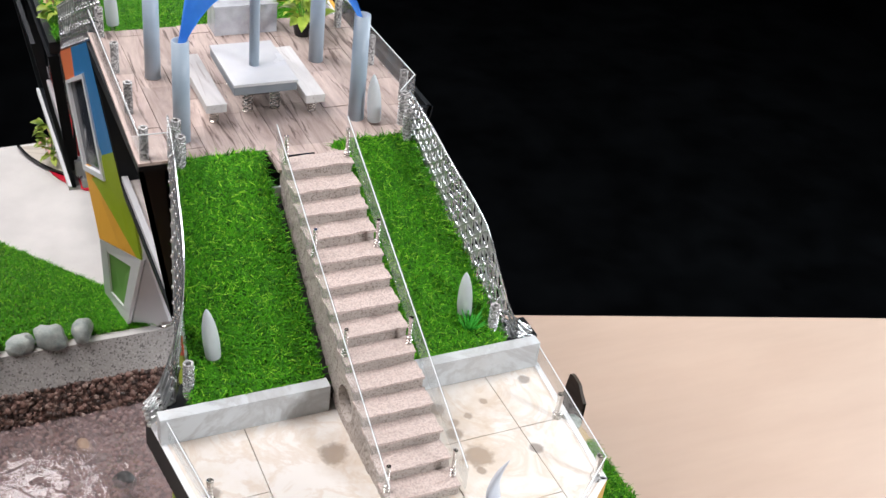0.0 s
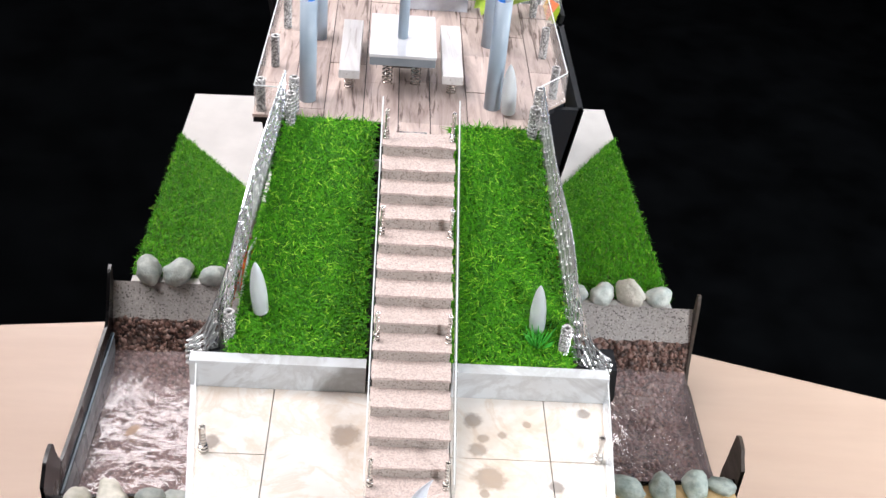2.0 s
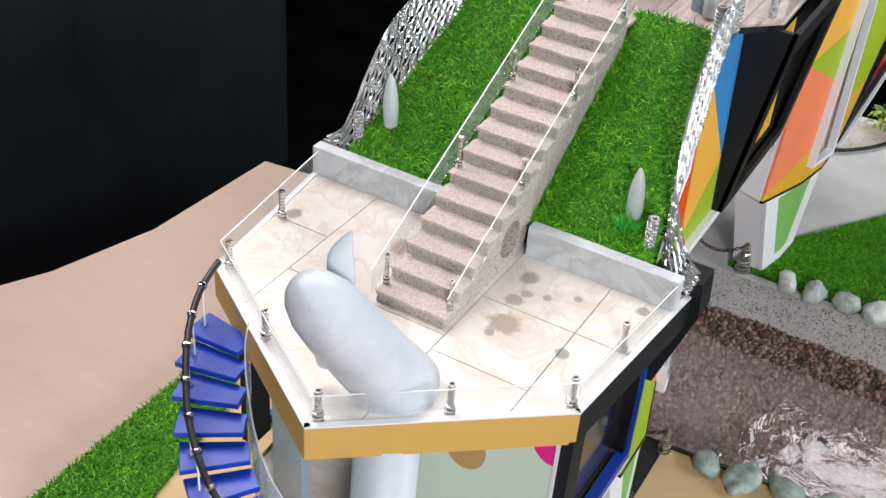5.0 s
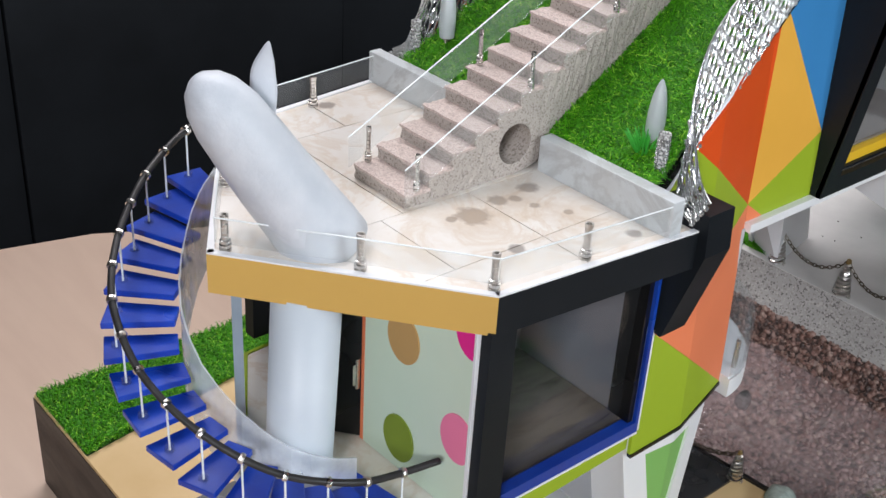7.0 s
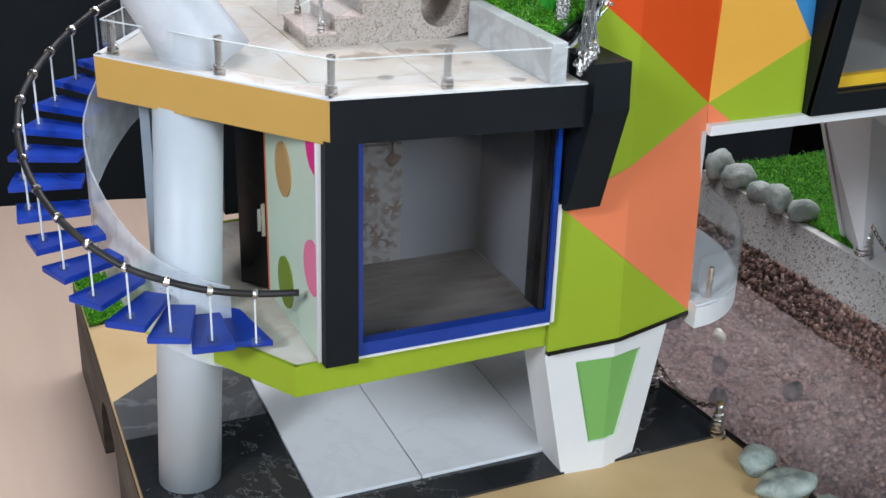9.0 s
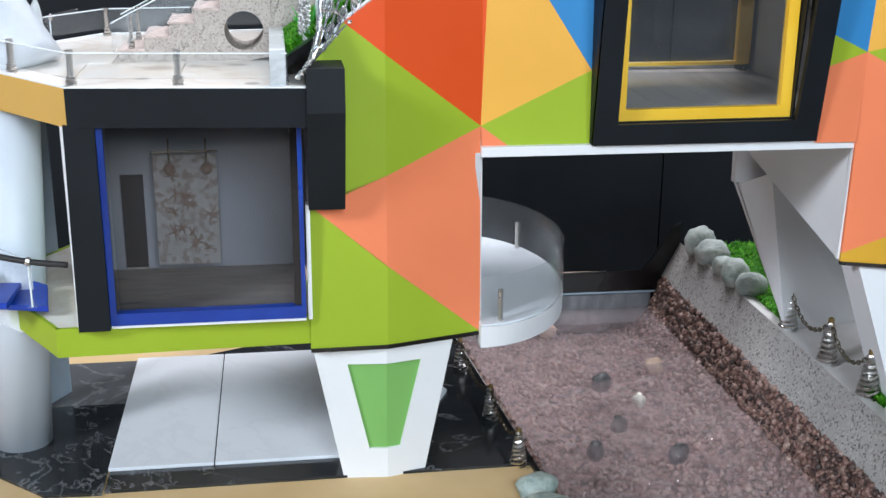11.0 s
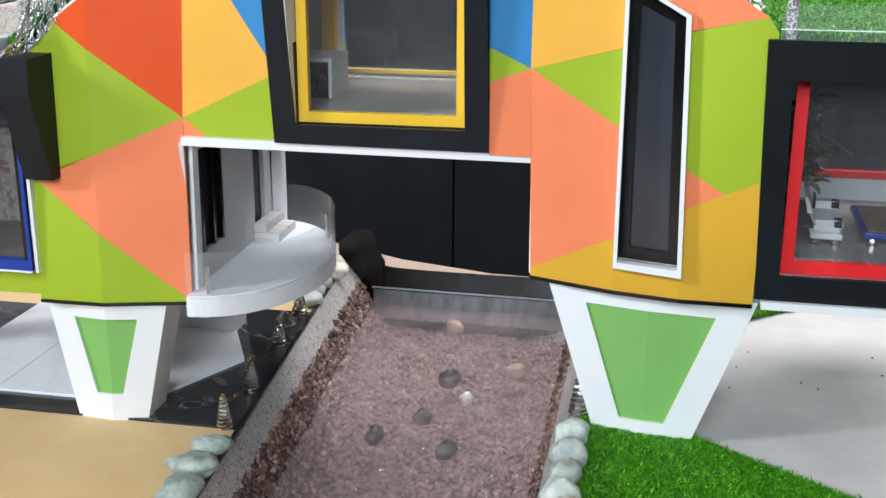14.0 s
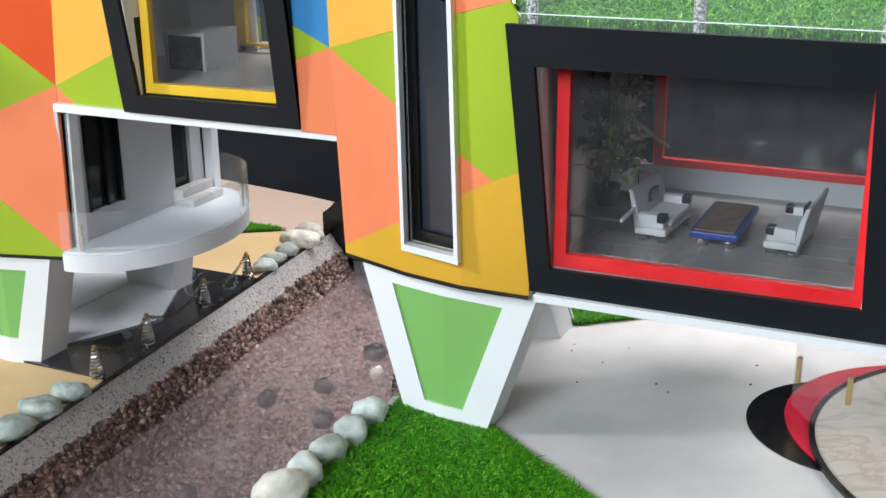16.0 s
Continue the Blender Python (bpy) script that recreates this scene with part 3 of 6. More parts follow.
ARCH = [(-0.165, TABLE_Z), (-0.070, TABLE_Z)] + [(-0.1175 + 0.0475 * math.cos(a), -0.078 + 0.048 * math.sin(a)) for a in [math.pi * k / 14 for k in range(15)]]
bm = bmesh.new()
for poly in outside([[(XL, TABLE_Z), (XR, TABLE_Z), (XR, -0.004), (XL, -0.004)]], ARCH):
    add_prism(bm, [(u, -0.548, w) for u, w in poly], [(u, -0.540, w) for u, w in poly])
part("front_board", bm, M_BASEWOOD, base_a, "brown front board with an arched opening")
# Thin black sheet stands in for the darkness behind the arch.
part("niche_shade_sheet", box(-0.18, -0.055, -0.5396, -0.5386, TABLE_Z, -0.02), M_BLACK, base_a)
part("card_top", slab([(XL + 0.001, -0.547), (XR - 0.001, -0.547), (XR - 0.001, skew(XR, CAN_A) - 0.001), (XL + 0.001, skew(XL, CAN_A) - 0.001)], -0.004, 0.0), M_TAN, base_a, "tan card sheet")
base_b = thing("base_far_bank", (0, 0.38, TABLE_Z), "brown board base with a pale card top", "model base", kind="structure")
part("base_box", slab([(-0.318, CAN_B), (0.363, CAN_B), (0.343, 0.70), (-0.312, 0.672)], TABLE_Z, ZB - 0.004), M_BASEWOOD, base_b)
part("card_top", slab([(-0.317, CAN_B + 0.001), (0.362, CAN_B + 0.001), (0.342, 0.699), (-0.311, 0.671)], ZB - 0.004, ZB), M_PATH, base_b, "pale grey path card")

canal = thing("canal", (0.03, 0.03, TABLE_Z), "model river trough with terrazzo banks, gravel sides and clear resin water", "canal", kind="structure")
PROFILE = [(CAN_A, 0.0), (-0.092, -0.022), (-0.078, -0.052), (-0.064, -0.078), (-0.03, -0.084), (0.10, -0.084), (0.136, -0.076), (0.155, -0.050), (0.168, -0.012), (CAN_B, ZB)]
X0, X1 = -0.338, 0.390


def trough(i, j, x0, x1, n=24, wav=0.0):
    bm = bmesh.new()
    rows = []
    for k in range(i, j + 1):
        y, z = PROFILE[k]
        rows.append((y, z))
    fine = []
    for (a, b), (c, d) in zip(rows, rows[1:]):
        m = 6
        fine += [(a + (c - a) * t / m, b + (d - b) * t / m) for t in range(m)]
    fine.append(rows[-1])
    grid = []
    for s in range(n + 1):
        x = x0 + (x1 - x0) * s / n
        grid.append([bm.verts.new((x, skew(x, y), z + wav * noise.noise((x * 60, y * 60, 1.0)))) for y, z in fine])
    for a, b in zip(grid, grid[1:]):
        for t in range(len(fine) - 1):
            bm.faces.new((a[t], b[t], b[t + 1], a[t + 1]))
    return bm


for a, b, d in ((0, 1, -0.006), (9, 8, 0.006)):
    ring = [PROFILE[a], PROFILE[b], (PROFILE[b][0] + d, TABLE_Z), (PROFILE[a][0], TABLE_Z)]
    part("terrazzo_bank", add_prism(bmesh.new(), [(X0, skew(X0, y), z) for y, z in ring], [(X1, skew(X1, y), z) for y, z in ring]), M_TERRAZZO, canal, "grey speckled terrazzo bank")
for i, j in ((1, 2), (7, 8)):
    part("gravel_side", trough(i, j, X0, X1, n=120, wav=0.006), M_GRAVEL, canal, "dark brown pebble slope")
ring = [(CAN_A - 0.0035, 0.0), (CAN_A + 0.0005, 0.0), (CAN_A + 0.0005, 0.0028), (CAN_A - 0.0035, 0.0028)]
part("joint", add_prism(bmesh.new(), [(X0, skew(X0, y), z) for y, z in ring], [(X1, skew(X1, y), z) for y, z in ring]), M_BLACK, canal, "black joint along the bank")
part("gravel_bed", trough(2, 7, X0, X1, n=110, wav=0.005), M_BED, canal, "brown gravel bed under the water")
WATER_Z = -0.050


def pebble_material(name, tones, rough):
    m, nt, ln, bs = nodes_of(name)
    geo = nt.new("ShaderNodeNewGeometry")
    rp = nt.new("ShaderNodeValToRGB")
    rp.color_ramp.interpolation = "CONSTANT"
    for k, c in enumerate(tones):
        e = rp.color_ramp.elements[k] if k < 2 else rp.color_ramp.elements.new(k / len(tones))
        e.position, e.color = k / len(tones), (*c, 1)
    ln.new(geo.outputs["Random Per Island"], rp.inputs[0])
    co = coords(nt, ln)
    col = mix_rgb(nt, ln, ramp(nt, ln, noise_tex(nt, ln, co, 240, 5), 0.35, 0.7, 0, 0.5), rp.outputs[0], tuple(0.45 * v for v in tones[0]))
    ln.new(col, bs.inputs["Base Color"])
    bs.inputs["Roughness"].default_value = rough
    bump(nt, ln, bs, noise_tex(nt, ln, co, 500, 4), 0.4, 0.001)
    return m


def pebbles(name, i, j, count, r0, r1, material, seed, label):
    """Loose gravel on a stretch of the trough: many small uneven stones in one mesh."""
    b = bmesh.new()
    bmesh.ops.create_icosphere(b, subdivisions=1, radius=1.0)
    unit = np.array([v.co[:] for v in b.verts])
    tri = np.array([[v.index for v in f.verts] for f in b.faces])
    b.free()
    rng = np.random.default_rng(seed)
    ys, zs = zip(*PROFILE[i:j + 1])
    arc = np.concatenate([[0], np.cumsum(np.hypot(np.diff(ys), np.diff(zs)))])
    at = rng.random(count) * arc[-1]
    y, z = np.interp(at, arc, ys), np.interp(at, arc, zs)
    x = X0 + 0.004 + (X1 - X0 - 0.008) * rng.random(count)
    y = np.array([skew(a, c) for a, c in zip(x, y)])
    size = r0 + (r1 - r0) * rng.random(count) ** 2
    turn = np.linalg.qr(rng.normal(size=(count, 3, 3)))[0]
    body = unit[None] * (1 + 0.28 * rng.normal(size=(count, 12, 1)).clip(-1, 1)) * (size[:, None] * (0.65 + 0.7 * rng.random((count, 3))))[:, None]
    body = np.einsum("nij,nkj->nki", turn, body) + np.stack([x, y, z + size * 0.15], 1)[:, None]
    me = bpy.data.meshes.new(name)
    me.from_pydata(body.reshape(-1, 3).tolist(), [], (tri[None] + 12 * np.arange(count)[:, None, None]).reshape(-1, 3).tolist())
    me.materials.append(material)
    me.shade_smooth()
    ob = new(name, me)
    hang(ob, canal)
    return tagged(ob, label, kind="stuff")


M_PEBBLE = pebble_material("river_pebbles", [(0.29, 0.185, 0.165), (0.36, 0.24, 0.215), (0.42, 0.29, 0.265), (0.34, 0.21, 0.18), (0.24, 0.165, 0.15), (0.38, 0.265, 0.24), (0.47, 0.35, 0.30), (0.30, 0.20, 0.19)], 0.5)
M_PEBBLEDARK = pebble_material("dark_slope_pebbles", [(0.15, 0.085, 0.066), (0.25, 0.145, 0.115), (0.075, 0.046, 0.038), (0.31, 0.19, 0.155), (0.20, 0.11, 0.085), (0.045, 0.030, 0.026), (0.36, 0.25, 0.205)], 0.45)
pebbles("bed_pebbles", 2, 7, 9500, 0.0014, 0.0040, M_PEBBLE, 21, "brown and pinkish pebbles on the river bed")
pebbles("slope_pebbles", 1, 2, 2200, 0.0018, 0.0042, M_PEBBLEDARK, 22, "dark brown pebbles on the near slope")
pebbles("slope_pebbles", 7, 8, 2400, 0.0018, 0.0042, M_PEBBLEDARK, 23, "dark brown pebbles on the far slope")
bm = bmesh.new()
ny, nx = 40, 120
ya, yb = -0.079, 0.156
grid = [[bm.verts.new((X0 + 0.002 + (X1 - X0 - 0.004) * i / nx, skew(X0 + (X1 - X0) * i / nx, ya + (yb - ya) * j / ny),
                       WATER_Z + 0.0009 * noise.noise((i * 0.28, j * 0.28, 3.0)) + 0.0003 * noise.noise((i * 0.7, j * 0.7, 7.0)))) for j in range(ny + 1)] for i in range(nx + 1)]
for i in range(nx):
    for j in range(ny):
        bm.faces.new((grid[i][j], grid[i + 1][j], grid[i + 1][j + 1], grid[i][j + 1]))
water = part("water", bm, M_WATER, canal, "rippled clear resin water", True)
water.visible_shadow = False
if water.data.polygons[0].normal.z < 0:
    water.data.flip_normals()
# end plates with a sagging upper edge
for x in (X0, X1):
    dip = -0.060 if x > 0 else -0.004
    prof = spline([(x, -0.1180, 0.0260), (x, -0.1060, 0.0360), (x, -0.0985, 0.0430), (x, -0.0780, 0.0440), (x, -0.0725, 0.026), (x, -0.064, max(dip + 0.006, 0.006 if x < 0 else -0.02)), (x, -0.046, dip), (x, 0.12, dip), (x, 0.150, dip + 0.006), (x, CAN_B - 0.012, 0.045), (x, CAN_B, 0.055)], 5)
    ring = [(skew(x, p.y), p.z) for p in prof]
    t = 0.004 if x > 0 else -0.004
    bm = bmesh.new()
    a = [bm.verts.new((x, y, z)) for y, z in ring]
    b = [bm.verts.new((x + t, y, z)) for y, z in ring]
    n = len(prof)
    for i in range(n - 1):
        ya_, yb_ = ring[i][0], ring[i + 1][0]
        la, lb = bm.verts.new((x, ya_, TABLE_Z)), bm.verts.new((x, yb_, TABLE_Z))
        lc, ld = bm.verts.new((x + t, ya_, TABLE_Z)), bm.verts.new((x + t, yb_, TABLE_Z))
        bm.faces.new((a[i], a[i + 1], lb, la))
        bm.faces.new((b[i], b[i + 1], ld, lc))
        bm.faces.new((a[i], a[i + 1], b[i + 1], b[i]))
    bmesh.ops.remove_doubles(bm, verts=bm.verts[:], dist=1e-5)
    plate = part("end_plate", bm, M_BASEWOOD if x > 0 else M_BLACK, canal, "thin dark end plate with a curved edge")
    if x < 0:
        # Cloudy grey band along the inside of the end plate, below the pale strip.
        part("cloudy_band", slab([(x + 0.0005, skew(x, -0.076)), (x + 0.0030, skew(x, -0.076)), (x + 0.0030, 0.152), (x + 0.0005, 0.152)], -0.070, -0.0325), M_RIM, plate, "cloudy grey band inside the end plate")
        part("polished_edge", tube([(x + 0.001, skew(x, -0.078), -0.030), (x + 0.001, skew(x, 0.04), -0.0305), (x + 0.001, 0.160, -0.031)], 0.0012, 6), M_PIPE, plate, "pale polished strip")

# ---------------------------------------------------------------- house: lower room, terrace
ZT = 0.312
TERR = [(0.172, -0.262), (0.156, -0.434), (0.018, -0.546), (-0.137, -0.446), (-0.160, -0.262)]


def inset(poly, d):
    c = (sum(p[0] for p in poly) / len(poly), sum(p[1] for p in poly) / len(poly))
    out = []
    for x, y in poly:
        v = Vector((c[0] - x, c[1] - y)).normalized()
        out.append((x + v.x * d, y + v.y * d))
    return out


house = thing("house_shell", (0, 0, 0), "model house on splayed legs, clad in coloured triangles", "model house")
part("terrace_slab", slab(inset(TERR, 0.004), 0.291, ZT - 0.004), M_WHITE, house)


def fascia(p, q, z0, z1, material, name="fascia", thick=0.004, ob=None, label=""):
    p, q = Vector(p), Vector(q)
    d = (q - p).normalized()
    n = Vector((-d.y, d.x))
    poly = [p, q, q + n * thick, p + n * thick]
    return part(name, slab([(v.x, v.y) for v in poly], z0, z1), material, ob or house, label)


fascia(TERR[0], TERR[1], 0.285, ZT, M_DARK, label="anthracite roof edge board", thick=-0.004)
fascia(TERR[1], TERR[2], 0.285, ZT, M_EDGE, label="tan yellow roof edge board", thick=-0.004)
fascia(TERR[2], TERR[3], 0.285, ZT, M_EDGE, label="tan yellow roof edge board", thick=-0.004)
fascia(TERR[3], TERR[4], 0.285, ZT, M_DARK, label="anthracite roof edge board", thick=-0.004)

# lower floor slab with lime edge
LOW = [(0.142, -0.272), (0.148, -0.456), (0.026, -0.532), (-0.100, -0.455), (-0.112, -0.272)]
part("floor_slab", slab(inset(LOW, 0.003), 0.117, 0.134), M_WHITE, house)
part("floor_surface", slab(inset(LOW, 0.004), 0.134, 0.1365), M_TERRACE, house, "cream marble balcony floor")
for p, q in zip(LOW[:-1], LOW[1:]):
    fascia(p, q, 0.115, 0.137, M_GREEN, thick=-0.003, label="lime green floor edge board")
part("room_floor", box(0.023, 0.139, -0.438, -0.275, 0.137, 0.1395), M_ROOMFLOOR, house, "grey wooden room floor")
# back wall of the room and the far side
# These white walls wear the greyed, dimmed colour.
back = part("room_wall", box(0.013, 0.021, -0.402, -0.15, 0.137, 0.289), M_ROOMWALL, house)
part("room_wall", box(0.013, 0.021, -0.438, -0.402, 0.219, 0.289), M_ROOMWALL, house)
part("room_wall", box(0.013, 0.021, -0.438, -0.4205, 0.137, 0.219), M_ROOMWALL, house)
part("wall_lining", box(0.0215, 0.1440, -0.4344, -0.4330, 0.1395, 0.2860), M_ROOMWALL, back, "white lining inside the dotted wall, greyed for dimness")
# Dark panel stands in for the darkness seen through the doorway.
part("doorway_dark_panel", box(0.0145, 0.0165, -0.4205, -0.4020, 0.1395, 0.219), M_DARK, back, "dark panel standing for the dark inner doorway")
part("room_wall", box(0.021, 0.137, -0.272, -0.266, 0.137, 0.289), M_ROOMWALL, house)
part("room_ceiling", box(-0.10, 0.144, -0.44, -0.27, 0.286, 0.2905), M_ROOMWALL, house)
# dotted wall that faces the spiral stair
DOTW = [(0.040, -0.4425), (0.149, -0.4390)]


def dot_y(x):
    return DOTW[0][1] + (x - DOTW[0][0]) / (DOTW[1][0] - DOTW[0][0]) * (DOTW[1][1] - DOTW[0][1])


dotted = part("dotted_wall", slab([(0.0405, dot_y(0.0405)), (0.1455, dot_y(0.1455)), (0.1455, dot_y(0.1455) + 0.004), (0.0405, dot_y(0.0405) + 0.004)], 0.137, 0.290), M_MINT, house,
              "pale mint wall with coloured dots")
for x, z, m in ((0.0805, 0.245, M_TANDOT), (0.144, 0.282, M_MAGENTA), (0.0795, 0.1635, M_OLIVE), (0.1360, 0.1985, M_PINK)):
    bm = bmesh.new()
    ring = [(max(0.0410, min(0.1450, x + 0.0155 * math.cos(a))), min(0.2895, z + 0.0185 * math.sin(a))) for a in [2 * math.pi * k / 28 for k in range(28)]]
    add_prism(bm, [(u, dot_y(u) - 0.0012, w) for u, w in ring], [(u, dot_y(u) + 0.0002, w) for u, w in ring])
    part("dot", bm, m, dotted)
part("wall_edge", box(0.1455, 0.1475, -0.4405, -0.4355, 0.137, 0.290), M_WHITE, dotted, "thin white corner edge")
part("door_jamb", box(0.0370, 0.0404, -0.4428, -0.4335, 0.137, 0.289), M_CORAL, house, "coral door edge")
part("door_leaf", slab([(0.0165, -0.456), (0.0190, -0.458), (0.0375, -0.4430), (0.0350, -0.4410)], 0.139, 0.286), M_BLACK, house, "dark glazed door leaf, ajar")
part("door_handle", join(box(0.0350, 0.0370, -0.4465, -0.4430, 0.180, 0.205, 0.0006), box(0.0357, 0.0365, -0.4490, -0.4465, 0.184, 0.201, 0.0003)), M_STEEL, house, "small steel door handle")
part("side_pier", slab([(-0.050, -0.492), (-0.006, -0.517), (-0.003, -0.511), (-0.047, -0.486)], 0.0, 0.288), M_PIPE, house, "blue-grey flat pier")

# side window of the lower room: anthracite post, blue frame


def quad(y0, y1, z0, z1):
    return [(y0, z0), (y1, z0), (y1, z1), (y0, z1)]


for side in (1, -1):
    win = part("window_frame", facing([[(-0.4385, 0.137), (-0.4165, 0.137), (-0.4165, 0.287), (-0.4370, 0.287)]], lambda y, z: 0.147, 0.012, 0.0, side), M_DARK, house, "broad anthracite window post")
    part("blue_frame", facing(border([(-0.4164, 0.1390), (-0.2768, 0.1390), (-0.2768, 0.287), (-0.4164, 0.287)], [(-0.4120, 0.1480), (-0.2800, 0.1480), (-0.2800, 0.2868), (-0.4120, 0.2868)]), lambda y, z: 0.1425, 0.003, 0.0, side), M_BLUEF, win, "glossy blue inner window frame")
    part("blue_sill", facing([quad(-0.4120, -0.2812, 0.1395, 0.1478)], lambda y, z: 0.1394, 0.006, 0.0, side), M_BLUEF, win, "glossy blue sill")
    part("jamb_lining", facing([quad(-0.2850, -0.2802, 0.1482, 0.2862)], lambda y, z: 0.1394, 0.020, 0.0, side), M_BLACK, win, "black deep jamb")
    part("sill_strip", facing([quad(-0.4160, -0.2770, 0.1372, 0.1388)], lambda y, z: 0.1430, 0.010, 0.0, side), M_WHITE, win, "thin white sill strip")
    part("white_strip", facing([quad(-0.2752, -0.2722, 0.137, 0.2245)], lambda y, z: 0.1405, 0.010, 0.0, side), M_WHITE, win, "thin white corner strip")
    g = part("pane", facing([[(-0.411, 0.146), (-0.2852, 0.146), (-0.2852, 0.288), (-0.411, 0.288)]], lambda y, z: 0.1305 + 0.02 * (z - 0.145), 0.001, 0, side), G_ROOM, win)
    g.visible_shadow = False
    # bracket between terrace and tower
    bm = bmesh.new()
    ring = [(0.168, 0.326), (0.170, 0.296), (0.146, 0.222), (0.128, 0.222), (0.128, 0.326)]
    add_prism(bm, [(flip(x, side), -0.273, z) for x, z in ring], [(flip(x, side), -0.247, z) for x, z in ring])
    part("bracket", bm, M_DARK, house, "anthracite wedge bracket at the terrace end")

# ---------------------------------------------------------------- towers
ROWS_A = [(-0.276, 0.138), (-0.216, 0.137), (-0.143, 0.117), (-0.055, 0.117)]


CUT_A, LEV_A = [-0.216, -0.143], []
CUT_B, LEV_B = [0.149, 0.166, 0.184, 0.201, 0.219, 0.232, 0.245, 0.258, 0.27, 0.281, 0.292, 0.303, 0.314], [0.157 + 0.022 * k for k in range(1, 13)]


def surf_a(y, z):
    return lerp_rows(ROWS_A, y) - 0.04 * (z - 0.112)


def surf_al(y, z):
    """The other side of the tower, which stands further out towards the terrace."""
    return surf_a(y, z) + 0.020 * min(1.0, max(0.0, (-0.143 - y) / 0.07))


ROWS_B = [(0.11, 0.113), (0.149, 0.114), (0.219, 0.138), (0.270, 0.148), (0.33, 0.148)]


def surf_b(y, z):
    return lerp_rows(ROWS_B, y) + max(0.0, z - 0.157) * 0.14 * min(1, max(0, (y - 0.27) / 0.055)) + (z - 0.157) * 0.06 * max(0, min(1, (0.27 - y) / 0.1))


CA = (-0.1435, 0.273)
TOPA = (-0.137, 0.430)
PAT_A = [
    (M_RED, [CA, (-0.245, 0.352), TOPA]),
    (M_GREEN, [CA, (-0.272, 0.218), (-0.272, 0.322), (-0.264, 0.329), (-0.245, 0.352)]),
    (M_CORAL, [CA, (-0.1425, 0.112), (-0.2205, 0.1775), (-0.272, 0.2216), (-0.272, 0.218)]),
    (M_GREEN, [(-0.274, 0.112), (-0.1425, 0.112), (-0.272, 0.2216)]),
    (M_CORAL, [CA, (-0.1425, 0.256), (-0.120, 0.256)]),
    (M_GREEN, [CA, (-0.120, 0.256), (-0.060, 0.256), (-0.060, 0.313)]),
    (M_AMBER, [CA, (-0.060, 0.313), TOPA]),
    (M_BLUE, [(-0.060, 0.313), (-0.060, 0.442), TOPA]),
]
CB = (0.149, 0.326)
VB = (0.298, 0.243)
PAT_B = [
    (M_BLUE, [CB, (0.151, 0.442), (0.117, 0.442), (0.117, 0.341)]),
    (M_GREEN, [CB, (0.117, 0.341), (0.117, 0.314)]),
    (M_CORAL, [CB, (0.117, 0.314), (0.117, 0.256), (0.151, 0.256)]),
    (M_CORAL, [CB, (0.1515, 0.164), VB]),
    (M_OCHRE, [(0.1515, 0.164), (0.1515, 0.157), (0.325, 0.157), (0.325, 0.256), VB]),
    (M_GREEN, [CB, VB, (0.325, 0.256), (0.325, 0.364), (0.318, 0.374)]),
    (M_AMBER, [CB, (0.262, 0.3585), (0.226, 0.432), (0.151, 0.442)]),
    (M_CORAL, [(0.262, 0.3585), (0.318, 0.374), (0.226, 0.432)]),
]
SLOT = [(0.219, 0.178), (0.271, 0.176), (0.266, 0.372), (0.219, 0.398)]
SLOT_IN = [(0.2220, 0.183), (0.2675, 0.182), (0.2625, 0.3705), (0.2220, 0.3935)]
CARD = {M_RED: "vermilion", M_GREEN: "lime green", M_CORAL: "coral", M_AMBER: "amber", M_OCHRE: "ochre", M_BLUE: "sky blue"}
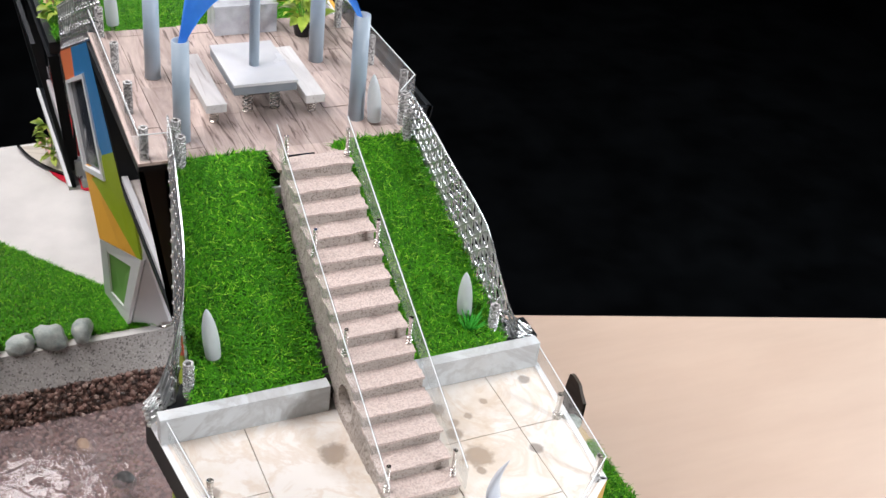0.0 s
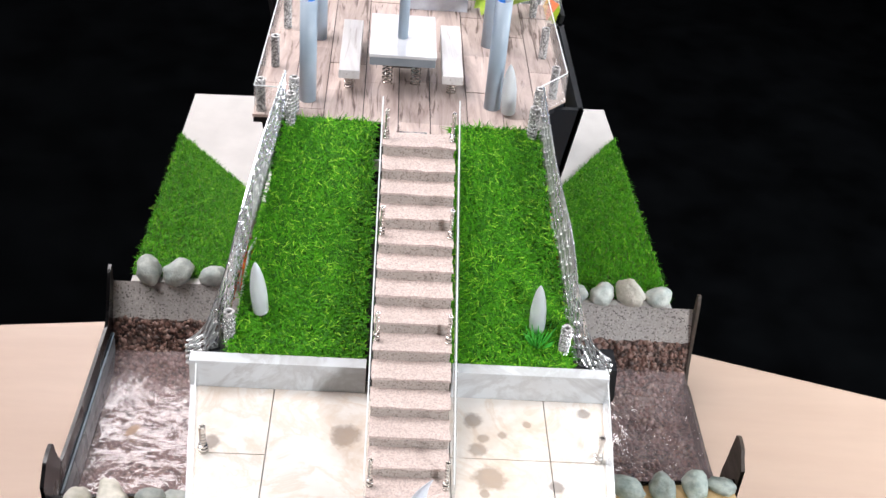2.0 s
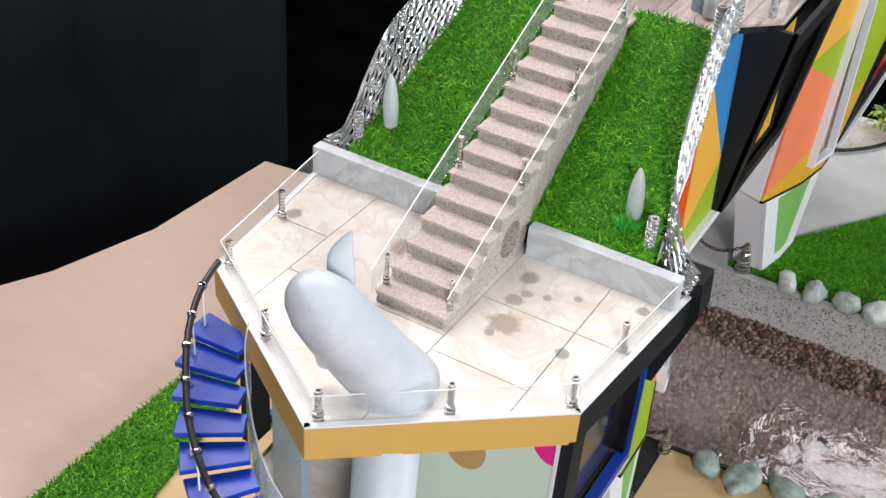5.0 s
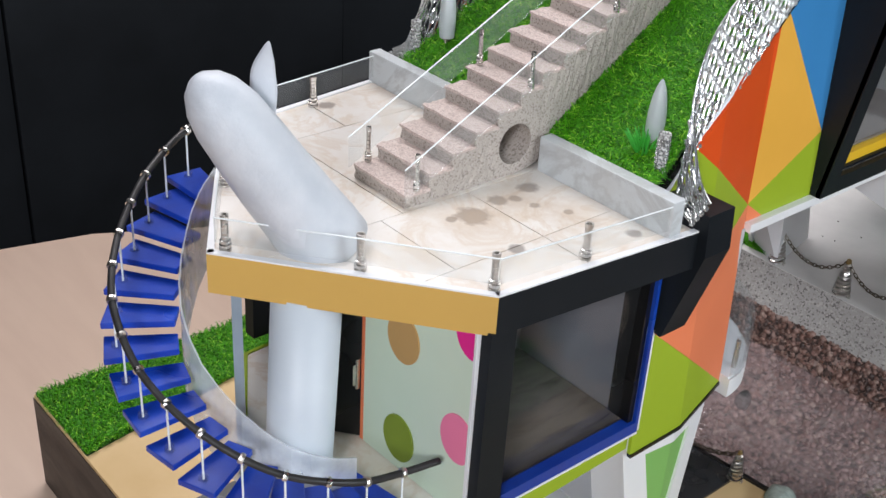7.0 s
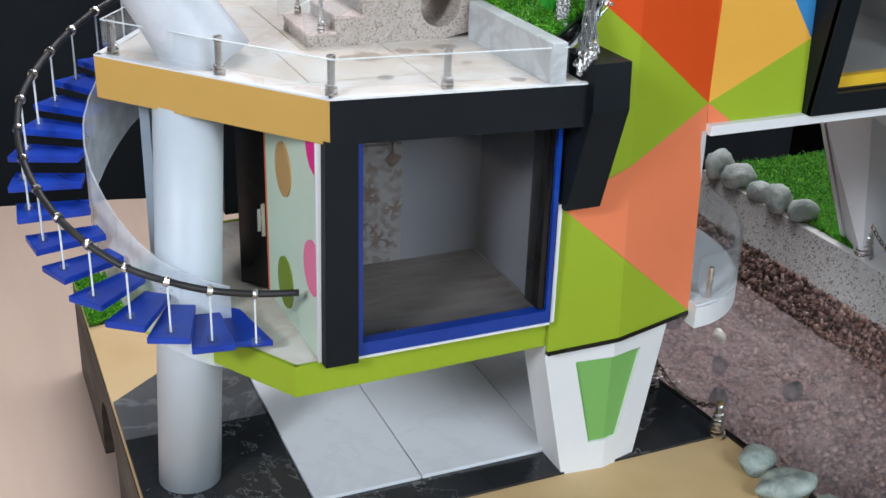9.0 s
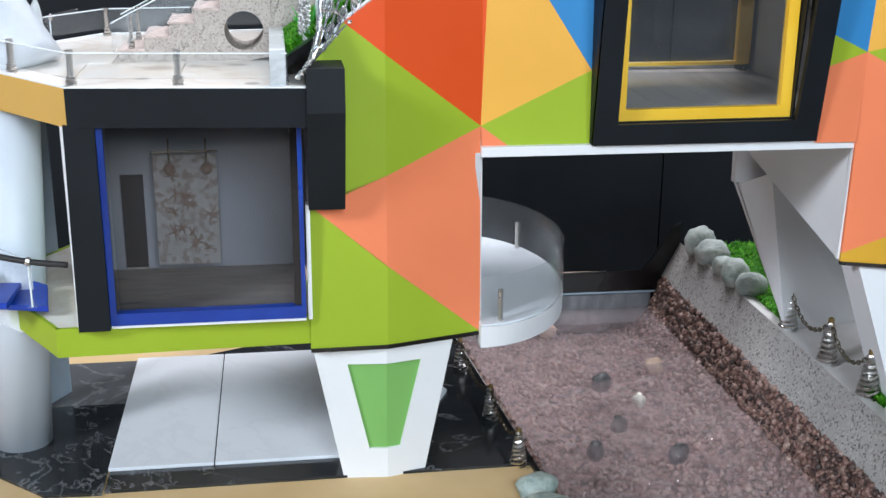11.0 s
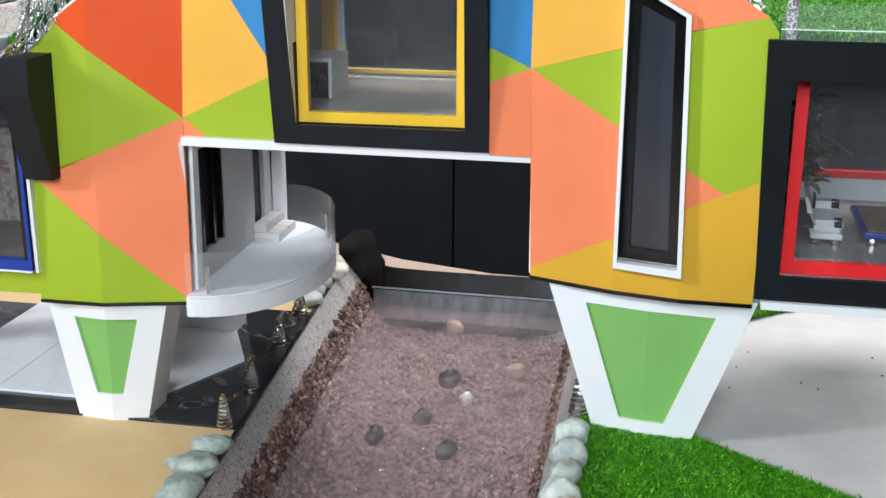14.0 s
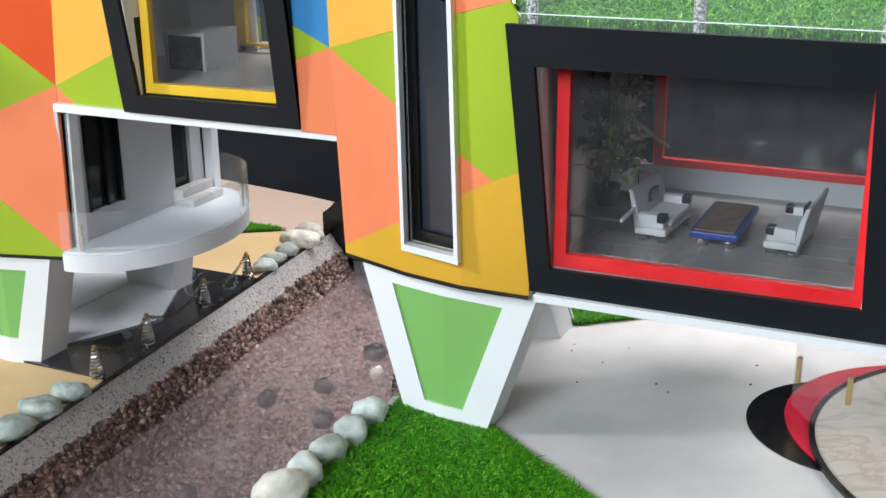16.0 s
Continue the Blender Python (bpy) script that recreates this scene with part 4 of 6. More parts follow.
for side in (1, -1):
    tower = part("tower_wall", facing(split([[(-0.273, 0.113), (-0.1435, 0.113), (-0.1435, 0.423), (-0.264, 0.327), (-0.273, 0.32)], [(-0.1435, 0.257), (-0.061, 0.257), (-0.061, 0.440), (-0.137, 0.428), (-0.1435, 0.423)]], CUT_A, LEV_A),
                                      surf_a if side > 0 else surf_al, 0.004, -0.0032, side), M_WHITE, house, "white card tower wall under coloured cladding")
    for m, poly in PAT_A:
        part("panel", facing(split([poly], CUT_A, LEV_A), surf_a if side > 0 else surf_al, 0.003, 0, side), m, tower, CARD[m] + " triangular card panel")
    f = surf_a if side > 0 else surf_al
    edge = [(flip(f(y, z) - 0.0015, side), y, z + 0.001) for y, z in ((-0.2725, 0.320), (-0.264, 0.3285), (-0.245, 0.3525), (-0.21, 0.378), (-0.175, 0.4025), (-0.137, 0.4295))]
    part("edge_strip", tube(edge, 0.0013, 6), M_WHITE, tower, "thin white edge strip along the slope")
    if side < 0:
        continue
    tower = part("tower_wall", facing(outside(split([[(0.150, 0.158), (0.325, 0.158), (0.325, 0.364), (0.226, 0.430), (0.150, 0.440)], [(0.118, 0.257), (0.150, 0.257), (0.150, 0.44), (0.118, 0.44)]], CUT_B, LEV_B), SLOT_IN),
                                      surf_b, 0.004, -0.0032, side), M_WHITE, house, "white card tower wall under coloured cladding")
    for m, poly in PAT_B:
        part("panel", facing(outside(split([poly], CUT_B, LEV_B), SLOT_IN), surf_b, 0.003, 0, side), m, tower, CARD[m] + " card panel")
    slot = part("slot_window", facing(outside(split([SLOT], CUT_B, LEV_B), SLOT_IN), surf_b, 0.012, 0.008, side), M_WHITE, house, "white-framed tall slot window")
    part("inner_frame", facing(outside(split([SLOT_IN], CUT_B, LEV_B), [(0.230, 0.192), (0.260, 0.191), (0.255, 0.366), (0.230, 0.379)]), surf_b, 0.003, -0.006, side), M_BLACK, slot)
    g = part("pane", facing(split([SLOT_IN], CUT_B, LEV_B), surf_b, 0.001, -0.010, side), M_SLOTPANE, slot, "blue-grey window film")

# floors, soffit and inner walls
part("bridge_floor", box(-0.088, 0.119, -0.143, 0.150, 0.253, 0.262), M_WHITE, house)
part("floor_board", box(-0.096, 0.104, -0.1405, 0.148, 0.262, 0.2773), M_WHITE, house)
for k in range(12):
    y0 = -0.141 + k * 0.0242
    part("plank", box(-0.097, 0.105, y0, y0 + 0.0240, 0.2775, 0.2795), M_LAMINATE, house)
for side in (1, -1):
    x0, x1 = sorted((flip(0.108, side), flip(0.1175, side)))
    part("white_edge_strip", box(x0, x1, -0.1435, 0.1505, 0.2505, 0.258, 0.0006), M_WHITE, house, "white strip along the bridge edge")

# wall of tower A towards the river, with window, door and balcony
bm = bmesh.new()
WY = -0.1435
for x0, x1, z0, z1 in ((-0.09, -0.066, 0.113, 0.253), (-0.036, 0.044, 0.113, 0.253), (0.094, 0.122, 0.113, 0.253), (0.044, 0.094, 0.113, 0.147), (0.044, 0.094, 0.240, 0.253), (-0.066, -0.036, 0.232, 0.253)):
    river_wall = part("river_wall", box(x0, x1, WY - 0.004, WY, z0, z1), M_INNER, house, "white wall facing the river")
part("white_edge_strip", add_prism(bmesh.new(), [(0.104, WY + 0.0002, 0.113), (0.1168, WY + 0.0002, 0.113), (0.1168, WY + 0.0032, 0.113), (0.104, WY + 0.0032, 0.113)],
                                    [(0.100, WY + 0.0002, 0.2503), (0.1112, WY + 0.0002, 0.2503), (0.1112, WY + 0.0032, 0.2503), (0.100, WY + 0.0032, 0.2503)]), M_WHITE, house, "white corner strip beside the balcony")
g = part("pane", box(0.044, 0.094, WY - 0.005, WY - 0.004, 0.147, 0.240), G_SMOKE, river_wall)
part("window_frame", join(join(box(0.044, 0.048, WY - 0.004, WY + 0.001, 0.147, 0.240), box(0.090, 0.094, WY - 0.004, WY + 0.001, 0.147, 0.240)), box(0.064, 0.067, WY - 0.004, WY + 0.0005, 0.147, 0.240)), M_BLACK, river_wall)
part("door_pane", box(-0.066, -0.036, WY - 0.006, WY - 0.005, 0.12, 0.232), G_SMOKE, river_wall)
part("step", box(-0.083, -0.031, WY, WY + 0.026, 0.120, 0.129, 0.001), M_FURN, house, "grey wooden step")
part("step", box(-0.083, -0.031, WY, WY + 0.013, 0.129, 0.138, 0.001), M_FURN, house, "grey wooden step")
part("wall_pier", box(-0.100, -0.088, WY - 0.02, WY + 0.012, 0.113, 0.253, 0.002), M_WHITE, house)
RIVER_B = [(-0.088, 0.205), (0.119, 0.158), (0.119, 0.253), (-0.088, 0.253)]
part("river_wall", add_prism(bmesh.new(), [(x, 0.1505, z) for x, z in RIVER_B], [(x, 0.1545, z) for x, z in RIVER_B]), M_WHITE, house, "white wall facing the river")
PIER = [(0.1365, 0.2525), (0.1385, 0.173), (0.144, 0.1735), (0.156, 0.157), (0.166, 0.137), (0.190, 0.140), (0.190, 0.2525)]
part("corner_pier", add_prism(bmesh.new(), [(-0.0812, y, z) for y, z in PIER], [(-0.0720, y, z) for y, z in PIER]), M_WHITE, house, "white notched pier under the bridge")
part("corbel", box(-0.08, -0.02, 0.128, 0.1505, 0.236, 0.2535, 0.002), M_WHITE, house, "white corbel under the bridge")

ELL = [(0.012 + 0.124 * math.cos(a), WY + 0.090 * math.sin(a)) for a in [math.pi * k / 40 for k in range(41)]]
balcony = part("balcony", slab(ELL, 0.102, 0.119), M_WHITE, house, "white half-round balcony over the river", False)
part("balcony_floor", slab([(0.012 + (x - 0.012) * 0.985, WY + (y - WY) * 0.97) for x, y in ELL], 0.119, 0.1205), M_PAVER, balcony)
bm = bmesh.new()
inn = [(0.012 + (x - 0.012) * 0.99, WY + (y - WY) * 0.98) for x, y in ELL]
ribbon(bm, [(*p, 0.119) for p in ELL], [(*p, 0.119) for p in inn], [(*p, 0.160) for p in ELL], [(*p, 0.160) for p in inn])
g = part("curved_guard", bm, G_CLEAR, balcony, "clear curved acrylic guard")
g.visible_shadow = False
for a in (0.20, 2.2):
    part("guard_post", bar((0.012 + 0.117 * math.cos(a), WY + 0.084 * math.sin(a), 0.1205), (0.012 + 0.117 * math.cos(a), WY + 0.084 * math.sin(a), 0.146), 0.0022), M_STEEL, balcony)

# legs
LEGS = {
    "a": dict(out=[(-0.273, 0.112), (-0.251, 0.0), (-0.187, 0.0), (-0.164, 0.112)], inn=[(-0.247, 0.096), (-0.231, 0.025), (-0.207, 0.025), (-0.190, 0.096)], cut=-0.217,
              rows=[(-0.276, 0.130), (-0.217, 0.135), (-0.14, 0.116)]),
    "b": dict(out=[(0.166, 0.156), (0.211, 0.022), (0.283, 0.022), (0.330, 0.156)], inn=[(0.198, 0.140), (0.229, 0.045), (0.265, 0.045), (0.300, 0.140)], cut=0.248,
              rows=[(0.15, 0.112), (0.248, 0.134), (0.34, 0.142)]),
}
for key, g in LEGS.items():
    for side in (1, -1):
        if key == "b" and side < 0:
            continue
        f = lambda y, z, r=g["rows"]: lerp_rows(r, y)
        leg = part("leg", facing(split([g["out"]], [g["cut"]]), f, 0.032, -0.004, side), M_WHITE, house, "white splayed leg with an inset green panel")
        part("leg_frame", facing(outside(split([g["out"]], [g["cut"]]), g["inn"]), f, 0.0045, 0, side), M_WHITE, leg)
        part("green_panel", facing(split([g["inn"]], [g["cut"]]), f, 0.002, -0.0022, side), M_LEAF, leg, "leaf green inset panel")
for side in (1, -1):
    part("joint_line", facing(split([[(-0.274, 0.1125), (-0.1425, 0.1125), (-0.1425, 0.1095), (-0.274, 0.1095)]], [-0.216]), surf_a if side > 0 else surf_al, 0.004, 0.001, side), M_BLACK, house)
    if side < 0:
        continue
    part("joint_line", facing(split([[(0.1515, 0.157), (0.325, 0.157), (0.325, 0.154), (0.1515, 0.154)]], [0.219, 0.27]), surf_b, 0.004, 0.001, side), M_BLACK, house)

# the twisted tower side and leg towards the open garden
NEAR_LO, NEAR_HI, FAR_LO, FAR_HI = Vector((-0.083, 0.142, 0.171)), Vector((-0.113, 0.140, 0.445)), Vector((-0.1155, 0.217, 0.157)), Vector((-0.129, 0.325, 0.345))
FOOT_N, FOOT_F = Vector((-0.092, 0.206, ZB)), Vector((-0.105, 0.276, ZB))


def twisted(polys, lo_n, hi_n, lo_f, hi_f, thick, off, bm=None):
    """Pieces given in (u, v) on a twisted sheet, u from the near to the far edge, v upwards."""
    bm = bm or bmesh.new()

    def at(u, v):
        return lo_n * (1 - u) * (1 - v) + hi_n * (1 - u) * v + lo_f * u * (1 - v) + hi_f * u * v

    nrm = (hi_n - lo_n).cross(lo_f - lo_n).normalized()
    nrm = -nrm if nrm.x > 0 else nrm
    for poly in polys:
        poly = poly if area2(poly) > 0 else poly[::-1]
        add_prism(bm, [at(*p) + nrm * off for p in poly], [at(*p) + nrm * (off - thick) for p in poly])
    return weld(bm) if len(polys) > 1 else bm


SIDE_B = (NEAR_LO, NEAR_HI, FAR_LO, FAR_HI)
GRID = ([0.25, 0.5, 0.75], [0.25, 0.5, 0.75])
HOLE_B = [(0.55, 0.385), (0.94, 0.405), (0.92, 0.835), (0.53, 0.848)]
tower = part("tower_wall", twisted(outside(split([[(0.005, 0.005), (0.995, 0.005), (0.995, 0.995), (0.005, 0.995)]], *GRID), HOLE_B), *SIDE_B, 0.004, -0.0032), M_WHITE, house, "white card tower wall under coloured cladding")
for m, poly in ((M_CORAL, [(1, 0.69), (1, 1), (0.69, 1), (0.75, 0.85), (0.96, 0.84), (0.99, 0.50)]),
                (M_BLUE, [(0.69, 1), (0, 1), (0, 0.53), (0.47, 0.479), (0.54, 0.60), (0.51, 0.87), (0.75, 0.85)]),
                (M_GREEN, [(0, 0.53), (0, 0), (0.10, 0), (0.853, 0.336), (0.60, 0.38), (0.47, 0.479)]),
                (M_AMBER, [(0.10, 0), (1, 0), (1, 0.69), (0.99, 0.36), (0.853, 0.336)])):
    c = [(sum(p[0] for p in poly) / len(poly), sum(p[1] for p in poly) / len(poly))]
    fans = [[p, q, c[0]] for p, q in zip(poly, poly[1:] + poly[:1])]
    part("panel", twisted(outside(split(fans, *GRID), HOLE_B), *SIDE_B, 0.003, 0), m, tower, CARD[m] + " card panel")
slot = part("slot_window", twisted(outside([[(0.50, 0.352), (0.99, 0.378), (0.965, 0.85), (0.495, 0.872)]], HOLE_B), *SIDE_B, 0.005, 0.0025), M_WHITE, house, "white-framed tall slot window")
part("pane", twisted([HOLE_B], *SIDE_B, 0.001, -0.0015), M_SLOTPANE, slot, "blue-grey window film")
LEG_B = (FOOT_N, NEAR_LO, FOOT_F, FAR_LO)
leg = part("leg", add_prism(bmesh.new(), [(-0.0850, 0.2080, ZB), (-0.0975, 0.276, ZB), (-0.060, 0.276, ZB), (-0.042, 0.190, ZB)],
                            [(-0.0765, 0.1445, 0.1710), (-0.1080, 0.217, 0.171), (-0.050, 0.217, 0.203), (-0.030, 0.156, 0.192)]), M_WHITE, house, "white splayed leg with an inset green panel")
INSET = [(0.24, 0.20), (0.72, 0.20), (0.82, 0.84), (0.20, 0.84)]
part("leg_frame", twisted(outside([[(0, 0), (1, 0), (1, 0.992), (0, 0.992)]], INSET), *LEG_B, 0.0045, 0), M_WHITE, leg)
part("green_panel", twisted([INSET], *LEG_B, 0.002, -0.0022), M_LEAF, leg, "leaf green inset panel")

# bridge window walls


def surf_br(y, z):
    return 0.115 + (z - 0.256) * 0.150


for side, k in ((1, 1.0), (-1, 1.607)):
    move = (lambda poly: poly) if side > 0 else (lambda poly: [(min(0.142, max(-0.080, -0.067 + (y + 0.033) * 1.607)), z) for y, z in poly])
    wall = part("bridge_wall", facing(border(move([(-0.060, 0.258), (0.117, 0.258), (0.117, 0.441), (-0.060, 0.441)]), move([(-0.042, 0.274), (0.098, 0.275), (0.100, 0.418), (-0.044, 0.418)])), surf_br, 0.005, 0.006, side), M_DARK, house, "leaning anthracite window surround")
    for yy in (-0.060, 0.112) if side > 0 else (-0.080, 0.137):
        bm = bmesh.new()
        ring = [(0.100, 0.258), (surf_br(0, 0.258) + 0.005, 0.258), (surf_br(0, 0.441) + 0.005, 0.441), (0.100, 0.441)]
        add_prism(bm, [(flip(x, side), yy, z) for x, z in ring], [(flip(x, side), yy + 0.005, z) for x, z in ring])
        part("cheek", bm, M_DARK, wall)
    part("reveal", facing(border(move([(-0.043, 0.272), (0.099, 0.273), (0.101, 0.419), (-0.045, 0.419)]), move([(-0.0415, 0.2745), (0.0975, 0.2755), (0.0995, 0.4175), (-0.0435, 0.4175)])), lambda y, z: 0.114 + (z - 0.256) * 0.06, 0.012, 0.0, side), M_DARK, wall)
    if side > 0:
        bm = bmesh.new()
        ring = [(0.105, 0.2735), (surf_br(0, 0.2735) + 0.002, 0.2735), (surf_br(0, 0.418) + 0.002, 0.418), (0.105, 0.418)]
        add_prism(bm, [(flip(x, side), -0.0452, z) for x, z in ring], [(flip(x, side), -0.0424, z) for x, z in ring])
        part("side_reveal", bm, M_WHITE, wall, "white side reveal")
    part("yellow_frame", facing(border(move([(-0.0415, 0.2745 if side > 0 else 0.2856), (0.0975, 0.2755 if side > 0 else 0.2866), (0.0975, 0.417), (-0.0415, 0.417)]), move([(-0.033, 0.283 if side > 0 else 0.2885), (0.089, 0.284 if side > 0 else 0.2895), (0.089, 0.41), (-0.033, 0.41)])), (lambda y, z: 0.112) if side > 0 else (lambda y, z: 0.100), 0.007, 0.0, side), M_YELLOW, wall, "yellow painted window frame")
    g = part("pane", facing([move([(-0.034, 0.282), (0.090, 0.283), (0.090, 0.411), (-0.034, 0.411)])], lambda y, z: 0.1075, 0.001, 0, side), G_WINDOW, wall)
    g.visible_shadow = False
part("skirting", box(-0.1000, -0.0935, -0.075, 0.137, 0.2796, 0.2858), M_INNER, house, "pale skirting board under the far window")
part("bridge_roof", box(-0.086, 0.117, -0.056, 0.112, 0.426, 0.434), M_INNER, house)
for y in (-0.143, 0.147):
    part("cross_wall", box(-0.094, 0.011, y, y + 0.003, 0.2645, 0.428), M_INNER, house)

# ---------------------------------------------------------------- far room with red windows


def surf_r(y, z):
    return 0.150 + (z - 0.160) * 0.165


RB1 = 0.60
part("far_room_floor", box(-0.115, 0.155, 0.326, RB1, 0.160, 0.172), M_WHITE, house)
for k in range(9):
    part("plank", box(-0.112 + k * 0.0295, -0.083 + k * 0.0295, 0.330, RB1 - 0.004, 0.172, 0.1745), M_GREYFLOOR, house)
part("far_room_roof", box(-0.140, 0.186, 0.322, RB1, 0.344, 0.358), M_DARK, house, "anthracite flat roof slab")
for side in (1, -1):
    wall = part("far_room_wall", facing(border([(0.326, 0.162), (RB1, 0.162), (RB1, 0.360), (0.318, 0.360)], [(0.342, 0.182), (0.556, 0.184), (0.552, 0.332), (0.337, 0.332)]), surf_r, 0.005, 0.0, side), M_DARK, house, "leaning anthracite window surround")
    part("reveal", facing(border([(0.336, 0.181), (0.557, 0.181), (0.557, 0.334), (0.336, 0.334)], [(0.3375, 0.1805), (0.5555, 0.1805), (0.5555, 0.3325), (0.3375, 0.3325)]), lambda y, z: 0.150 + (z - 0.16) * 0.08, 0.012, 0, side), M_WHITE if side > 0 else M_DARK, wall)
    bm = bmesh.new()
    ring = [(0.140, 0.176), (0.143, 0.176), (0.143, 0.334), (0.140, 0.334)] if side < 0 else [(0.140, 0.176), (surf_r(0, 0.176) - 0.003, 0.176), (surf_r(0, 0.334) - 0.003, 0.334), (0.140, 0.334)]
    add_prism(bm, [(flip(x, side), 0.3385 - 0.006 * (z - 0.176) / 0.158, z) for x, z in ring], [(flip(x, side), 0.3415 - 0.006 * (z - 0.176) / 0.158, z) for x, z in ring])
    part("side_reveal", bm, M_WHITE if side > 0 else M_DARK, wall, "white side reveal" if side > 0 else "")
    lo = 0.0 if side > 0 else 0.0125
    part("red_frame", facing(border([(0.343, 0.183 + lo), (0.5555, 0.1835 + lo), (0.5555, 0.3325), (0.343, 0.3325)], [(0.352, 0.193 + lo * 0.75), (0.549, 0.193 + lo * 0.75), (0.549, 0.329), (0.352, 0.329)]), (lambda y, z: 0.147) if side > 0 else (lambda y, z: 0.139), 0.007, 0, side), M_REDF, wall, "red painted window frame")
    g = part("pane", facing([[(0.351, 0.192), (0.550, 0.192), (0.550, 0.330), (0.351, 0.330)]], lambda y, z: 0.142, 0.001, 0, side), G_WINDOW, wall)
    g.visible_shadow = False
    x0, x1 = sorted((flip(0.140, side), flip(0.154, side)))
    part("white_edge_strip", box(x0, x1, 0.331, RB1, 0.1555, 0.1615), M_WHITE, house, "white strip along the floor edge")
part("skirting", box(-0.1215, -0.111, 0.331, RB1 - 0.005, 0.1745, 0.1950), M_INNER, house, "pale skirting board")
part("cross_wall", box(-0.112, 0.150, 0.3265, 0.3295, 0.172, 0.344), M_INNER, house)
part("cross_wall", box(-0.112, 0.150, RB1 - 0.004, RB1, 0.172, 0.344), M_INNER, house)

# ---------------------------------------------------------------- turf


def turf(name, corners, density, length, label, seed, lean=(0, 0), base=True, up=0.75, keep=None):
    """Artificial turf on a four-cornered patch: thousands of bent blades in one mesh, over a dark backing."""
    rng = np.random.default_rng(seed)
    p = np.array(corners, float)
    ar = 0.5 * np.linalg.norm(np.cross(p[2] - p[0], p[3] - p[1]))
    n = int(ar * density)
    u, v = rng.random(n)[:, None], rng.random(n)[:, None]
    root = (1 - u) * (1 - v) * p[0] + u * (1 - v) * p[1] + u * v * p[2] + (1 - u) * v * p[3]
    if keep is not None:
        ok = np.array([keep(x, y) for x, y, _ in root])
        root = root[ok]
        n = len(root)
    nrm = np.cross(p[1] - p[0], p[3] - p[0])
    nrm /= np.linalg.norm(nrm)
    nrm *= np.sign(nrm[2])
    ang = rng.random(n) * 2 * np.pi
    side = np.stack([np.cos(ang), np.sin(ang), np.zeros(n)], 1)
    out = np.stack([-np.sin(ang) + lean[0], np.cos(ang) + lean[1], np.zeros(n)], 1)
    side -= (side @ nrm)[:, None] * nrm
    out -= (out @ nrm)[:, None] * nrm
    ln = length * (0.6 + 0.7 * rng.random(n))[:, None]
    w = 0.00046 * (0.7 + 0.6 * rng.random(n))[:, None]
    tilt = (0.25 + 0.75 * rng.random(n))[:, None]
    mid = root + ln * 0.55 * (nrm * up + out * tilt * 0.45)
    tip = mid + ln * 0.60 * (nrm * (0.35 - 0.75 * rng.random(n))[:, None] + out * tilt)
    verts = np.concatenate([root - side * w, root + side * w, mid + side * w, mid - side * w, tip], 0)
    i = np.arange(n)
    quads = np.stack([i, i + n, i + 2 * n, i + 3 * n], 1)
    tris = np.stack([i + 3 * n, i + 2 * n, i + 4 * n], 1)
    me = bpy.data.meshes.new(name)
    me.from_pydata(verts.tolist(), [], quads.tolist() + tris.tolist())
    me.materials.append(M_TURF)
    ob = tagged(new(name, me), label, "artificial turf", kind="stuff")
    if base:
        lo = [tuple(c - nrm * 0.0035) for c in p]
        bm = bmesh.new()
        add_prism(bm, lo, [tuple(c) for c in p])
        part("turf_backing", bm, M_TURFBASE, ob)
    return ob


LAWN = 0.0118
GL0, GL1 = (-0.286, 0.330), (-0.112, 0.4445)
turf("lawn_slope", [(-0.128, *GL0), (-0.024, *GL0), (-0.026, *GL1), (-0.098, *GL1)], 1750000, LAWN, "bright green artificial turf on the sloping roof", 1)
turf("lawn_slope", [(0.040, *GL0), (0.138, *GL0), (0.110, *GL1), (0.038, *GL1)], 1750000, LAWN, "bright green artificial turf on the sloping roof", 2)
# roof under the slopes
part("sloping_roof", add_prism(bmesh.new(), [(-0.130, -0.290, 0.318), (0.142, -0.290, 0.318), (0.112, -0.108, 0.436), (-0.100, -0.108, 0.436)],
                               [(-0.130, -0.290, 0.326), (0.142, -0.290, 0.326), (0.112, -0.108, 0.4405), (-0.100, -0.108, 0.4405)]), M_BLACK, house, "black sloping roof board")

# far roof garden
turf("lawn_roof", [(-0.132, 0.322, 0.359), (0.180, 0.322, 0.359), (0.180, 0.60, 0.359), (-0.132, 0.60, 0.359)], 900000, 0.011, "bright green artificial turf on the flat roof", 3)
turf("lawn_slope", [(-0.100, 0.150, 0.438), (-0.045, 0.150, 0.438), (-0.05, 0.32, 0.362), (-0.117, 0.32, 0.362)], 900000, LAWN, "green artificial turf on the far sloping roof", 4)
turf("lawn_slope", [(0.055, 0.150, 0.438), (0.112, 0.150, 0.438), (0.165, 0.32, 0.362), (0.06, 0.32, 0.362)], 900000, LAWN, "green artificial turf on the far sloping roof", 5)
part("sloping_roof", add_prism(bmesh.new(), [(-0.102, 0.145, 0.425), (0.117, 0.145, 0.425), (0.165, 0.325, 0.346), (-0.119, 0.325, 0.346)],
                               [(-0.102, 0.145, 0.434), (0.117, 0.145, 0.434), (0.165, 0.325, 0.358), (-0.119, 0.325, 0.358)]), M_DECK, house, "sloping wooden roof path")

# banks
turf("lawn_bank", [(0.095, CAN_B + 0.012, ZB), (0.361, CAN_B + 0.012, ZB), (0.345, 0.605, ZB), (0.138, 0.285, ZB)], 900000, 0.010, "bright green artificial turf on the far bank", 6)
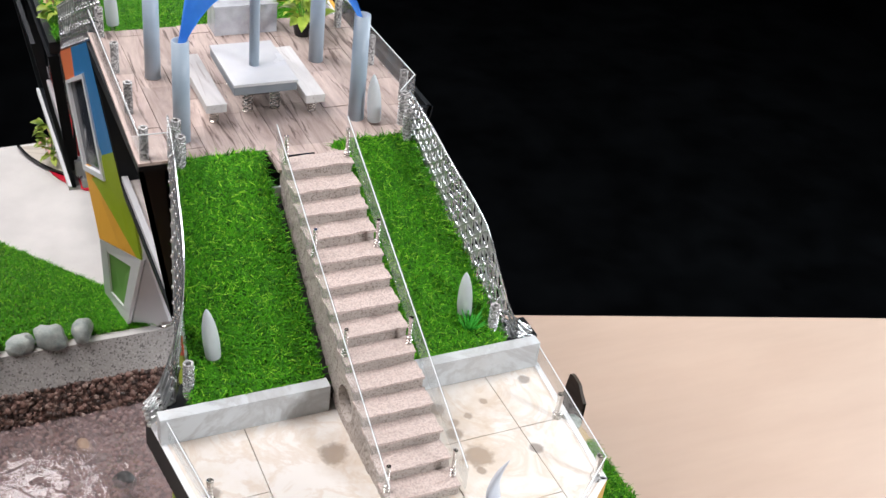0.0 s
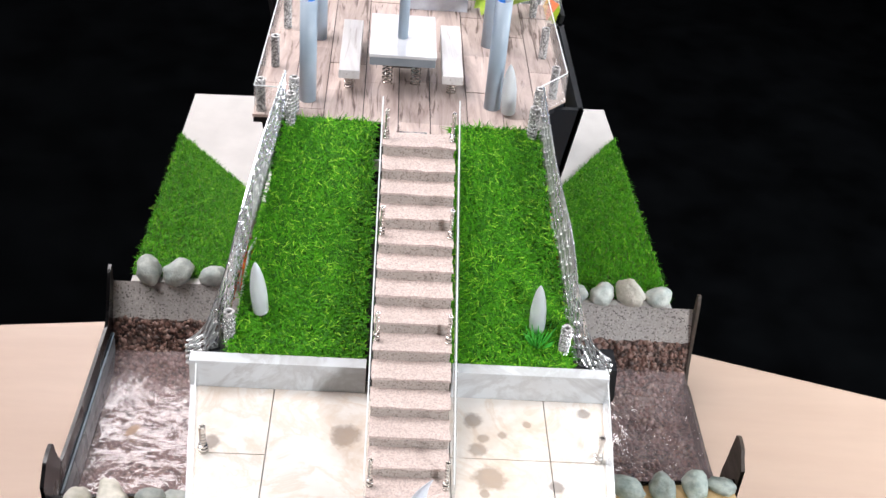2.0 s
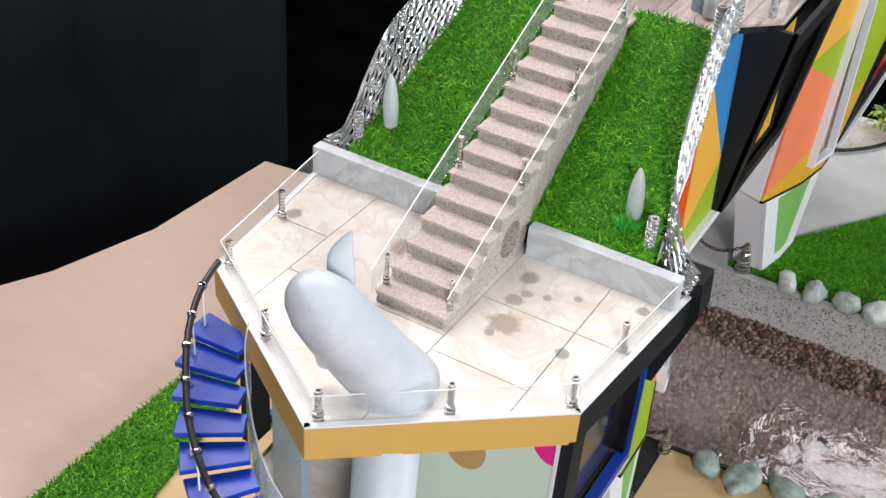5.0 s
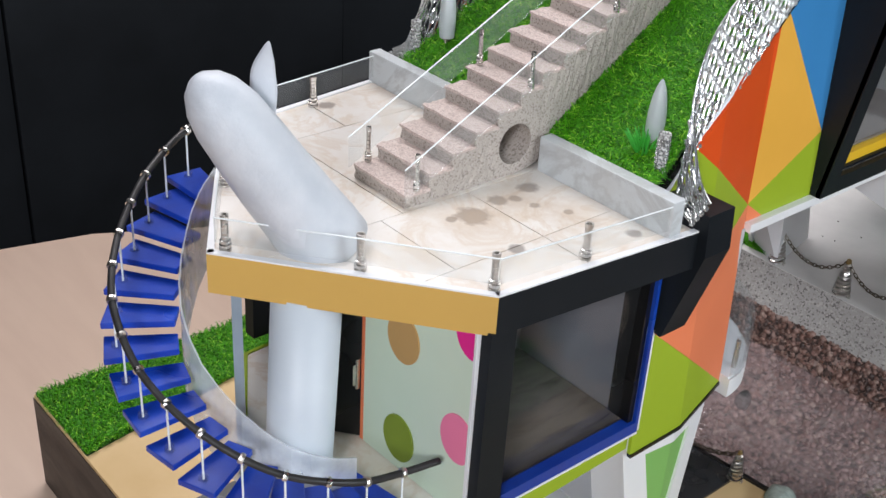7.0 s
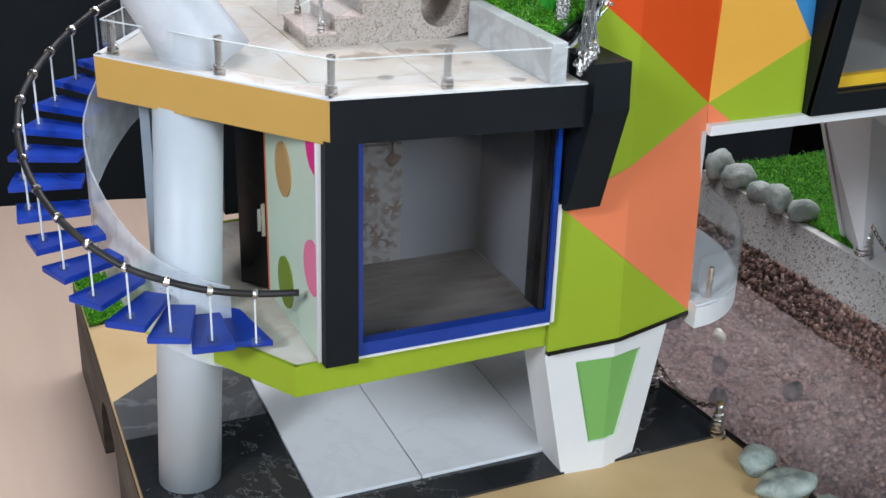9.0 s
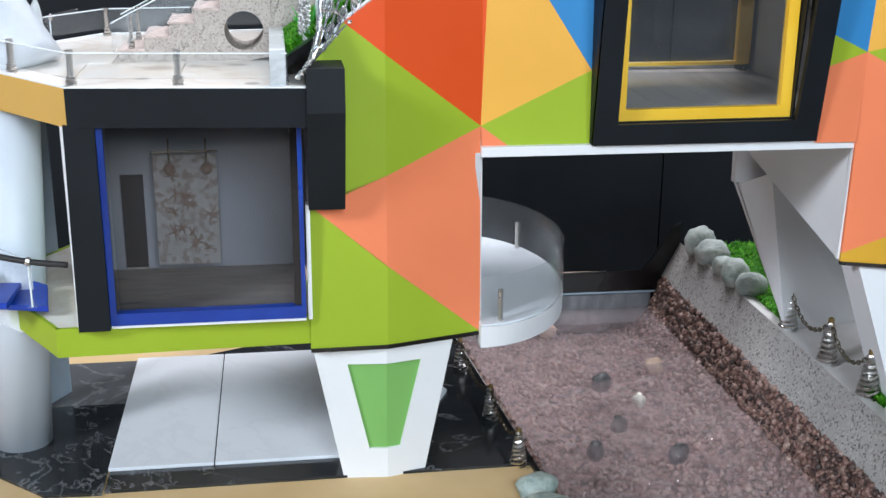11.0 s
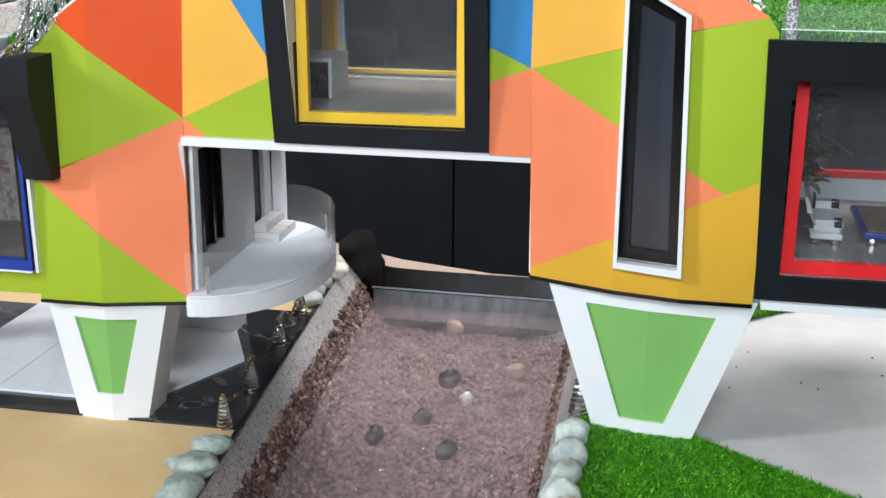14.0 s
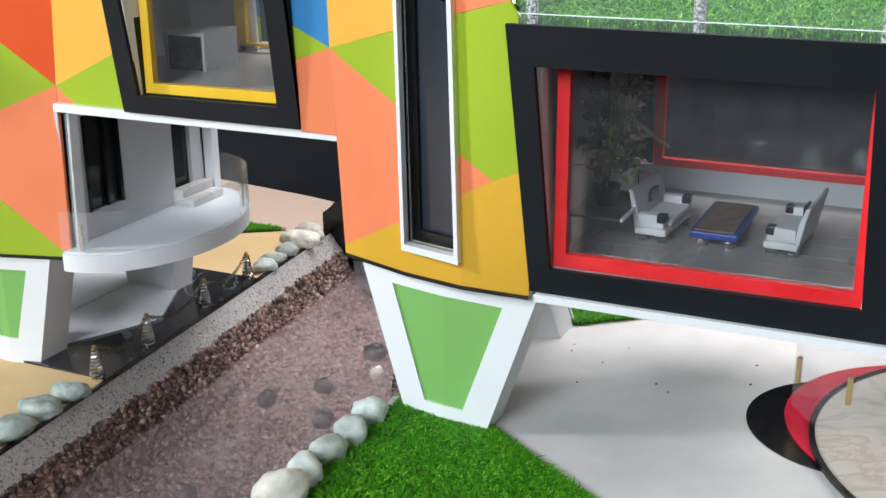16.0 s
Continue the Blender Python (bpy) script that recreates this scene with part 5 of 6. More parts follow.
turf("lawn_bank", [(-0.317, CAN_B + 0.012, ZB), (-0.06, CAN_B + 0.012, ZB), (-0.101, 0.283, ZB), (-0.313, 0.545, ZB)], 900000, 0.010, "bright green artificial turf on the far bank", 7)
turf("lawn_bank", [(-0.323, -0.195, 0.0005), (-0.323, -0.546, 0.0005), (-0.215, -0.546, 0.0005), (-0.258, -0.295, 0.0005)], 900000, 0.010, "bright green artificial turf along the near bank", 8)

turf("lawn_bank", [(0.306, -0.140, 0.0005), (0.306, -0.546, 0.0005), (0.386, -0.546, 0.0005), (0.386, -0.124, 0.0005)], 900000, 0.010, "bright green artificial turf along the near bank", 9)

# ---------------------------------------------------------------- stair over the lawn
SX0, SX1 = -0.018, 0.040
STEPS = 14
SY0, SY1, SZ0, SZ1 = -0.411, -0.140, ZT, 0.4545
run, rise = (SY1 - SY0) / STEPS, (SZ1 - SZ0) / STEPS


def chip(bm, amount):
    """Roughens a cast block: broken edges and uneven faces."""
    bmesh.ops.subdivide_edges(bm, edges=bm.edges[:], cuts=7, use_grid_fill=True)
    for v in bm.verts:
        v.co += Vector((noise.noise(v.co * 260), noise.noise(v.co * 260 + Vector((7, 0, 0))), noise.noise(v.co * 260 + Vector((0, 9, 0))))) * amount
    return bm


stair = thing("garden_stair", (0.01, SY0, ZT), "speckled concrete stair climbing between two lawns", "stair")
HOLE = [(-0.316 + 0.0150 * math.cos(a), 0.335 + 0.0150 * math.sin(a)) for a in [2 * math.pi * k / 22 for k in range(22)]]
bm = bmesh.new()
for k in range(STEPS):
    y0, y1 = SY0 + k * run, SY0 + (k + 1) * run
    zt = SZ0 + (k + 1) * rise - 0.0016
    lo0 = ZT if y0 < -0.30 else ZT + (y0 + 0.30) * 0.62
    lo1 = ZT if y1 < -0.30 else ZT + (y1 + 0.30) * 0.62
    bm = bmesh.new()
    whole = [(y0, lo0), (y1, lo1), (y1, zt), (y0, zt)]
    cut = outside([whole], HOLE)
    full = sum(abs(area2(p)) for p in cut) > 0.999 * abs(area2(whole))
    for poly in [whole] if full else cut:
        add_prism(bm, [(SX0 + 0.001, y, z) for y, z in poly], [(SX1 - 0.001, y, z) for y, z in poly])
    if full:
        chip(bm, 0.0012)
    else:
        weld(bm)
    part("step_block", bm, M_CONC, stair)
for k in range(STEPS):
    y0, z = SY0 + k * run, SZ0 + (k + 1) * rise
    part("tread", chip(box(SX0, SX1, y0 - 0.001, y0 + run + 0.0005, z - 0.0018, z), 0.0011), M_TREADTOP, stair)


def bolt_post(base, height, parent, axis=(0, 0, 1), r=0.0026, name="post"):
    """A polished screw used as a post: stacked rings at the foot, a shaft and a hollow head."""
    prof = [(r * 1.5, 0), (r * 1.5, 0.0016), (r * 1.1, 0.002), (r * 1.5, 0.0026), (r * 1.5, 0.0044), (r * 1.05, 0.005), (r * 1.35, 0.0056), (r * 1.35, 0.007), (r * 0.9, 0.0074)]
    n = 5
    for k in range(n):
        h0 = 0.0074 + (height - 0.0104) * k / n
        h1 = 0.0074 + (height - 0.0104) * (k + 0.8) / n
        prof += [(r * 0.92, h0 + 0.0003), (r * 0.92, h1), (r * 0.8, h1 + 0.0002)]
    prof += [(r * 1.05, height - 0.003), (r * 1.05, height), (r * 0.6, height), (r * 0.6, height - 0.002)]
    return part(name, lathe(prof, base, 10, Vector(axis)), M_STEEL, parent, "polished steel screw post", False)


def sheet(points, height, parent, material=None, thick=0.0012, name="panel", up=Vector((0, 0, 1))):
    """A clear upright sheet along a line of points."""
    bm = bmesh.new()
    pts = [Vector(p) for p in points]
    for a, b in zip(pts, pts[1:]):
        d = (b - a).cross(up).normalized() * thick
        add_prism(bm, [a, b, b + d, a + d], [a + up * height, b + up * height, b + d + up * height, a + d + up * height])
    ob = part(name, bm, material or G_CLEAR, parent, "clear acrylic sheet")
    ob.visible_shadow = False
    return ob


def edge_line(points, parent, r=0.0005):
    """The bright polished upper edge of a sheet."""
    return part("polished_edge", tube(points, r, 5), M_FROST, parent)


for sx in (SX0 - 0.0018, SX1 + 0.0018):
    rail = thing("stair_railing", (sx, SY0, ZT), "clear acrylic stair railing on steel screw posts", "railing", "stair railings")
    a, b = Vector((sx, SY0 - 0.004, SZ0 + 0.008)), Vector((sx, SY1 + 0.004, SZ1 + 0.008))
    sheet([a, b], 0.022, rail)
    edge_line([a + Vector((0, 0, 0.022)), b + Vector((0, 0, 0.022))], rail)
    for k, yy in enumerate((-0.398, -0.314, -0.230, -0.148)):
        i = int((yy - SY0) / run)
        inx = 0.0042 if sx < 0 else -0.0042
        bolt_post((sx + inx, SY0 + (i + 0.5) * run, SZ0 + (i + 1) * rise), 0.026, rail, r=0.0017)

# kerbs
for x0, x1 in ((-0.156, SX0 - 0.004), (SX1 + 0.004, 0.166)):
    single("marble_kerb", box(x0, x1, -0.297, -0.286, ZT, 0.338, 0.0008), M_KERB, "grey veined marble kerb at the foot of the lawn", "kerb", "marble kerbs")

# terrace tiles
tiles = thing("terrace_paving", (0, -0.4, ZT), "polished beige marble terrace tiles with brown stains", "paving", kind="structure")
INNER = inset(TERR, 0.003)


def clip_to(poly, region):
    region = region if area2(region) > 0 else region[::-1]
    for p, q in zip(region, region[1:] + region[:1]):
        n = (q[1] - p[1], -(q[0] - p[0]))
        poly = clip(poly, n, n[0] * p[0] + n[1] * p[1]) if poly else poly
    return poly


XC = [-0.18, -0.0915, 0.0425, 0.117, 0.19]
YC = {0: [-0.56, -0.366, -0.26], 1: [-0.56, -0.416, -0.26], 2: [-0.56, -0.434, -0.361, -0.26], 3: [-0.56, -0.361, -0.26]}
for c in range(4):
    for y0, y1 in zip(YC[c], YC[c][1:]):
        poly = clip_to([(XC[c] + 0.0004, y0 + 0.0004), (XC[c + 1] - 0.0004, y0 + 0.0004), (XC[c + 1] - 0.0004, y1 - 0.0004), (XC[c] + 0.0004, y1 - 0.0004)], INNER)
        if len(poly) > 2:
            part("tile", slab(poly, ZT - 0.004, ZT), M_TERRACE, tiles)

# terrace railing
for p, q in zip(TERR, TERR[1:]):
    fascia(p, q, ZT, ZT + 0.0012, M_WHITE, "edge_trim", -0.0045, None, "thin white edge trim")
rail = thing("terrace_railing", (0.0, -0.5, ZT), "clear acrylic terrace railing on steel screw posts", "railing")
RT = [(0.166, -0.285), (0.152, -0.431), (0.018, -0.540), (-0.132, -0.443), (-0.152, -0.285)]
for p, q in zip(RT, RT[1:]):
    a, b = Vector((*p, ZT + 0.006)), Vector((*q, ZT + 0.006))
    sheet([a, b], 0.017, rail)
    edge_line([a + Vector((0, 0, 0.017)), b + Vector((0, 0, 0.017))], rail)
for p in [(0.160, -0.288), (0.152, -0.359), (0.147, -0.430), (0.085, -0.481), (0.020, -0.534), (-0.055, -0.490), (-0.126, -0.441), (-0.136, -0.365), (-0.146, -0.290)]:
    bolt_post((*p, ZT), 0.0245, rail)

# ---------------------------------------------------------------- silver lattice fences


def lattice(base, top, label, rows=5):
    """A pierced metal ribbon between a lower and an upper line: edge bands, thick crossing bars and bosses."""
    ob = thing("lattice_fence", base[0], label, "fence", "lattice fences")
    lo, hi = spline(base, 10), spline(top, 10)
    lens = [0.0]
    for a, b in zip(lo, lo[1:]):
        lens.append(lens[-1] + (b - a).length)

    def at(s, k):
        s = min(max(s, 0), lens[-1] - 1e-6)
        i = min(max(j for j in range(len(lens)) if lens[j] <= s), len(lo) - 2)
        f = (s - lens[i]) / (lens[i + 1] - lens[i])
        return lo[i].lerp(lo[i + 1], f).lerp(hi[i].lerp(hi[i + 1], f), k)

    for k, r in ((0.0, 0.0010), (1.0, 0.0008)):
        part("edge_band", tube([at(lens[-1] * i / 70, k) for i in range(71)], r, 6), M_LATTICE, ob)
    bm = bmesh.new()
    n = int(lens[-1] / 0.0125)
    cell = lens[-1] / n
    for i in range(n):
        s = i * cell
        for r in range(rows):
            k0, k1 = r / rows, (r + 1) / rows
            bar(at(s, k0), at(s + cell, k1), 0.0010, 5, bm)
            bar(at(s + cell, k0), at(s, k1), 0.0010, 5, bm)
            c, u, v = at(s + cell / 2, (k0 + k1) / 2), (at(s + cell, k0) - at(s, k0)) * 0.5, (at(s + cell / 2, k1) - at(s + cell / 2, k0)) * 0.5
            tube([c + 0.62 * (u * math.cos(q) + v * math.sin(q)) for q in [2 * math.pi * j / 10 for j in range(11)]], 0.0010, 4, bm)
            bmesh.ops.create_icosphere(bm, subdivisions=1, radius=0.0024, matrix=Matrix.Translation(at(s, k0)))
    part("lattice", bm, M_LATTICE, ob)
    return ob


def raised(path, h):
    return [(x, y, z + h) for x, y, z in path]


FENCE_LO = [(0.168, -0.278, 0.319), (0.150, -0.271, 0.323), (0.139, -0.259, 0.334), (0.135, -0.235, 0.357), (0.126, -0.18, 0.395), (0.119, -0.14, 0.424), (0.113, -0.100, 0.447)]
FENCE_HI = [(0.172, -0.268, 0.332), (0.155, -0.262, 0.345), (0.139, -0.258, 0.388), (0.130, -0.235, 0.428), (0.119, -0.18, 0.458), (0.115, -0.14, 0.474), (0.113, -0.100, 0.483)]
LEFT_LO = [(-0.160, -0.278, 0.319), (-0.145, -0.271, 0.323), (-0.134, -0.259, 0.334), (-0.129, -0.235, 0.357), (-0.117, -0.18, 0.395), (-0.108, -0.14, 0.424), (-0.101, -0.100, 0.447)]
LEFT_HI = [(-0.162, -0.268, 0.332), (-0.147, -0.262, 0.346), (-0.131, -0.258, 0.396), (-0.121, -0.235, 0.438), (-0.112, -0.18, 0.464), (-0.106, -0.14, 0.476), (-0.101, -0.100, 0.483)]
for lo, hi in ((FENCE_LO, FENCE_HI), (LEFT_LO, LEFT_HI)):
    lattice(lo, hi, "silver pierced metal lattice fence along the lawn edge", 4)
BACK_L, BACK_R = [(-0.111, 0.146, 0.443), (-0.117, 0.20, 0.415), (-0.123, 0.26, 0.383), (-0.128, 0.318, 0.351)], [(0.110, 0.150, 0.440), (0.13, 0.20, 0.425), (0.166, 0.315, 0.37)]
lattice(BACK_L, raised(BACK_L, 0.052), "silver pierced metal lattice fence on the far roof", 3)
lattice(BACK_R, raised(BACK_R, 0.026), "silver pierced metal lattice fence on the far roof", 3)
for p in [(-0.128, -0.272, 0.334), (0.131, -0.272, 0.334), (-0.095, -0.118, 0.440), (0.106, -0.118, 0.440), (-0.094, -0.098, 0.444), (0.112, -0.092, 0.444)]:
    ob = thing("lattice_post", p, "knurled steel post holding the lattice fence", "post", "lattice posts")
    part("shaft", lathe([(0.0040, 0), (0.0040, 0.030), (0.0042, 0.0302), (0.0042, 0.033), (0.0024, 0.033), (0.0024, 0.029)], p, 12), M_KNURL, ob)
    bm = bmesh.new()
    for k in range(9):
        for a in range(12):
            t = 2 * math.pi * (a + 0.5 * (k % 2)) / 12
            bmesh.ops.create_icosphere(bm, subdivisions=1, radius=0.0009, matrix=Matrix.Translation((p[0] + 0.0040 * math.cos(t), p[1] + 0.0040 * math.sin(t), p[2] + 0.002 + k * 0.0033)))
    part("knurling", bm, M_LATTICE, ob)

# ---------------------------------------------------------------- bullet lights


def bullet_light(p, label="frosted white bullet-shaped garden light", lean=(-0.05, 0.08, 1)):
    ob = thing("garden_light", p, label, "garden light", "bullet garden lights")
    part("cap", lathe([(0.0001, 0), (0.0054, 0.0002), (0.0060, 0.0015), (0.0065, 0.014), (0.0062, 0.023), (0.0051, 0.032), (0.0034, 0.039), (0.0015, 0.0435), (0.0002, 0.0452)], p, 20, lean), M_BULLET, ob, smooth=True)
    part("socket", lathe([(0.0022, -0.008), (0.0022, 0.0), (0.0050, 0.0), (0.0050, 0.001)], p, 12), M_STEEL, ob)
    return ob


bullet_light((-0.1053, -0.2590, 0.3570), lean=(-0.10, 0.09, 1))
bullet_light((0.1105, -0.2577, 0.3483), lean=(-0.04, 0.07, 1))
bullet_light((0.088, -0.085, 0.4475), "frosted white bullet-shaped light on the deck")
bullet_light((0.013, -0.478, ZT + 0.0012), "frosted white bullet-shaped light on the terrace")
bullet_light((-0.095, 0.165, 0.445), "frosted white bullet-shaped light on the far roof")
rng = random.Random(41)
bm = bmesh.new()
for k in range(46):
    a, r, h = rng.uniform(0, 2 * math.pi), rng.uniform(0.001, 0.012), rng.uniform(0.010, 0.019)
    foot = Vector((0.1115 + 0.3 * r * math.cos(a), -0.2670 + 0.3 * r * math.sin(a), 0.3425))
    bar(foot, foot + Vector((r * math.cos(a), r * math.sin(a), h)), 0.0011, 4, bm, 0.0003)
single("grass_tuft", bm, M_TUFT, "bright green plastic grass tuft at a light's foot", "tuft")

# ---------------------------------------------------------------- deck
ZD = 0.4455
deck = thing("roof_deck", (0, 0, ZD), "weathered plank deck on the bridge roof", "deck", kind="structure")
part("deck_board", slab([(-0.127, -0.107), (-0.02, -0.108), (0.04, -0.108), (0.113, -0.080), (0.141, -0.050), (0.138, 0.148), (-0.118, 0.148)], ZD - 0.008, ZD - 0.0025), M_DARK, deck)
rng = random.Random(5)
REGION = [[(-0.128, -0.108), (0.113, -0.108), (0.113, 0.150), (-0.122, 0.150)], [(0.113, -0.080), (0.142, -0.050), (0.139, 0.150), (0.113, 0.150)], [(-0.020, -0.144), (0.040, -0.144), (0.040, -0.108), (-0.020, -0.108)]]
widths = [0.031, 0.028, 0.033, 0.030, 0.027, 0.032, 0.031, 0.029, 0.033]
x = -0.128
for w in widths:
    y = -0.145
    while y < 0.15:
        ln_ = rng.uniform(0.05, 0.12)
        for reg in REGION:
            poly = clip_to([(x + 0.0004, y + 0.0003), (x + w - 0.0004, y + 0.0003), (x + w - 0.0004, y + ln_ - 0.0003), (x + 0.0004, y + ln_ - 0.0003)], reg)
            if len(poly) > 2 and abs(area2(poly)) > 4e-5:
                dz = rng.uniform(-0.0004, 0.0004)
                part("plank", slab(poly, ZD - 0.0025, ZD + dz), M_DECK, deck)
        y += ln_
    x += w
part("slot", box(-0.005, 0.018, -0.126, -0.1235, ZD - 0.001, ZD + 0.0009), M_BLACK, deck)
part("slot", box(-0.014, 0.024, -0.141, -0.138, ZD - 0.001, ZD + 0.0009), M_BLACK, deck)

deck_rail = thing("deck_railing", (0, 0, ZD), "clear acrylic deck railing on knurled posts", "railing")
for line in ([(-0.126, -0.106, ZD), (-0.121, 0.145, ZD)], [(0.140, -0.050, ZD), (0.137, 0.145, ZD)], [(-0.126, -0.106, ZD), (-0.102, -0.107, ZD)], [(0.114, -0.078, ZD), (0.140, -0.050, ZD)]):
    sheet(line, 0.026, deck_rail)
    edge_line([Vector(p) + Vector((0, 0, 0.026)) for p in line], deck_rail)
for p in [(-0.121, -0.101), (0.130, -0.048), (-0.117, -0.02), (0.128, 0.03), (-0.113, 0.06), (0.126, 0.12), (-0.112, 0.14)]:
    part("post", lathe([(0.0038, 0), (0.0038, 0.028), (0.0040, 0.0282), (0.0040, 0.030), (0.0022, 0.030), (0.0022, 0.027)], (*p, ZD), 12), M_KNURL, deck_rail, "knurled silver post")

# picnic table and benches
ptable = thing("picnic_table", (0.0, -0.02, ZD), "pale wooden deck table on coiled steel legs", "table")
TT = 0.4785
part("tabletop", box(-0.033, 0.024, -0.056, 0.026, TT - 0.0075, TT, 0.0008), M_BOARDGREY, ptable, "blue-grey lower board")
part("top_sheet", box(-0.0335, 0.0245, -0.0565, 0.0265, TT + 0.0003, TT + 0.0030, 0.0005), M_TABLETOP, ptable, "glossy pale grey top sheet")


def coil_leg(x, y, z0, z1, r, parent):
    pts = [(x + r * math.cos(a), y + r * math.sin(a), z0 + 0.0008 + (z1 - z0 - 0.0016) * k / 60) for k, a in ((k, 2 * math.pi * 6 * k / 60) for k in range(61))]
    return part("leg", tube(pts, 0.0008, 5), M_STEEL, parent, "coiled spring steel leg")


for xx in (-0.017, 0.008):
    for yy in (-0.042, 0.012):
        coil_leg(xx, yy, ZD, TT - 0.0075, 0.0042, ptable)
part("crossbeam", box(-0.013, 0.004, -0.038, 0.008, TT - 0.018, TT - 0.0075), M_BASEWOOD, ptable)
for x0 in (-0.059, 0.0305):
    bench = thing("bench", (x0, -0.02, ZD), "pale wooden bench on coiled steel legs beside the table", "bench", "benches at the table")
    part("seat", box(x0, x0 + 0.018, -0.062, 0.040, 0.4595, 0.4675, 0.0006), M_FURN, bench)
    for yy in (-0.052, 0.012):
        coil_leg(x0 + 0.009, yy, ZD, 0.4595, 0.0036, bench)

# pipes with a blue sail
canopy = thing("canopy", (0, -0.02, ZD), "blue fabric sail canopy on four blue-grey pipes and a centre pole", "canopy")
COLS = [(-0.084, -0.077, 0.092), (0.075, -0.072, 0.100), (-0.082, 0.044, 0.096), (0.078, 0.049, 0.100)]
for cx, cy, h in COLS:
    post = part("post", lathe([(0.0072, 0), (0.0072, h), (0.0058, h), (0.0058, h - 0.01)], (cx, cy, ZD), 20), M_PIPE, canopy, "blue-grey pipe post", True)
part("centre_pole", lathe([(0.0046, 0), (0.0046, 0.17)], (-0.005, -0.020, TT + 0.001), 14), M_PIPE, canopy, "blue-grey centre pole", True)
for cx, cy, h in COLS:
    bm = bmesh.new()
    top = Vector((0.0, -0.02, ZD + h + 0.085))
    foot = Vector((cx, cy, ZD + h - 0.006))
    rows = []
    for k in range(13):
        t = k / 12
        c = foot.lerp(top, t * 0.55) + Vector((0, 0, 0.018 * math.sin(math.pi * t)))
        wdt = 0.0035 + 0.034 * t ** 1.25
        tang = Vector((-(cy + 0.02), cx, 0)).normalized()
        rows.append([bm.verts.new(c + tang * wdt * s + Vector((0, 0, -0.010 * t * abs(s) + 0.002 * math.sin(9 * s)))) for s in (-1, -0.6, -0.2, 0.2, 0.6, 1)])
    for a, b in zip(rows, rows[1:]):
        for i in range(5):
            bm.faces.new((a[i], a[i + 1], b[i + 1], b[i]))
    bmesh.ops.solidify(bm, geom=bm.faces[:], thickness=0.0006)
    part("sail", bm, M_SAIL, canopy, "blue fabric sail corner", True)

# ---------------------------------------------------------------- statue on the terrace


def sculpture():
    bm = bmesh.new()
    foot, head = Vector((0.046, -0.476, ZT - 0.004)), Vector((0.012, -0.545, 0.425))
    ax = (head - foot)
    ln_ = ax.length
    lathe([(0.0275, 0.0), (0.027, 0.014), (0.0255, 0.035), (0.0242, 0.06), (0.0232, 0.085), (0.0215, 0.108), (0.018, 0.122), (0.0125, 0.131), (0.006, 0.1362), (0.001, 0.138)], foot, 28, ax, bm)
    # upright flipper: narrow root, broad middle, pointed bent tip
    root = [(0.014, -0.502, 0.380), (0.014, -0.501, 0.392), (0.012, -0.500, 0.404), (0.011, -0.499, 0.416), (0.014, -0.499, 0.427), (0.019, -0.500, 0.437)]
    rings = []
    for c, w in zip(spline(root, 4), [0.0034 + 0.0058 * math.sin(math.pi * (k / 20) ** 0.9) * (1 - 0.25 * k / 20) - 0.0030 * (k / 20) ** 4 for k in range(21)]):
        rings.append([bm.verts.new(c + Vector((0.80, 0.60, 0)) * w * math.cos(q) + Vector((-0.60, 0.80, 0)) * 0.38 * w * math.sin(q)) for q in [2 * math.pi * j / 14 for j in range(14)]])
    for u, v in zip(rings, rings[1:]):
        for j in range(14):
            bm.faces.new((u[j], u[(j + 1) % 14], v[(j + 1) % 14], v[j]))
    bm.faces.new(rings[0][::-1])
    bm.faces.new(rings[-1])
    b = bmesh.new()
    bmesh.ops.create_icosphere(b, subdivisions=3, radius=1.0, matrix=Matrix.Translation((0.010, -0.512, 0.345)) @ Euler((0.5, 0.3, 0.2)).to_matrix().to_4x4() @ Matrix.Diagonal((0.008, 0.005, 0.026, 1)))
    join(bm, b)
    for v in bm.verts:
        v.co += Vector((1, 1, 1)) * 0.0006 * noise.noise(v.co * 90)
    return bm


single("statue", sculpture(), M_PLASTER, "white plaster statue leaning on the terrace", "statue", smooth=True)

# ---------------------------------------------------------------- column and spiral stair
col = single("round_column", lathe([(0.0225, 0.0), (0.0225, 0.2860)], (0.048, -0.5095, 0.0), 40, (0, 0.0155, 0.2845)), M_COLUMN, "pale grey round column under the terrace", "column", smooth=False)
for p in col.data.polygons:
    p.use_smooth = len(p.vertices) == 4
RAIL = [(x + 0.007, y - 0.001, z - 0.001) for x, y, z in [(0.121, -0.446, 0.180), (0.119, -0.474, 0.183), (0.119, -0.502, 0.190), (0.112, -0.526, 0.197), (0.099, -0.548, 0.204), (0.082, -0.567, 0.215), (0.060, -0.581, 0.226),
        (0.036, -0.590, 0.237), (0.013, -0.595, 0.250), (-0.007, -0.595, 0.264), (-0.028, -0.590, 0.277), (-0.048, -0.579, 0.288), (-0.066, -0.565, 0.298), (-0.082, -0.548, 0.308),
        (-0.097, -0.529, 0.317), (-0.110, -0.508, 0.324), (-0.119, -0.486, 0.331), (-0.124, -0.462, 0.336)]]
spiral = thing("spiral_stair", (0.02, -0.55, 0.13), "curved stair of blue acrylic treads with a black tube handrail", "stair")
part("handrail", tube(spline(RAIL, 5), 0.0024, 8), M_RUBBER, spiral, "bent black tube handrail", True)
centre = Vector((0.027, -0.491))
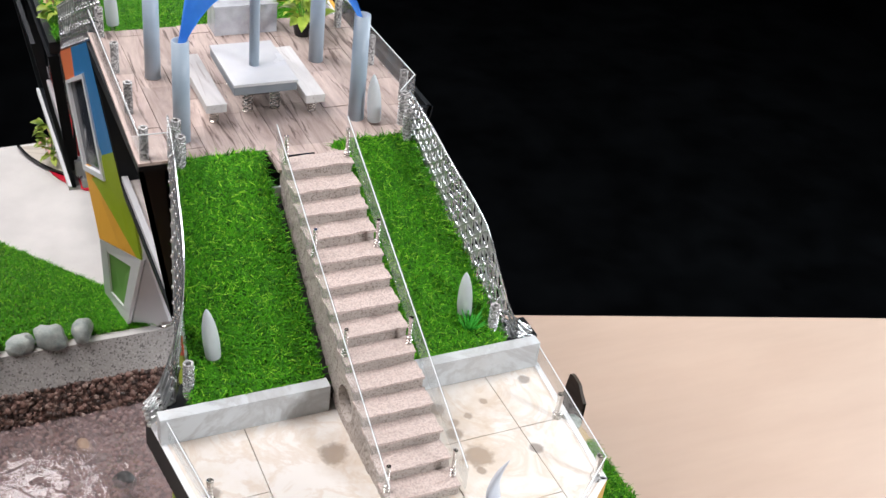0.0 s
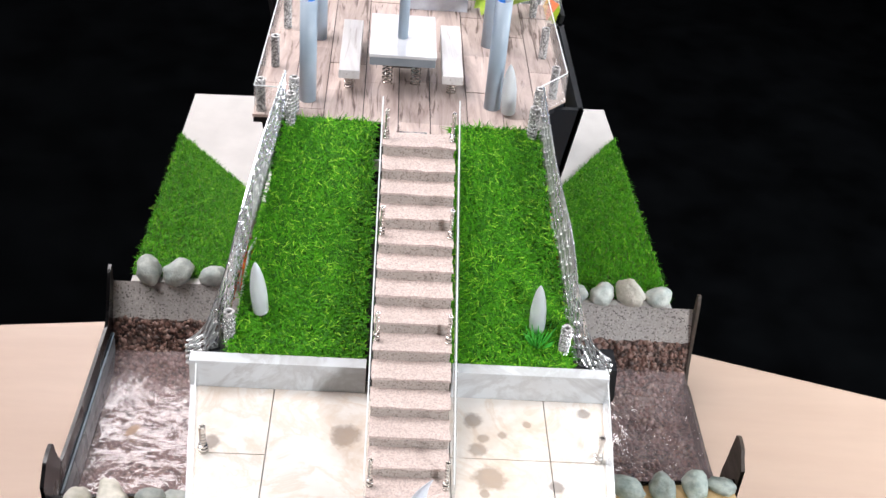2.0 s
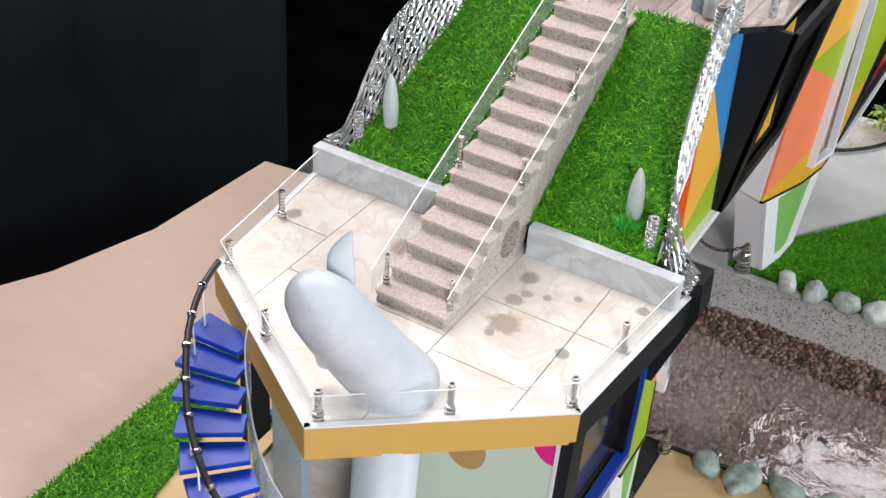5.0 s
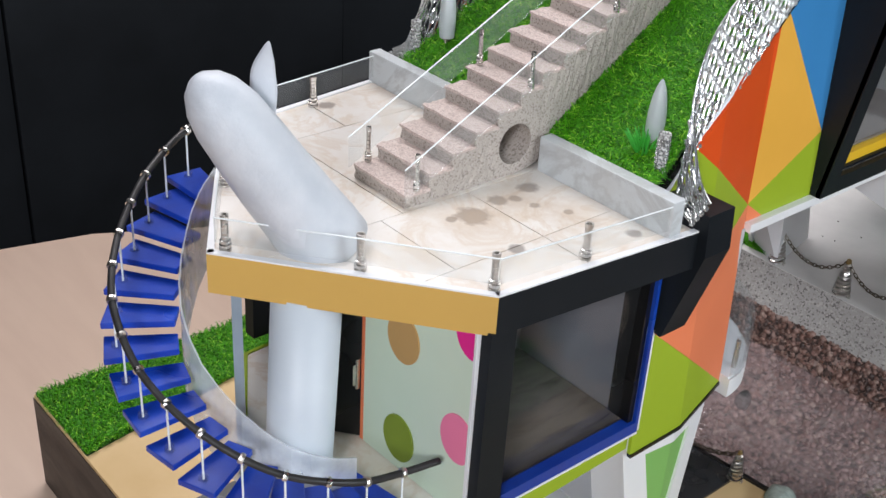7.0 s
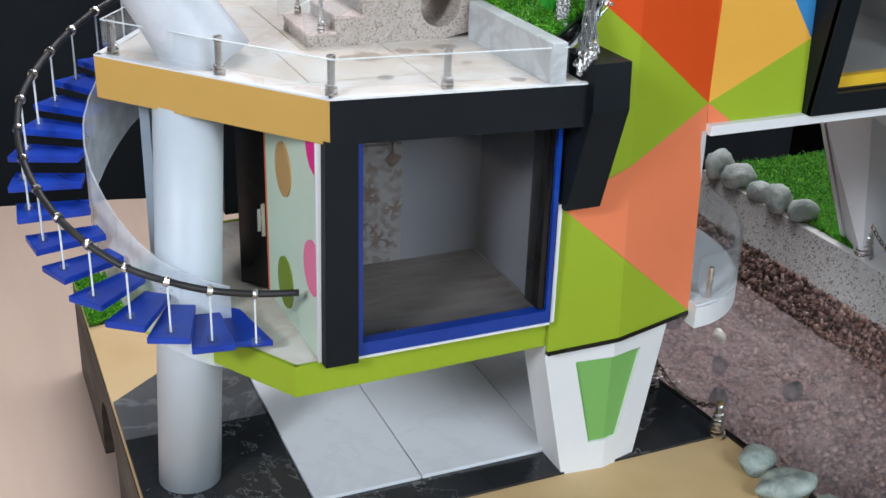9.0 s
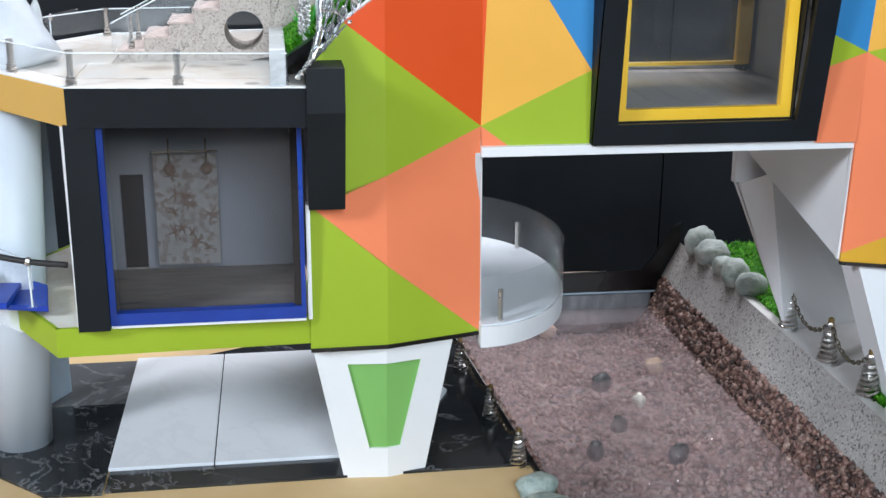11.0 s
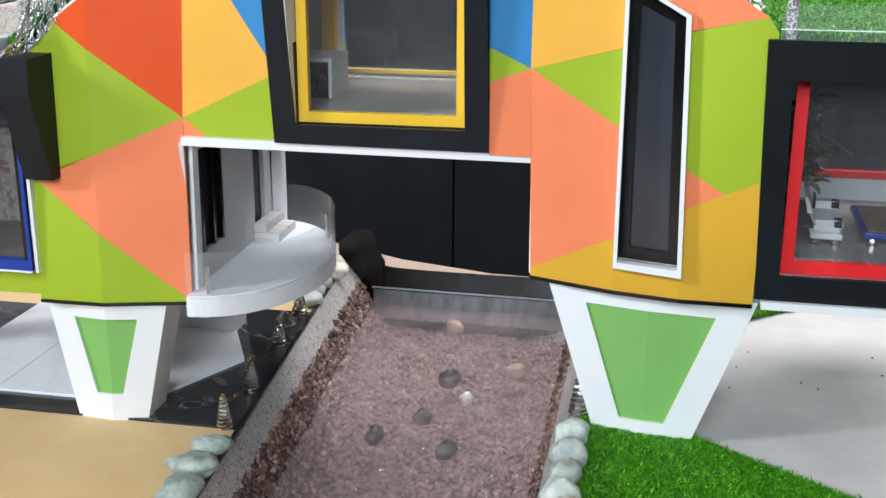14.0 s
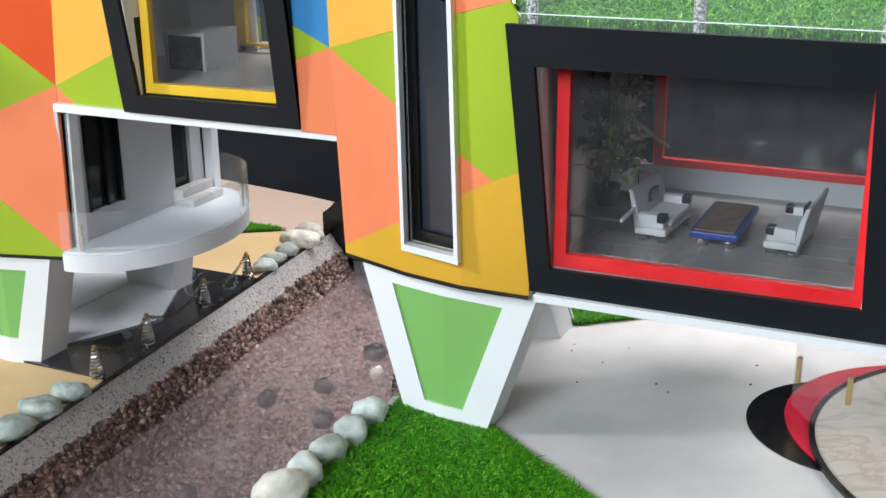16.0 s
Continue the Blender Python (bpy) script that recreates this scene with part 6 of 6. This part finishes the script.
for i in range(1, len(RAIL) - 1):
    a, b, c = (Vector(RAIL[k]) for k in (i - 1, i, i + 1))
    out = Vector((b.x - centre.x, b.y - centre.y)).normalized()
    tan = Vector((-out.y, out.x))
    z = b.z - 0.035
    part("baluster", bar((b.x, b.y, z), (b.x, b.y, b.z), 0.0007, 7), M_FROST, spiral, "clear pale baluster")
    part("clip", lathe([(0.0033, -0.0016), (0.0036, 0), (0.0033, 0.0016)], b, 10, (c - a)), M_STEEL, spiral)
    part("foot", lathe([(0.0034, 0), (0.0030, 0.003), (0.0014, 0.004)], (b.x, b.y, z), 10), G_CLEAR, spiral)
    ro, ri = 0.008, 0.038
    o, n = Vector((b.x, b.y)) + out * ro, Vector((b.x, b.y)) - out * ri
    wo, wi = 0.0135, 0.0092
    tread = [o - tan * wo, o + tan * wo, n + tan * wi, n - tan * wi]
    if i == 1:
        tread = [Vector((0.061, -0.490)), Vector((0.114, -0.510)), Vector((0.126, -0.464)), Vector((0.076, -0.473))]
    bm = slab([(p.x, p.y) for p in tread], z - 0.0045, z)
    bmesh.ops.bevel(bm, geom=bm.edges[:], offset=0.0005, segments=1, affect="EDGES")
    part("tread", bm, M_TREAD, spiral)
bm = bmesh.new()
wall = []
for k in range(37):
    t = k / 36 * (len(RAIL) - 3) + 1
    i = min(int(t), len(RAIL) - 2)
    p = Vector(RAIL[i]).lerp(Vector(RAIL[i + 1]), t - i)
    out = Vector((p.x - centre.x, p.y - centre.y)).normalized()
    q = Vector((p.x, p.y)) - out * 0.040
    wall.append((q, p.z))
inw = [Vector((p.x - centre.x, p.y - centre.y)).normalized() * 0.0012 for p, z in wall]
ribbon(bm, [(p.x, p.y, z - 0.075) for p, z in wall], [(p.x - d.x, p.y - d.y, z - 0.075) for (p, z), d in zip(wall, inw)],
       [(p.x, p.y, z - 0.012) for p, z in wall], [(p.x - d.x, p.y - d.y, z - 0.012) for (p, z), d in zip(wall, inw)])
g = part("curved_stringer", bm, G_MILKY, spiral, "clear curved acrylic stringer")
g.visible_shadow = False

# ---------------------------------------------------------------- ground of the near bank
pad = thing("marble_pad", (0, -0.3, 0), "polished black marble pad with white veins under the house", "paving", kind="structure")
part("slab_piece", slab([(0.140, skew(0.140, CAN_A) - 0.002), (0.143, -0.433), (-0.09, -0.433), (-0.15, -0.30), (-0.15, skew(-0.15, CAN_A) - 0.002)], 0.0, 0.0022), M_BLACKMARBLE, pad)
part("slab_piece", slab([(0.146, -0.4345), (0.144, -0.477), (0.082, -0.546), (-0.0148, -0.546), (-0.0148, -0.4345)], 0.0, 0.0022), M_BLACKMARBLE, pad)
part("slab_piece", slab([(-0.0158, -0.4345), (-0.0158, -0.546), (-0.074, -0.546), (-0.112, -0.50), (-0.112, -0.4345)], 0.0, 0.0022), M_GREYMARBLE, pad, "dark grey marble slab")
for y0, y1 in ((-0.4340, -0.3525), (-0.3515, -0.2480)):
    part("paver", box(-0.112, 0.112, y0, y1, 0.0022, 0.0052, 0.0005), M_PAVER, pad, "white marble paver")
part("paver", slab([(-0.112, -0.247), (0.112, -0.247), (0.112, -0.205), (-0.003, -0.149), (-0.112, -0.203)], 0.0022, 0.0052), M_PAVER, pad, "white marble paver with a pointed end")


# ---------------------------------------------------------------- stones, chain posts


def stone(p, size, seed, material=None):
    bm = bmesh.new()
    bmesh.ops.create_icosphere(bm, subdivisions=3, radius=1.0)
    rng = random.Random(seed)
    off = Vector((seed * 3.1, seed * 1.7, 0))
    for v in bm.verts:
        k = 1 + 0.32 * noise.noise(v.co * 0.9 + off) + 0.17 * noise.noise(v.co * 2.0 + off) + 0.05 * noise.noise(v.co * 5.0 + off)
        v.co = v.co * k
    m = Matrix.Translation((p[0], p[1], p[2] + size[2] * 0.75)) @ Euler((rng.uniform(-0.2, 0.2), rng.uniform(-0.2, 0.2), rng.uniform(0, 6.28))).to_matrix().to_4x4() @ Matrix.Diagonal((*size, 1))
    bm.transform(m)
    return single("river_stone", bm, material or M_STONE, "rounded grey-green river stone on the canal edge", "stone", "river stones", smooth=True)


M_REDWOOD = surface("dark_red_log", (0.16, 0.012, 0.012), (0.28, 0.03, 0.02), scale=90, rough=0.6)
M_CHAINSTONE = surface("wet_dark_stone", (0.035, 0.036, 0.036), (0.07, 0.07, 0.068), scale=55, rough=0.4, grain=240, bump_k=0.5, dist=0.0015)
rng = random.Random(11)
FAR_STONES = [(-0.296, 0.018), (-0.258, 0.020), (-0.218, 0.016), (-0.182, 0.018), (-0.146, 0.015), (0.168, 0.014), (0.200, 0.016), (0.236, 0.015), (0.272, 0.017), (0.308, 0.018), (0.344, 0.017)]
NEAR_STONES = [(-0.308, 0.016), (-0.272, 0.018), (-0.236, 0.014), (-0.206, 0.013), (-0.178, 0.012), (0.184, 0.015), (0.222, 0.018), (0.264, 0.018), (0.305, 0.016), (0.342, 0.016), (0.372, 0.013)]
for i, (x, s) in enumerate(FAR_STONES):
    stone((x, CAN_B + rng.uniform(0.006, 0.011), ZB), (s * rng.uniform(0.95, 1.1), s * 0.8, s * rng.uniform(0.75, 1.0)), 20 + i, M_STONE if rng.random() < 0.7 else M_STONEB)
for i, (x, s) in enumerate(NEAR_STONES):
    stone((x, skew(x, CAN_A) - rng.uniform(0.010, 0.016), 0.0), (s * rng.uniform(1.1, 1.4), s * 0.88, s * rng.uniform(0.55, 0.75)), 60 + i, M_STONEB if x < -0.25 else M_STONE if x < 0 else M_STONEG)
RIVER_STONES = [(0.015, -0.011, 0), (-0.037, 0.027, 0), (0.029, 0.064, 0), (-0.133, 0.035, 0), (-0.288, 0.012, 1), (-0.166, 0.103, 1), (-0.087, 0.062, 2), (0.2, 0.03, 0), (0.27, 0.06, 0), (0.24, -0.01, 2)]
for k, (px, py, kind_) in enumerate(RIVER_STONES):
    s = (rng.uniform(0.0085, 0.0115), 0.010, 0.008)[kind_]
    ob = stone((px, py, -0.0645 if kind_ == 0 else -0.063), (s * 1.15, s * 0.85, s * 0.95), 120 + k, (M_CHAINSTONE, M_TANSTONE, M_STONEB)[kind_])
    tagged(ob, ("dark river stone lying in the water", "tan river stone lying in the water", "pale cream river stone lying in the water")[kind_])


def chain_post(p, label, size=1.0):
    ob = thing("chain_post", p, label, "post", "chain posts")
    pts = []
    for k in range(91):
        t = k / 90
        r = 0.0066 * size * (1 - 0.70 * t)
        a = 2 * math.pi * 8 * t
        pts.append((p[0] + r * math.cos(a), p[1] + r * math.sin(a), p[2] + 0.001 + 0.028 * size * t))
    part("coil", tube(pts, 0.0012 * size, 5), M_STEEL, ob, "conical steel spring")
    part("tip", lathe([(0.0014 * size, 0.027 * size), (0.0022 * size, 0.029 * size), (0.0020 * size, 0.032 * size), (0.0006 * size, 0.033 * size)], p, 8), M_BRASS, ob)
    return ob


def chain(a, b, sag):
    ob = thing("chain", a, "small dark metal chain hanging between spring posts", "chain", "chains")
    a, b = Vector(a), Vector(b)
    n = max(4, int((b - a).length / 0.0042))
    for k in range(n):
        t = (k + 0.5) / n
        c = a.lerp(b, t) - Vector((0, 0, sag * 4 * t * (1 - t)))
        d = ((b - a) / n - Vector((0, 0, sag * 4 * (1 - 2 * t) / n))).normalized()
        u = d.cross(Vector((0, 0, 1))).normalized()
        v = d.cross(u)
        w = u if k % 2 else v
        ring = [c + d * 0.0034 * math.cos(q) + w * 0.0019 * math.sin(q) for q in [2 * math.pi * j / 8 for j in range(9)]]
        part("link", tube(ring, 0.0006, 4), M_CHAIN, ob)
    return ob


for bank, ys, z, size, xs in (("near", CAN_A - 0.014, 0.0022, 1.0, (0.142, 0.057, -0.052, -0.145)), ("far", CAN_B + 0.008, ZB, 1.35, (0.113, 0.038, -0.046))):
    at = [(xx, skew(xx, ys) if bank == "near" else ys, z) for xx in xs]
    for p in at:
        chain_post(p, "conical steel spring post beside the canal", size)
    for p, q in zip(at, at[1:]):
        chain((p[0], p[1], z + 0.030 * size), (q[0], q[1], z + 0.030 * size), 0.016 * size)

# tiny dark crumbs lying on the pale path
rng = random.Random(11)
bm = bmesh.new()
for k in range(9):
    cx, cy, r = rng.uniform(-0.08, 0.10), rng.uniform(0.29, 0.46), rng.uniform(0.0004, 0.0008)
    box(cx - r * rng.uniform(1, 2.2), cx + r, cy - r, cy + r * rng.uniform(0.6, 1.4), ZB - 0.0005, ZB + 0.0008, 0, bm)
crumbs = new("path_crumbs", bpy.data.meshes.new("path_crumbs"))
bm.to_mesh(crumbs.data)
bm.free()
crumbs.data.materials.append(M_BASEWOOD)
tagged(crumbs, "tiny dark brown crumbs scattered on the pale path", "crumbs", kind="stuff")

# ---------------------------------------------------------------- interiors
hang_panel = thing("hanging_panel", (0.039, -0.366, 0.15), "cream wall hanging with pressed flowers on two brown knobs, dimmed in colour", "wall hanging")
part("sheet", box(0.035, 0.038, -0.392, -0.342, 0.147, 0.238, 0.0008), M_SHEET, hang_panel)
for yy in (-0.379, -0.350):
    part("knob", lathe([(0.0045, 0.0), (0.0048, 0.002), (0.002, 0.004)], (0.038, yy, 0.227), 12, (1, 0, 0)), M_CORK, hang_panel)
    part("hook", bar((0.0388, yy, 0.229), (0.0388, yy, 0.2515), 0.0009, 6), M_CHAIN, hang_panel, "thin dark wire hook")
part("hanging_rod", bar((0.0372, -0.393, 0.2405), (0.0372, -0.341, 0.2405), 0.0010, 6), M_CHAIN, hang_panel, "thin dark hanging rod")
rng = random.Random(3)
for k in range(14):
    bm = bmesh.new()
    cy, cz, rr = rng.uniform(-0.387, -0.347), rng.uniform(0.155, 0.222), rng.uniform(0.004, 0.008)
    for j in range(6):
        a = j * math.pi / 3 + rng.random()
        bar((0.0382, cy, cz), (0.0382, cy + rr * math.cos(a), cz + rr * math.sin(a)), 0.0011, 5, bm, 0.0003)
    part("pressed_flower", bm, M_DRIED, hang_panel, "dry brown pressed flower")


COIL = [(0.0045, 0), (0.0045, 0.0018), (0.0032, 0.0022), (0.0045, 0.0026), (0.0045, 0.0044), (0.0032, 0.0048), (0.0045, 0.0052), (0.0045, 0.0072)]


def armchair(x, y, turn):
    """Folded white seat with a reclined back and dark patches; x runs along its width, the back is at -y."""
    m = pose(x, y, 0.1745, 0, 0, turn)
    ob = thing("armchair", (x, y, 0.1745), "white armchair with black patches on coiled steel feet", "armchair", "armchairs in the far room")

    def put(name, bm, mat, label=""):
        bm.transform(m)
        return part(name, bm, mat, ob, label)

    put("seat", box(-0.036, 0.036, -0.012, 0.014, 0.007, 0.013, 0.0025), M_CUSHION)
    put("seat_cushion", box(-0.024, 0.024, -0.010, 0.015, 0.013, 0.019, 0.0028), M_CUSHION)
    bm = bmesh.new()
    ring = [(-0.012, 0.010), (-0.008, 0.010), (-0.011, 0.028), (-0.0155, 0.041), (-0.0185, 0.042), (-0.0155, 0.028)]
    add_prism(bm, [(-0.034, v, w) for v, w in ring], [(0.034, v, w) for v, w in ring])
    bmesh.ops.bevel(bm, geom=bm.edges[:], offset=0.001, segments=2, affect="EDGES")
    put("backrest", bm, M_CUSHION)
    for sx in (-1, 1):
        put("armrest", box(sx * 0.031 - 0.0045, sx * 0.031 + 0.0045, -0.010, 0.012, 0.013, 0.024, 0.0022), M_CUSHION)
        put("arm_patch", box(sx * 0.031 - 0.0048, sx * 0.031 + 0.0048, 0.006, 0.0126, 0.018, 0.0246, 0.001), M_BLACK, "black leather patch")
        for sy in (-0.007, 0.009):
            put("foot", lathe(COIL, (sx * 0.026, sy, 0), 10), M_STEEL)
    put("back_patch", box(-0.010, 0.008, -0.0108, -0.0085, 0.026, 0.036, 0.0006), M_BLACK, "black leather patch")
    return ob


armchair(0.020, 0.388, -4)
armchair(0.016, 0.489, 176)
ctable = thing("coffee_table", (0.008, 0.435, 0.1745), "low blue coffee table with a brown cork top", "coffee table")
part("tabletop", box(-0.038, 0.052, 0.4165, 0.4535, 0.1835, 0.1885, 0.001), M_BLUEF, ctable)
part("cork_top", box(-0.034, 0.048, 0.4200, 0.4500, 0.1885, 0.1897), M_CORK, ctable, "brown cork top")
for xx in (-0.028, 0.042):
    for yy in (0.425, 0.446):
        part("foot", lathe(COIL[:-1] + [(0.003, 0.009)], (xx, yy, 0.1745), 10), M_STEEL, ctable)


def leaf_plant(base, height, spread_, n, seed, label, petals=6, pot=True, pot_mat=None, leaf_mat=None, big=1.0):
    rng = random.Random(seed)
    ob = thing("potted_plant", base, label, "plant")
    if pot:
        part("pot", lathe([(0.008, 0), (0.011, 0.014), (0.0112, 0.016), (0.0095, 0.016), (0.009, 0.012)], base, 16), pot_mat or M_BLACK, ob)
    z0 = base[2] + (0.013 if pot else 0)
    for k in range(5):
        a = rng.uniform(0, 6.28)
        part("stem", tube([(base[0], base[1], z0), (base[0] + 0.3 * spread_ * math.cos(a), base[1] + 0.3 * spread_ * math.sin(a), z0 + height * 0.6), (base[0] + 0.6 * spread_ * math.cos(a), base[1] + 0.6 * spread_ * math.sin(a), z0 + height)], 0.0007, 5), M_LEAVES, ob)
    for k in range(n + petals):
        a, r, h = rng.uniform(0, 6.28), spread_ * math.sqrt(rng.random()), rng.uniform(0.15, 1.0) * height
        c = Vector((base[0] + r * math.cos(a), base[1] + r * math.sin(a), z0 + h))
        ln_, wd = (big * rng.uniform(0.009, 0.014), big * rng.uniform(0.004, 0.0065)) if k < n else (0.007, 0.005)
        bm = bmesh.new()
        ring = [(-1, 0), (-0.5, 0.75), (0.1, 1), (0.6, 0.6), (1, 0), (0.6, -0.6), (0.1, -1), (-0.5, -0.75)]
        vs = [bm.verts.new((ln_ * u * 0.5, wd * v * 0.5, 0.0022 * abs(v) - 0.003 * u * u)) for u, v in ring]
        mid_ = [bm.verts.new((ln_ * u * 0.5, 0, -0.003 * u * u)) for u in (-0.5, 0.1, 0.6)]
        bm.faces.new((vs[0], mid_[0], vs[1])), bm.faces.new((vs[1], mid_[0], mid_[1], vs[2])), bm.faces.new((vs[2], mid_[1], mid_[2], vs[3])), bm.faces.new((vs[3], mid_[2], vs[4]))
        bm.faces.new((vs[0], vs[7], mid_[0])), bm.faces.new((vs[7], vs[6], mid_[1], mid_[0])), bm.faces.new((vs[6], vs[5], mid_[2], mid_[1])), bm.faces.new((vs[5], vs[4], mid_[2]))
        bm.transform(Matrix.Translation(c) @ Euler((rng.uniform(-0.6, 0.6), rng.uniform(-0.7, 0.5), a)).to_matrix().to_4x4())
        part("leaf" if k < n else "petal", bm, (leaf_mat or M_LEAVES) if k < n else M_PETAL, ob, smooth=True)
    return ob


shelf = thing("plant_shelf", (0.05, 0.352, 0.20), "shaded shelf board with a pale front edge in the far room", "shelf")
# Board and bracket coloured dark for the shade they stand in.
part("board", box(0.010, 0.090, 0.3297, 0.372, 0.2005, 0.2030, 0.0005), M_BASEWOOD, shelf)
part("edge_strip", box(0.010, 0.090, 0.372, 0.374, 0.2003, 0.2032, 0.0004), M_WHITE, shelf, "pale front edge")
part("bracket", box(0.045, 0.050, 0.3297, 0.365, 0.1945, 0.2005), M_BASEWOOD, shelf)
leaf_plant((0.054, 0.350, 0.2030), 0.090, 0.030, 150, 4, "dry brown plant with pink blossoms in the far room", 26, leaf_mat=M_LEAVESD, big=1.5)
leaf_plant((0.084, 0.108, ZD), 0.046, 0.030, 44, 6, "yellow-green leafy pot plant on the deck", 0, leaf_mat=M_LEAVESY, big=1.9)
leaf_plant((-0.116, 0.612, ZB + 0.0045), 0.068, 0.021, 56, 8, "green plant with pink flowers on the far bank", 16, False, leaf_mat=M_LEAVESY, big=1.6)
leaf_plant((0.166, 0.655, ZB + 0.0045), 0.036, 0.018, 34, 18, "green plant with pale flowers on the far bank", 6, False, leaf_mat=M_LEAVESY, big=1.4)
leaf_plant((-0.116, 0.366, 0.361), 0.040, 0.024, 46, 9, "green roof plant with pink and orange flowers", 20, False, leaf_mat=M_LEAVESY, big=1.3)
part_branch = tube([(0.052, 0.348, 0.218), (0.054, 0.336, 0.292), (0.058, 0.362, 0.279), (0.062, 0.400, 0.255)], 0.0017, 6)
single("twig", part_branch, M_BASEWOOD, "dark brown twig leaning in the far room", "twig")

FX, FY, FZ = -0.012, -0.083, 0.2795
fire = thing("fireplace", (FX + 0.026, FY + 0.023, FZ), "white box fireplace with a dark opening and red embers", "fireplace")
part("mantel", box(FX, FX + 0.053, FY, FY + 0.046, FZ + 0.0315, FZ + 0.0350, 0.0006), M_WHITE, fire)
part("side_panel", box(FX, FX + 0.052, FY + 0.0425, FY + 0.0455, FZ, FZ + 0.0315), M_WHITE, fire)
part("side_panel", box(FX, FX + 0.052, FY + 0.0005, FY + 0.0035, FZ, FZ + 0.0315), M_WHITE, fire)
# Black back, lining and hearth inside the opening.
part("back_panel", box(FX, FX + 0.003, FY + 0.0036, FY + 0.0424, FZ, FZ + 0.0313), M_BLACK, fire, "black back panel")
part("lining", box(FX + 0.003, FX + 0.050, FY + 0.0405, FY + 0.0424, FZ, FZ + 0.0313), M_BLACK, fire, "black lining")
part("lining", box(FX + 0.003, FX + 0.050, FY + 0.0036, FY + 0.0055, FZ, FZ + 0.0313), M_BLACK, fire, "black lining")
part("hearth", box(FX + 0.003, FX + 0.050, FY + 0.0056, FY + 0.0404, FZ, FZ + 0.0012), M_BLACK, fire, "black hearth plate")
rng = random.Random(5)
for k in range(5):
    a, b = Vector((FX + rng.uniform(0.012, 0.042), FY + 0.011 + k * 0.005, FZ + 0.004)), Vector((FX + rng.uniform(0.012, 0.042), FY + 0.014 + k * 0.005, FZ + 0.011 + 0.004 * (k % 2)))
    part("log", bar(a, b, 0.0034, 8), M_REDWOOD if k % 2 else M_BASEWOOD, fire, "charred log")

# ---------------------------------------------------------------- round pit and clear shelter on the far bank
M_DISC = marble("sandstone_disc", (0.55, 0.50, 0.43), (0.42, 0.37, 0.31), (0.3, 0.3, 0.3), (), 14.0, 0.5, (0.48, 0.42, 0.35))
pit = thing("round_pit", (0.03, 0.53, ZB), "black and red curved garden ring set in the pale path", "garden ring")


def ring_sheet(c, r0, r1, z0, z1, a0, a1, n=40):
    bm = bmesh.new()
    for k in range(n):
        p, q = a0 + (a1 - a0) * k / n, a0 + (a1 - a0) * (k + 1) / n
        ring = [(c[0] + r * math.cos(t), c[1] + r * math.sin(t)) for r, t in ((r0, p), (r1, p), (r1, q), (r0, q))]
        add_prism(bm, [(x, y, z0) for x, y in ring], [(x, y, z1) for x, y in ring])
    bmesh.ops.remove_doubles(bm, verts=bm.verts[:], dist=1e-6)
    return bm


def part_disc(c, r, z0, z1):
    """A round plate cut off straight at the rear edge of the bank."""
    return slab(clip([(c[0] + r * math.cos(2 * math.pi * k / 72), c[1] + r * math.sin(2 * math.pi * k / 72)) for k in range(72)], (0, 1), 0.664), z0, z1)


part("black_disc", part_disc((0.016, 0.551), 0.0845, ZB, ZB + 0.0012), M_BLACK, pit)
part("red_ring", part_disc((-0.002, 0.622), 0.1275, ZB + 0.0013, ZB + 0.0026), M_CARRED, pit, "glossy red ring")
part("stone_disc", part_disc((0.021, 0.702), 0.1815, ZB + 0.0027, ZB + 0.0045), M_DISC, pit, "pale sandstone disc")
part("black_rim", ring_sheet((0.021, 0.702), 0.1800, 0.1845, ZB + 0.0027, ZB + 0.006, math.pi * 1.06, math.pi * 1.94, 60), M_BLACK, pit)
shelter = thing("clear_screen", (0.0, 0.50, ZB), "clear acrylic screen with brass hinges under the far room", "screen")
sheet([(0.005, 0.500, ZB + 0.0055), (0.036, 0.522, ZB + 0.0055), (0.030, 0.59, ZB + 0.0055)], 0.095, shelter)
for p in ((0.009, 0.503), (0.034, 0.545)):
    part("hinge", box(p[0] - 0.003, p[0] + 0.003, p[1] - 0.002, p[1] + 0.002, ZB + 0.028, ZB + 0.050, 0.0006), M_BRASS, shelter)
far_rail = thing("roof_railing", (0.17, 0.46, 0.36), "clear acrylic roof railing on knurled posts", "railing")
sheet([(0.186, 0.326, 0.360), (0.186, 0.60, 0.360)], 0.024, far_rail)
edge_line([(0.186, 0.326, 0.3665), (0.186, 0.60, 0.3665)], far_rail, 0.0004)
for yy in (0.333, 0.444, 0.555):
    part("post", lathe([(0.0040, 0), (0.0040, 0.028), (0.0024, 0.028), (0.0024, 0.026)], (0.181, yy, 0.359), 12), M_KNURL, far_rail, "knurled silver post")

# frosted box at the end of the deck
crate = thing("acrylic_box", (0.028, 0.134, ZD), "milky clear acrylic box standing at the end of the deck", "box")
for x0, x1, y0, y1 in ((-0.004, 0.060, 0.119, 0.1205), (-0.004, 0.060, 0.1465, 0.148), (-0.004, -0.0025, 0.1205, 0.1465), (0.0585, 0.060, 0.1205, 0.1465)):
    part("side", box(x0, x1, y0, y1, ZD + 0.0005, ZD + 0.030), G_FOG, crate)
part("lid", box(-0.005, 0.061, 0.118, 0.149, ZD + 0.030, ZD + 0.0315), G_FOG, crate)
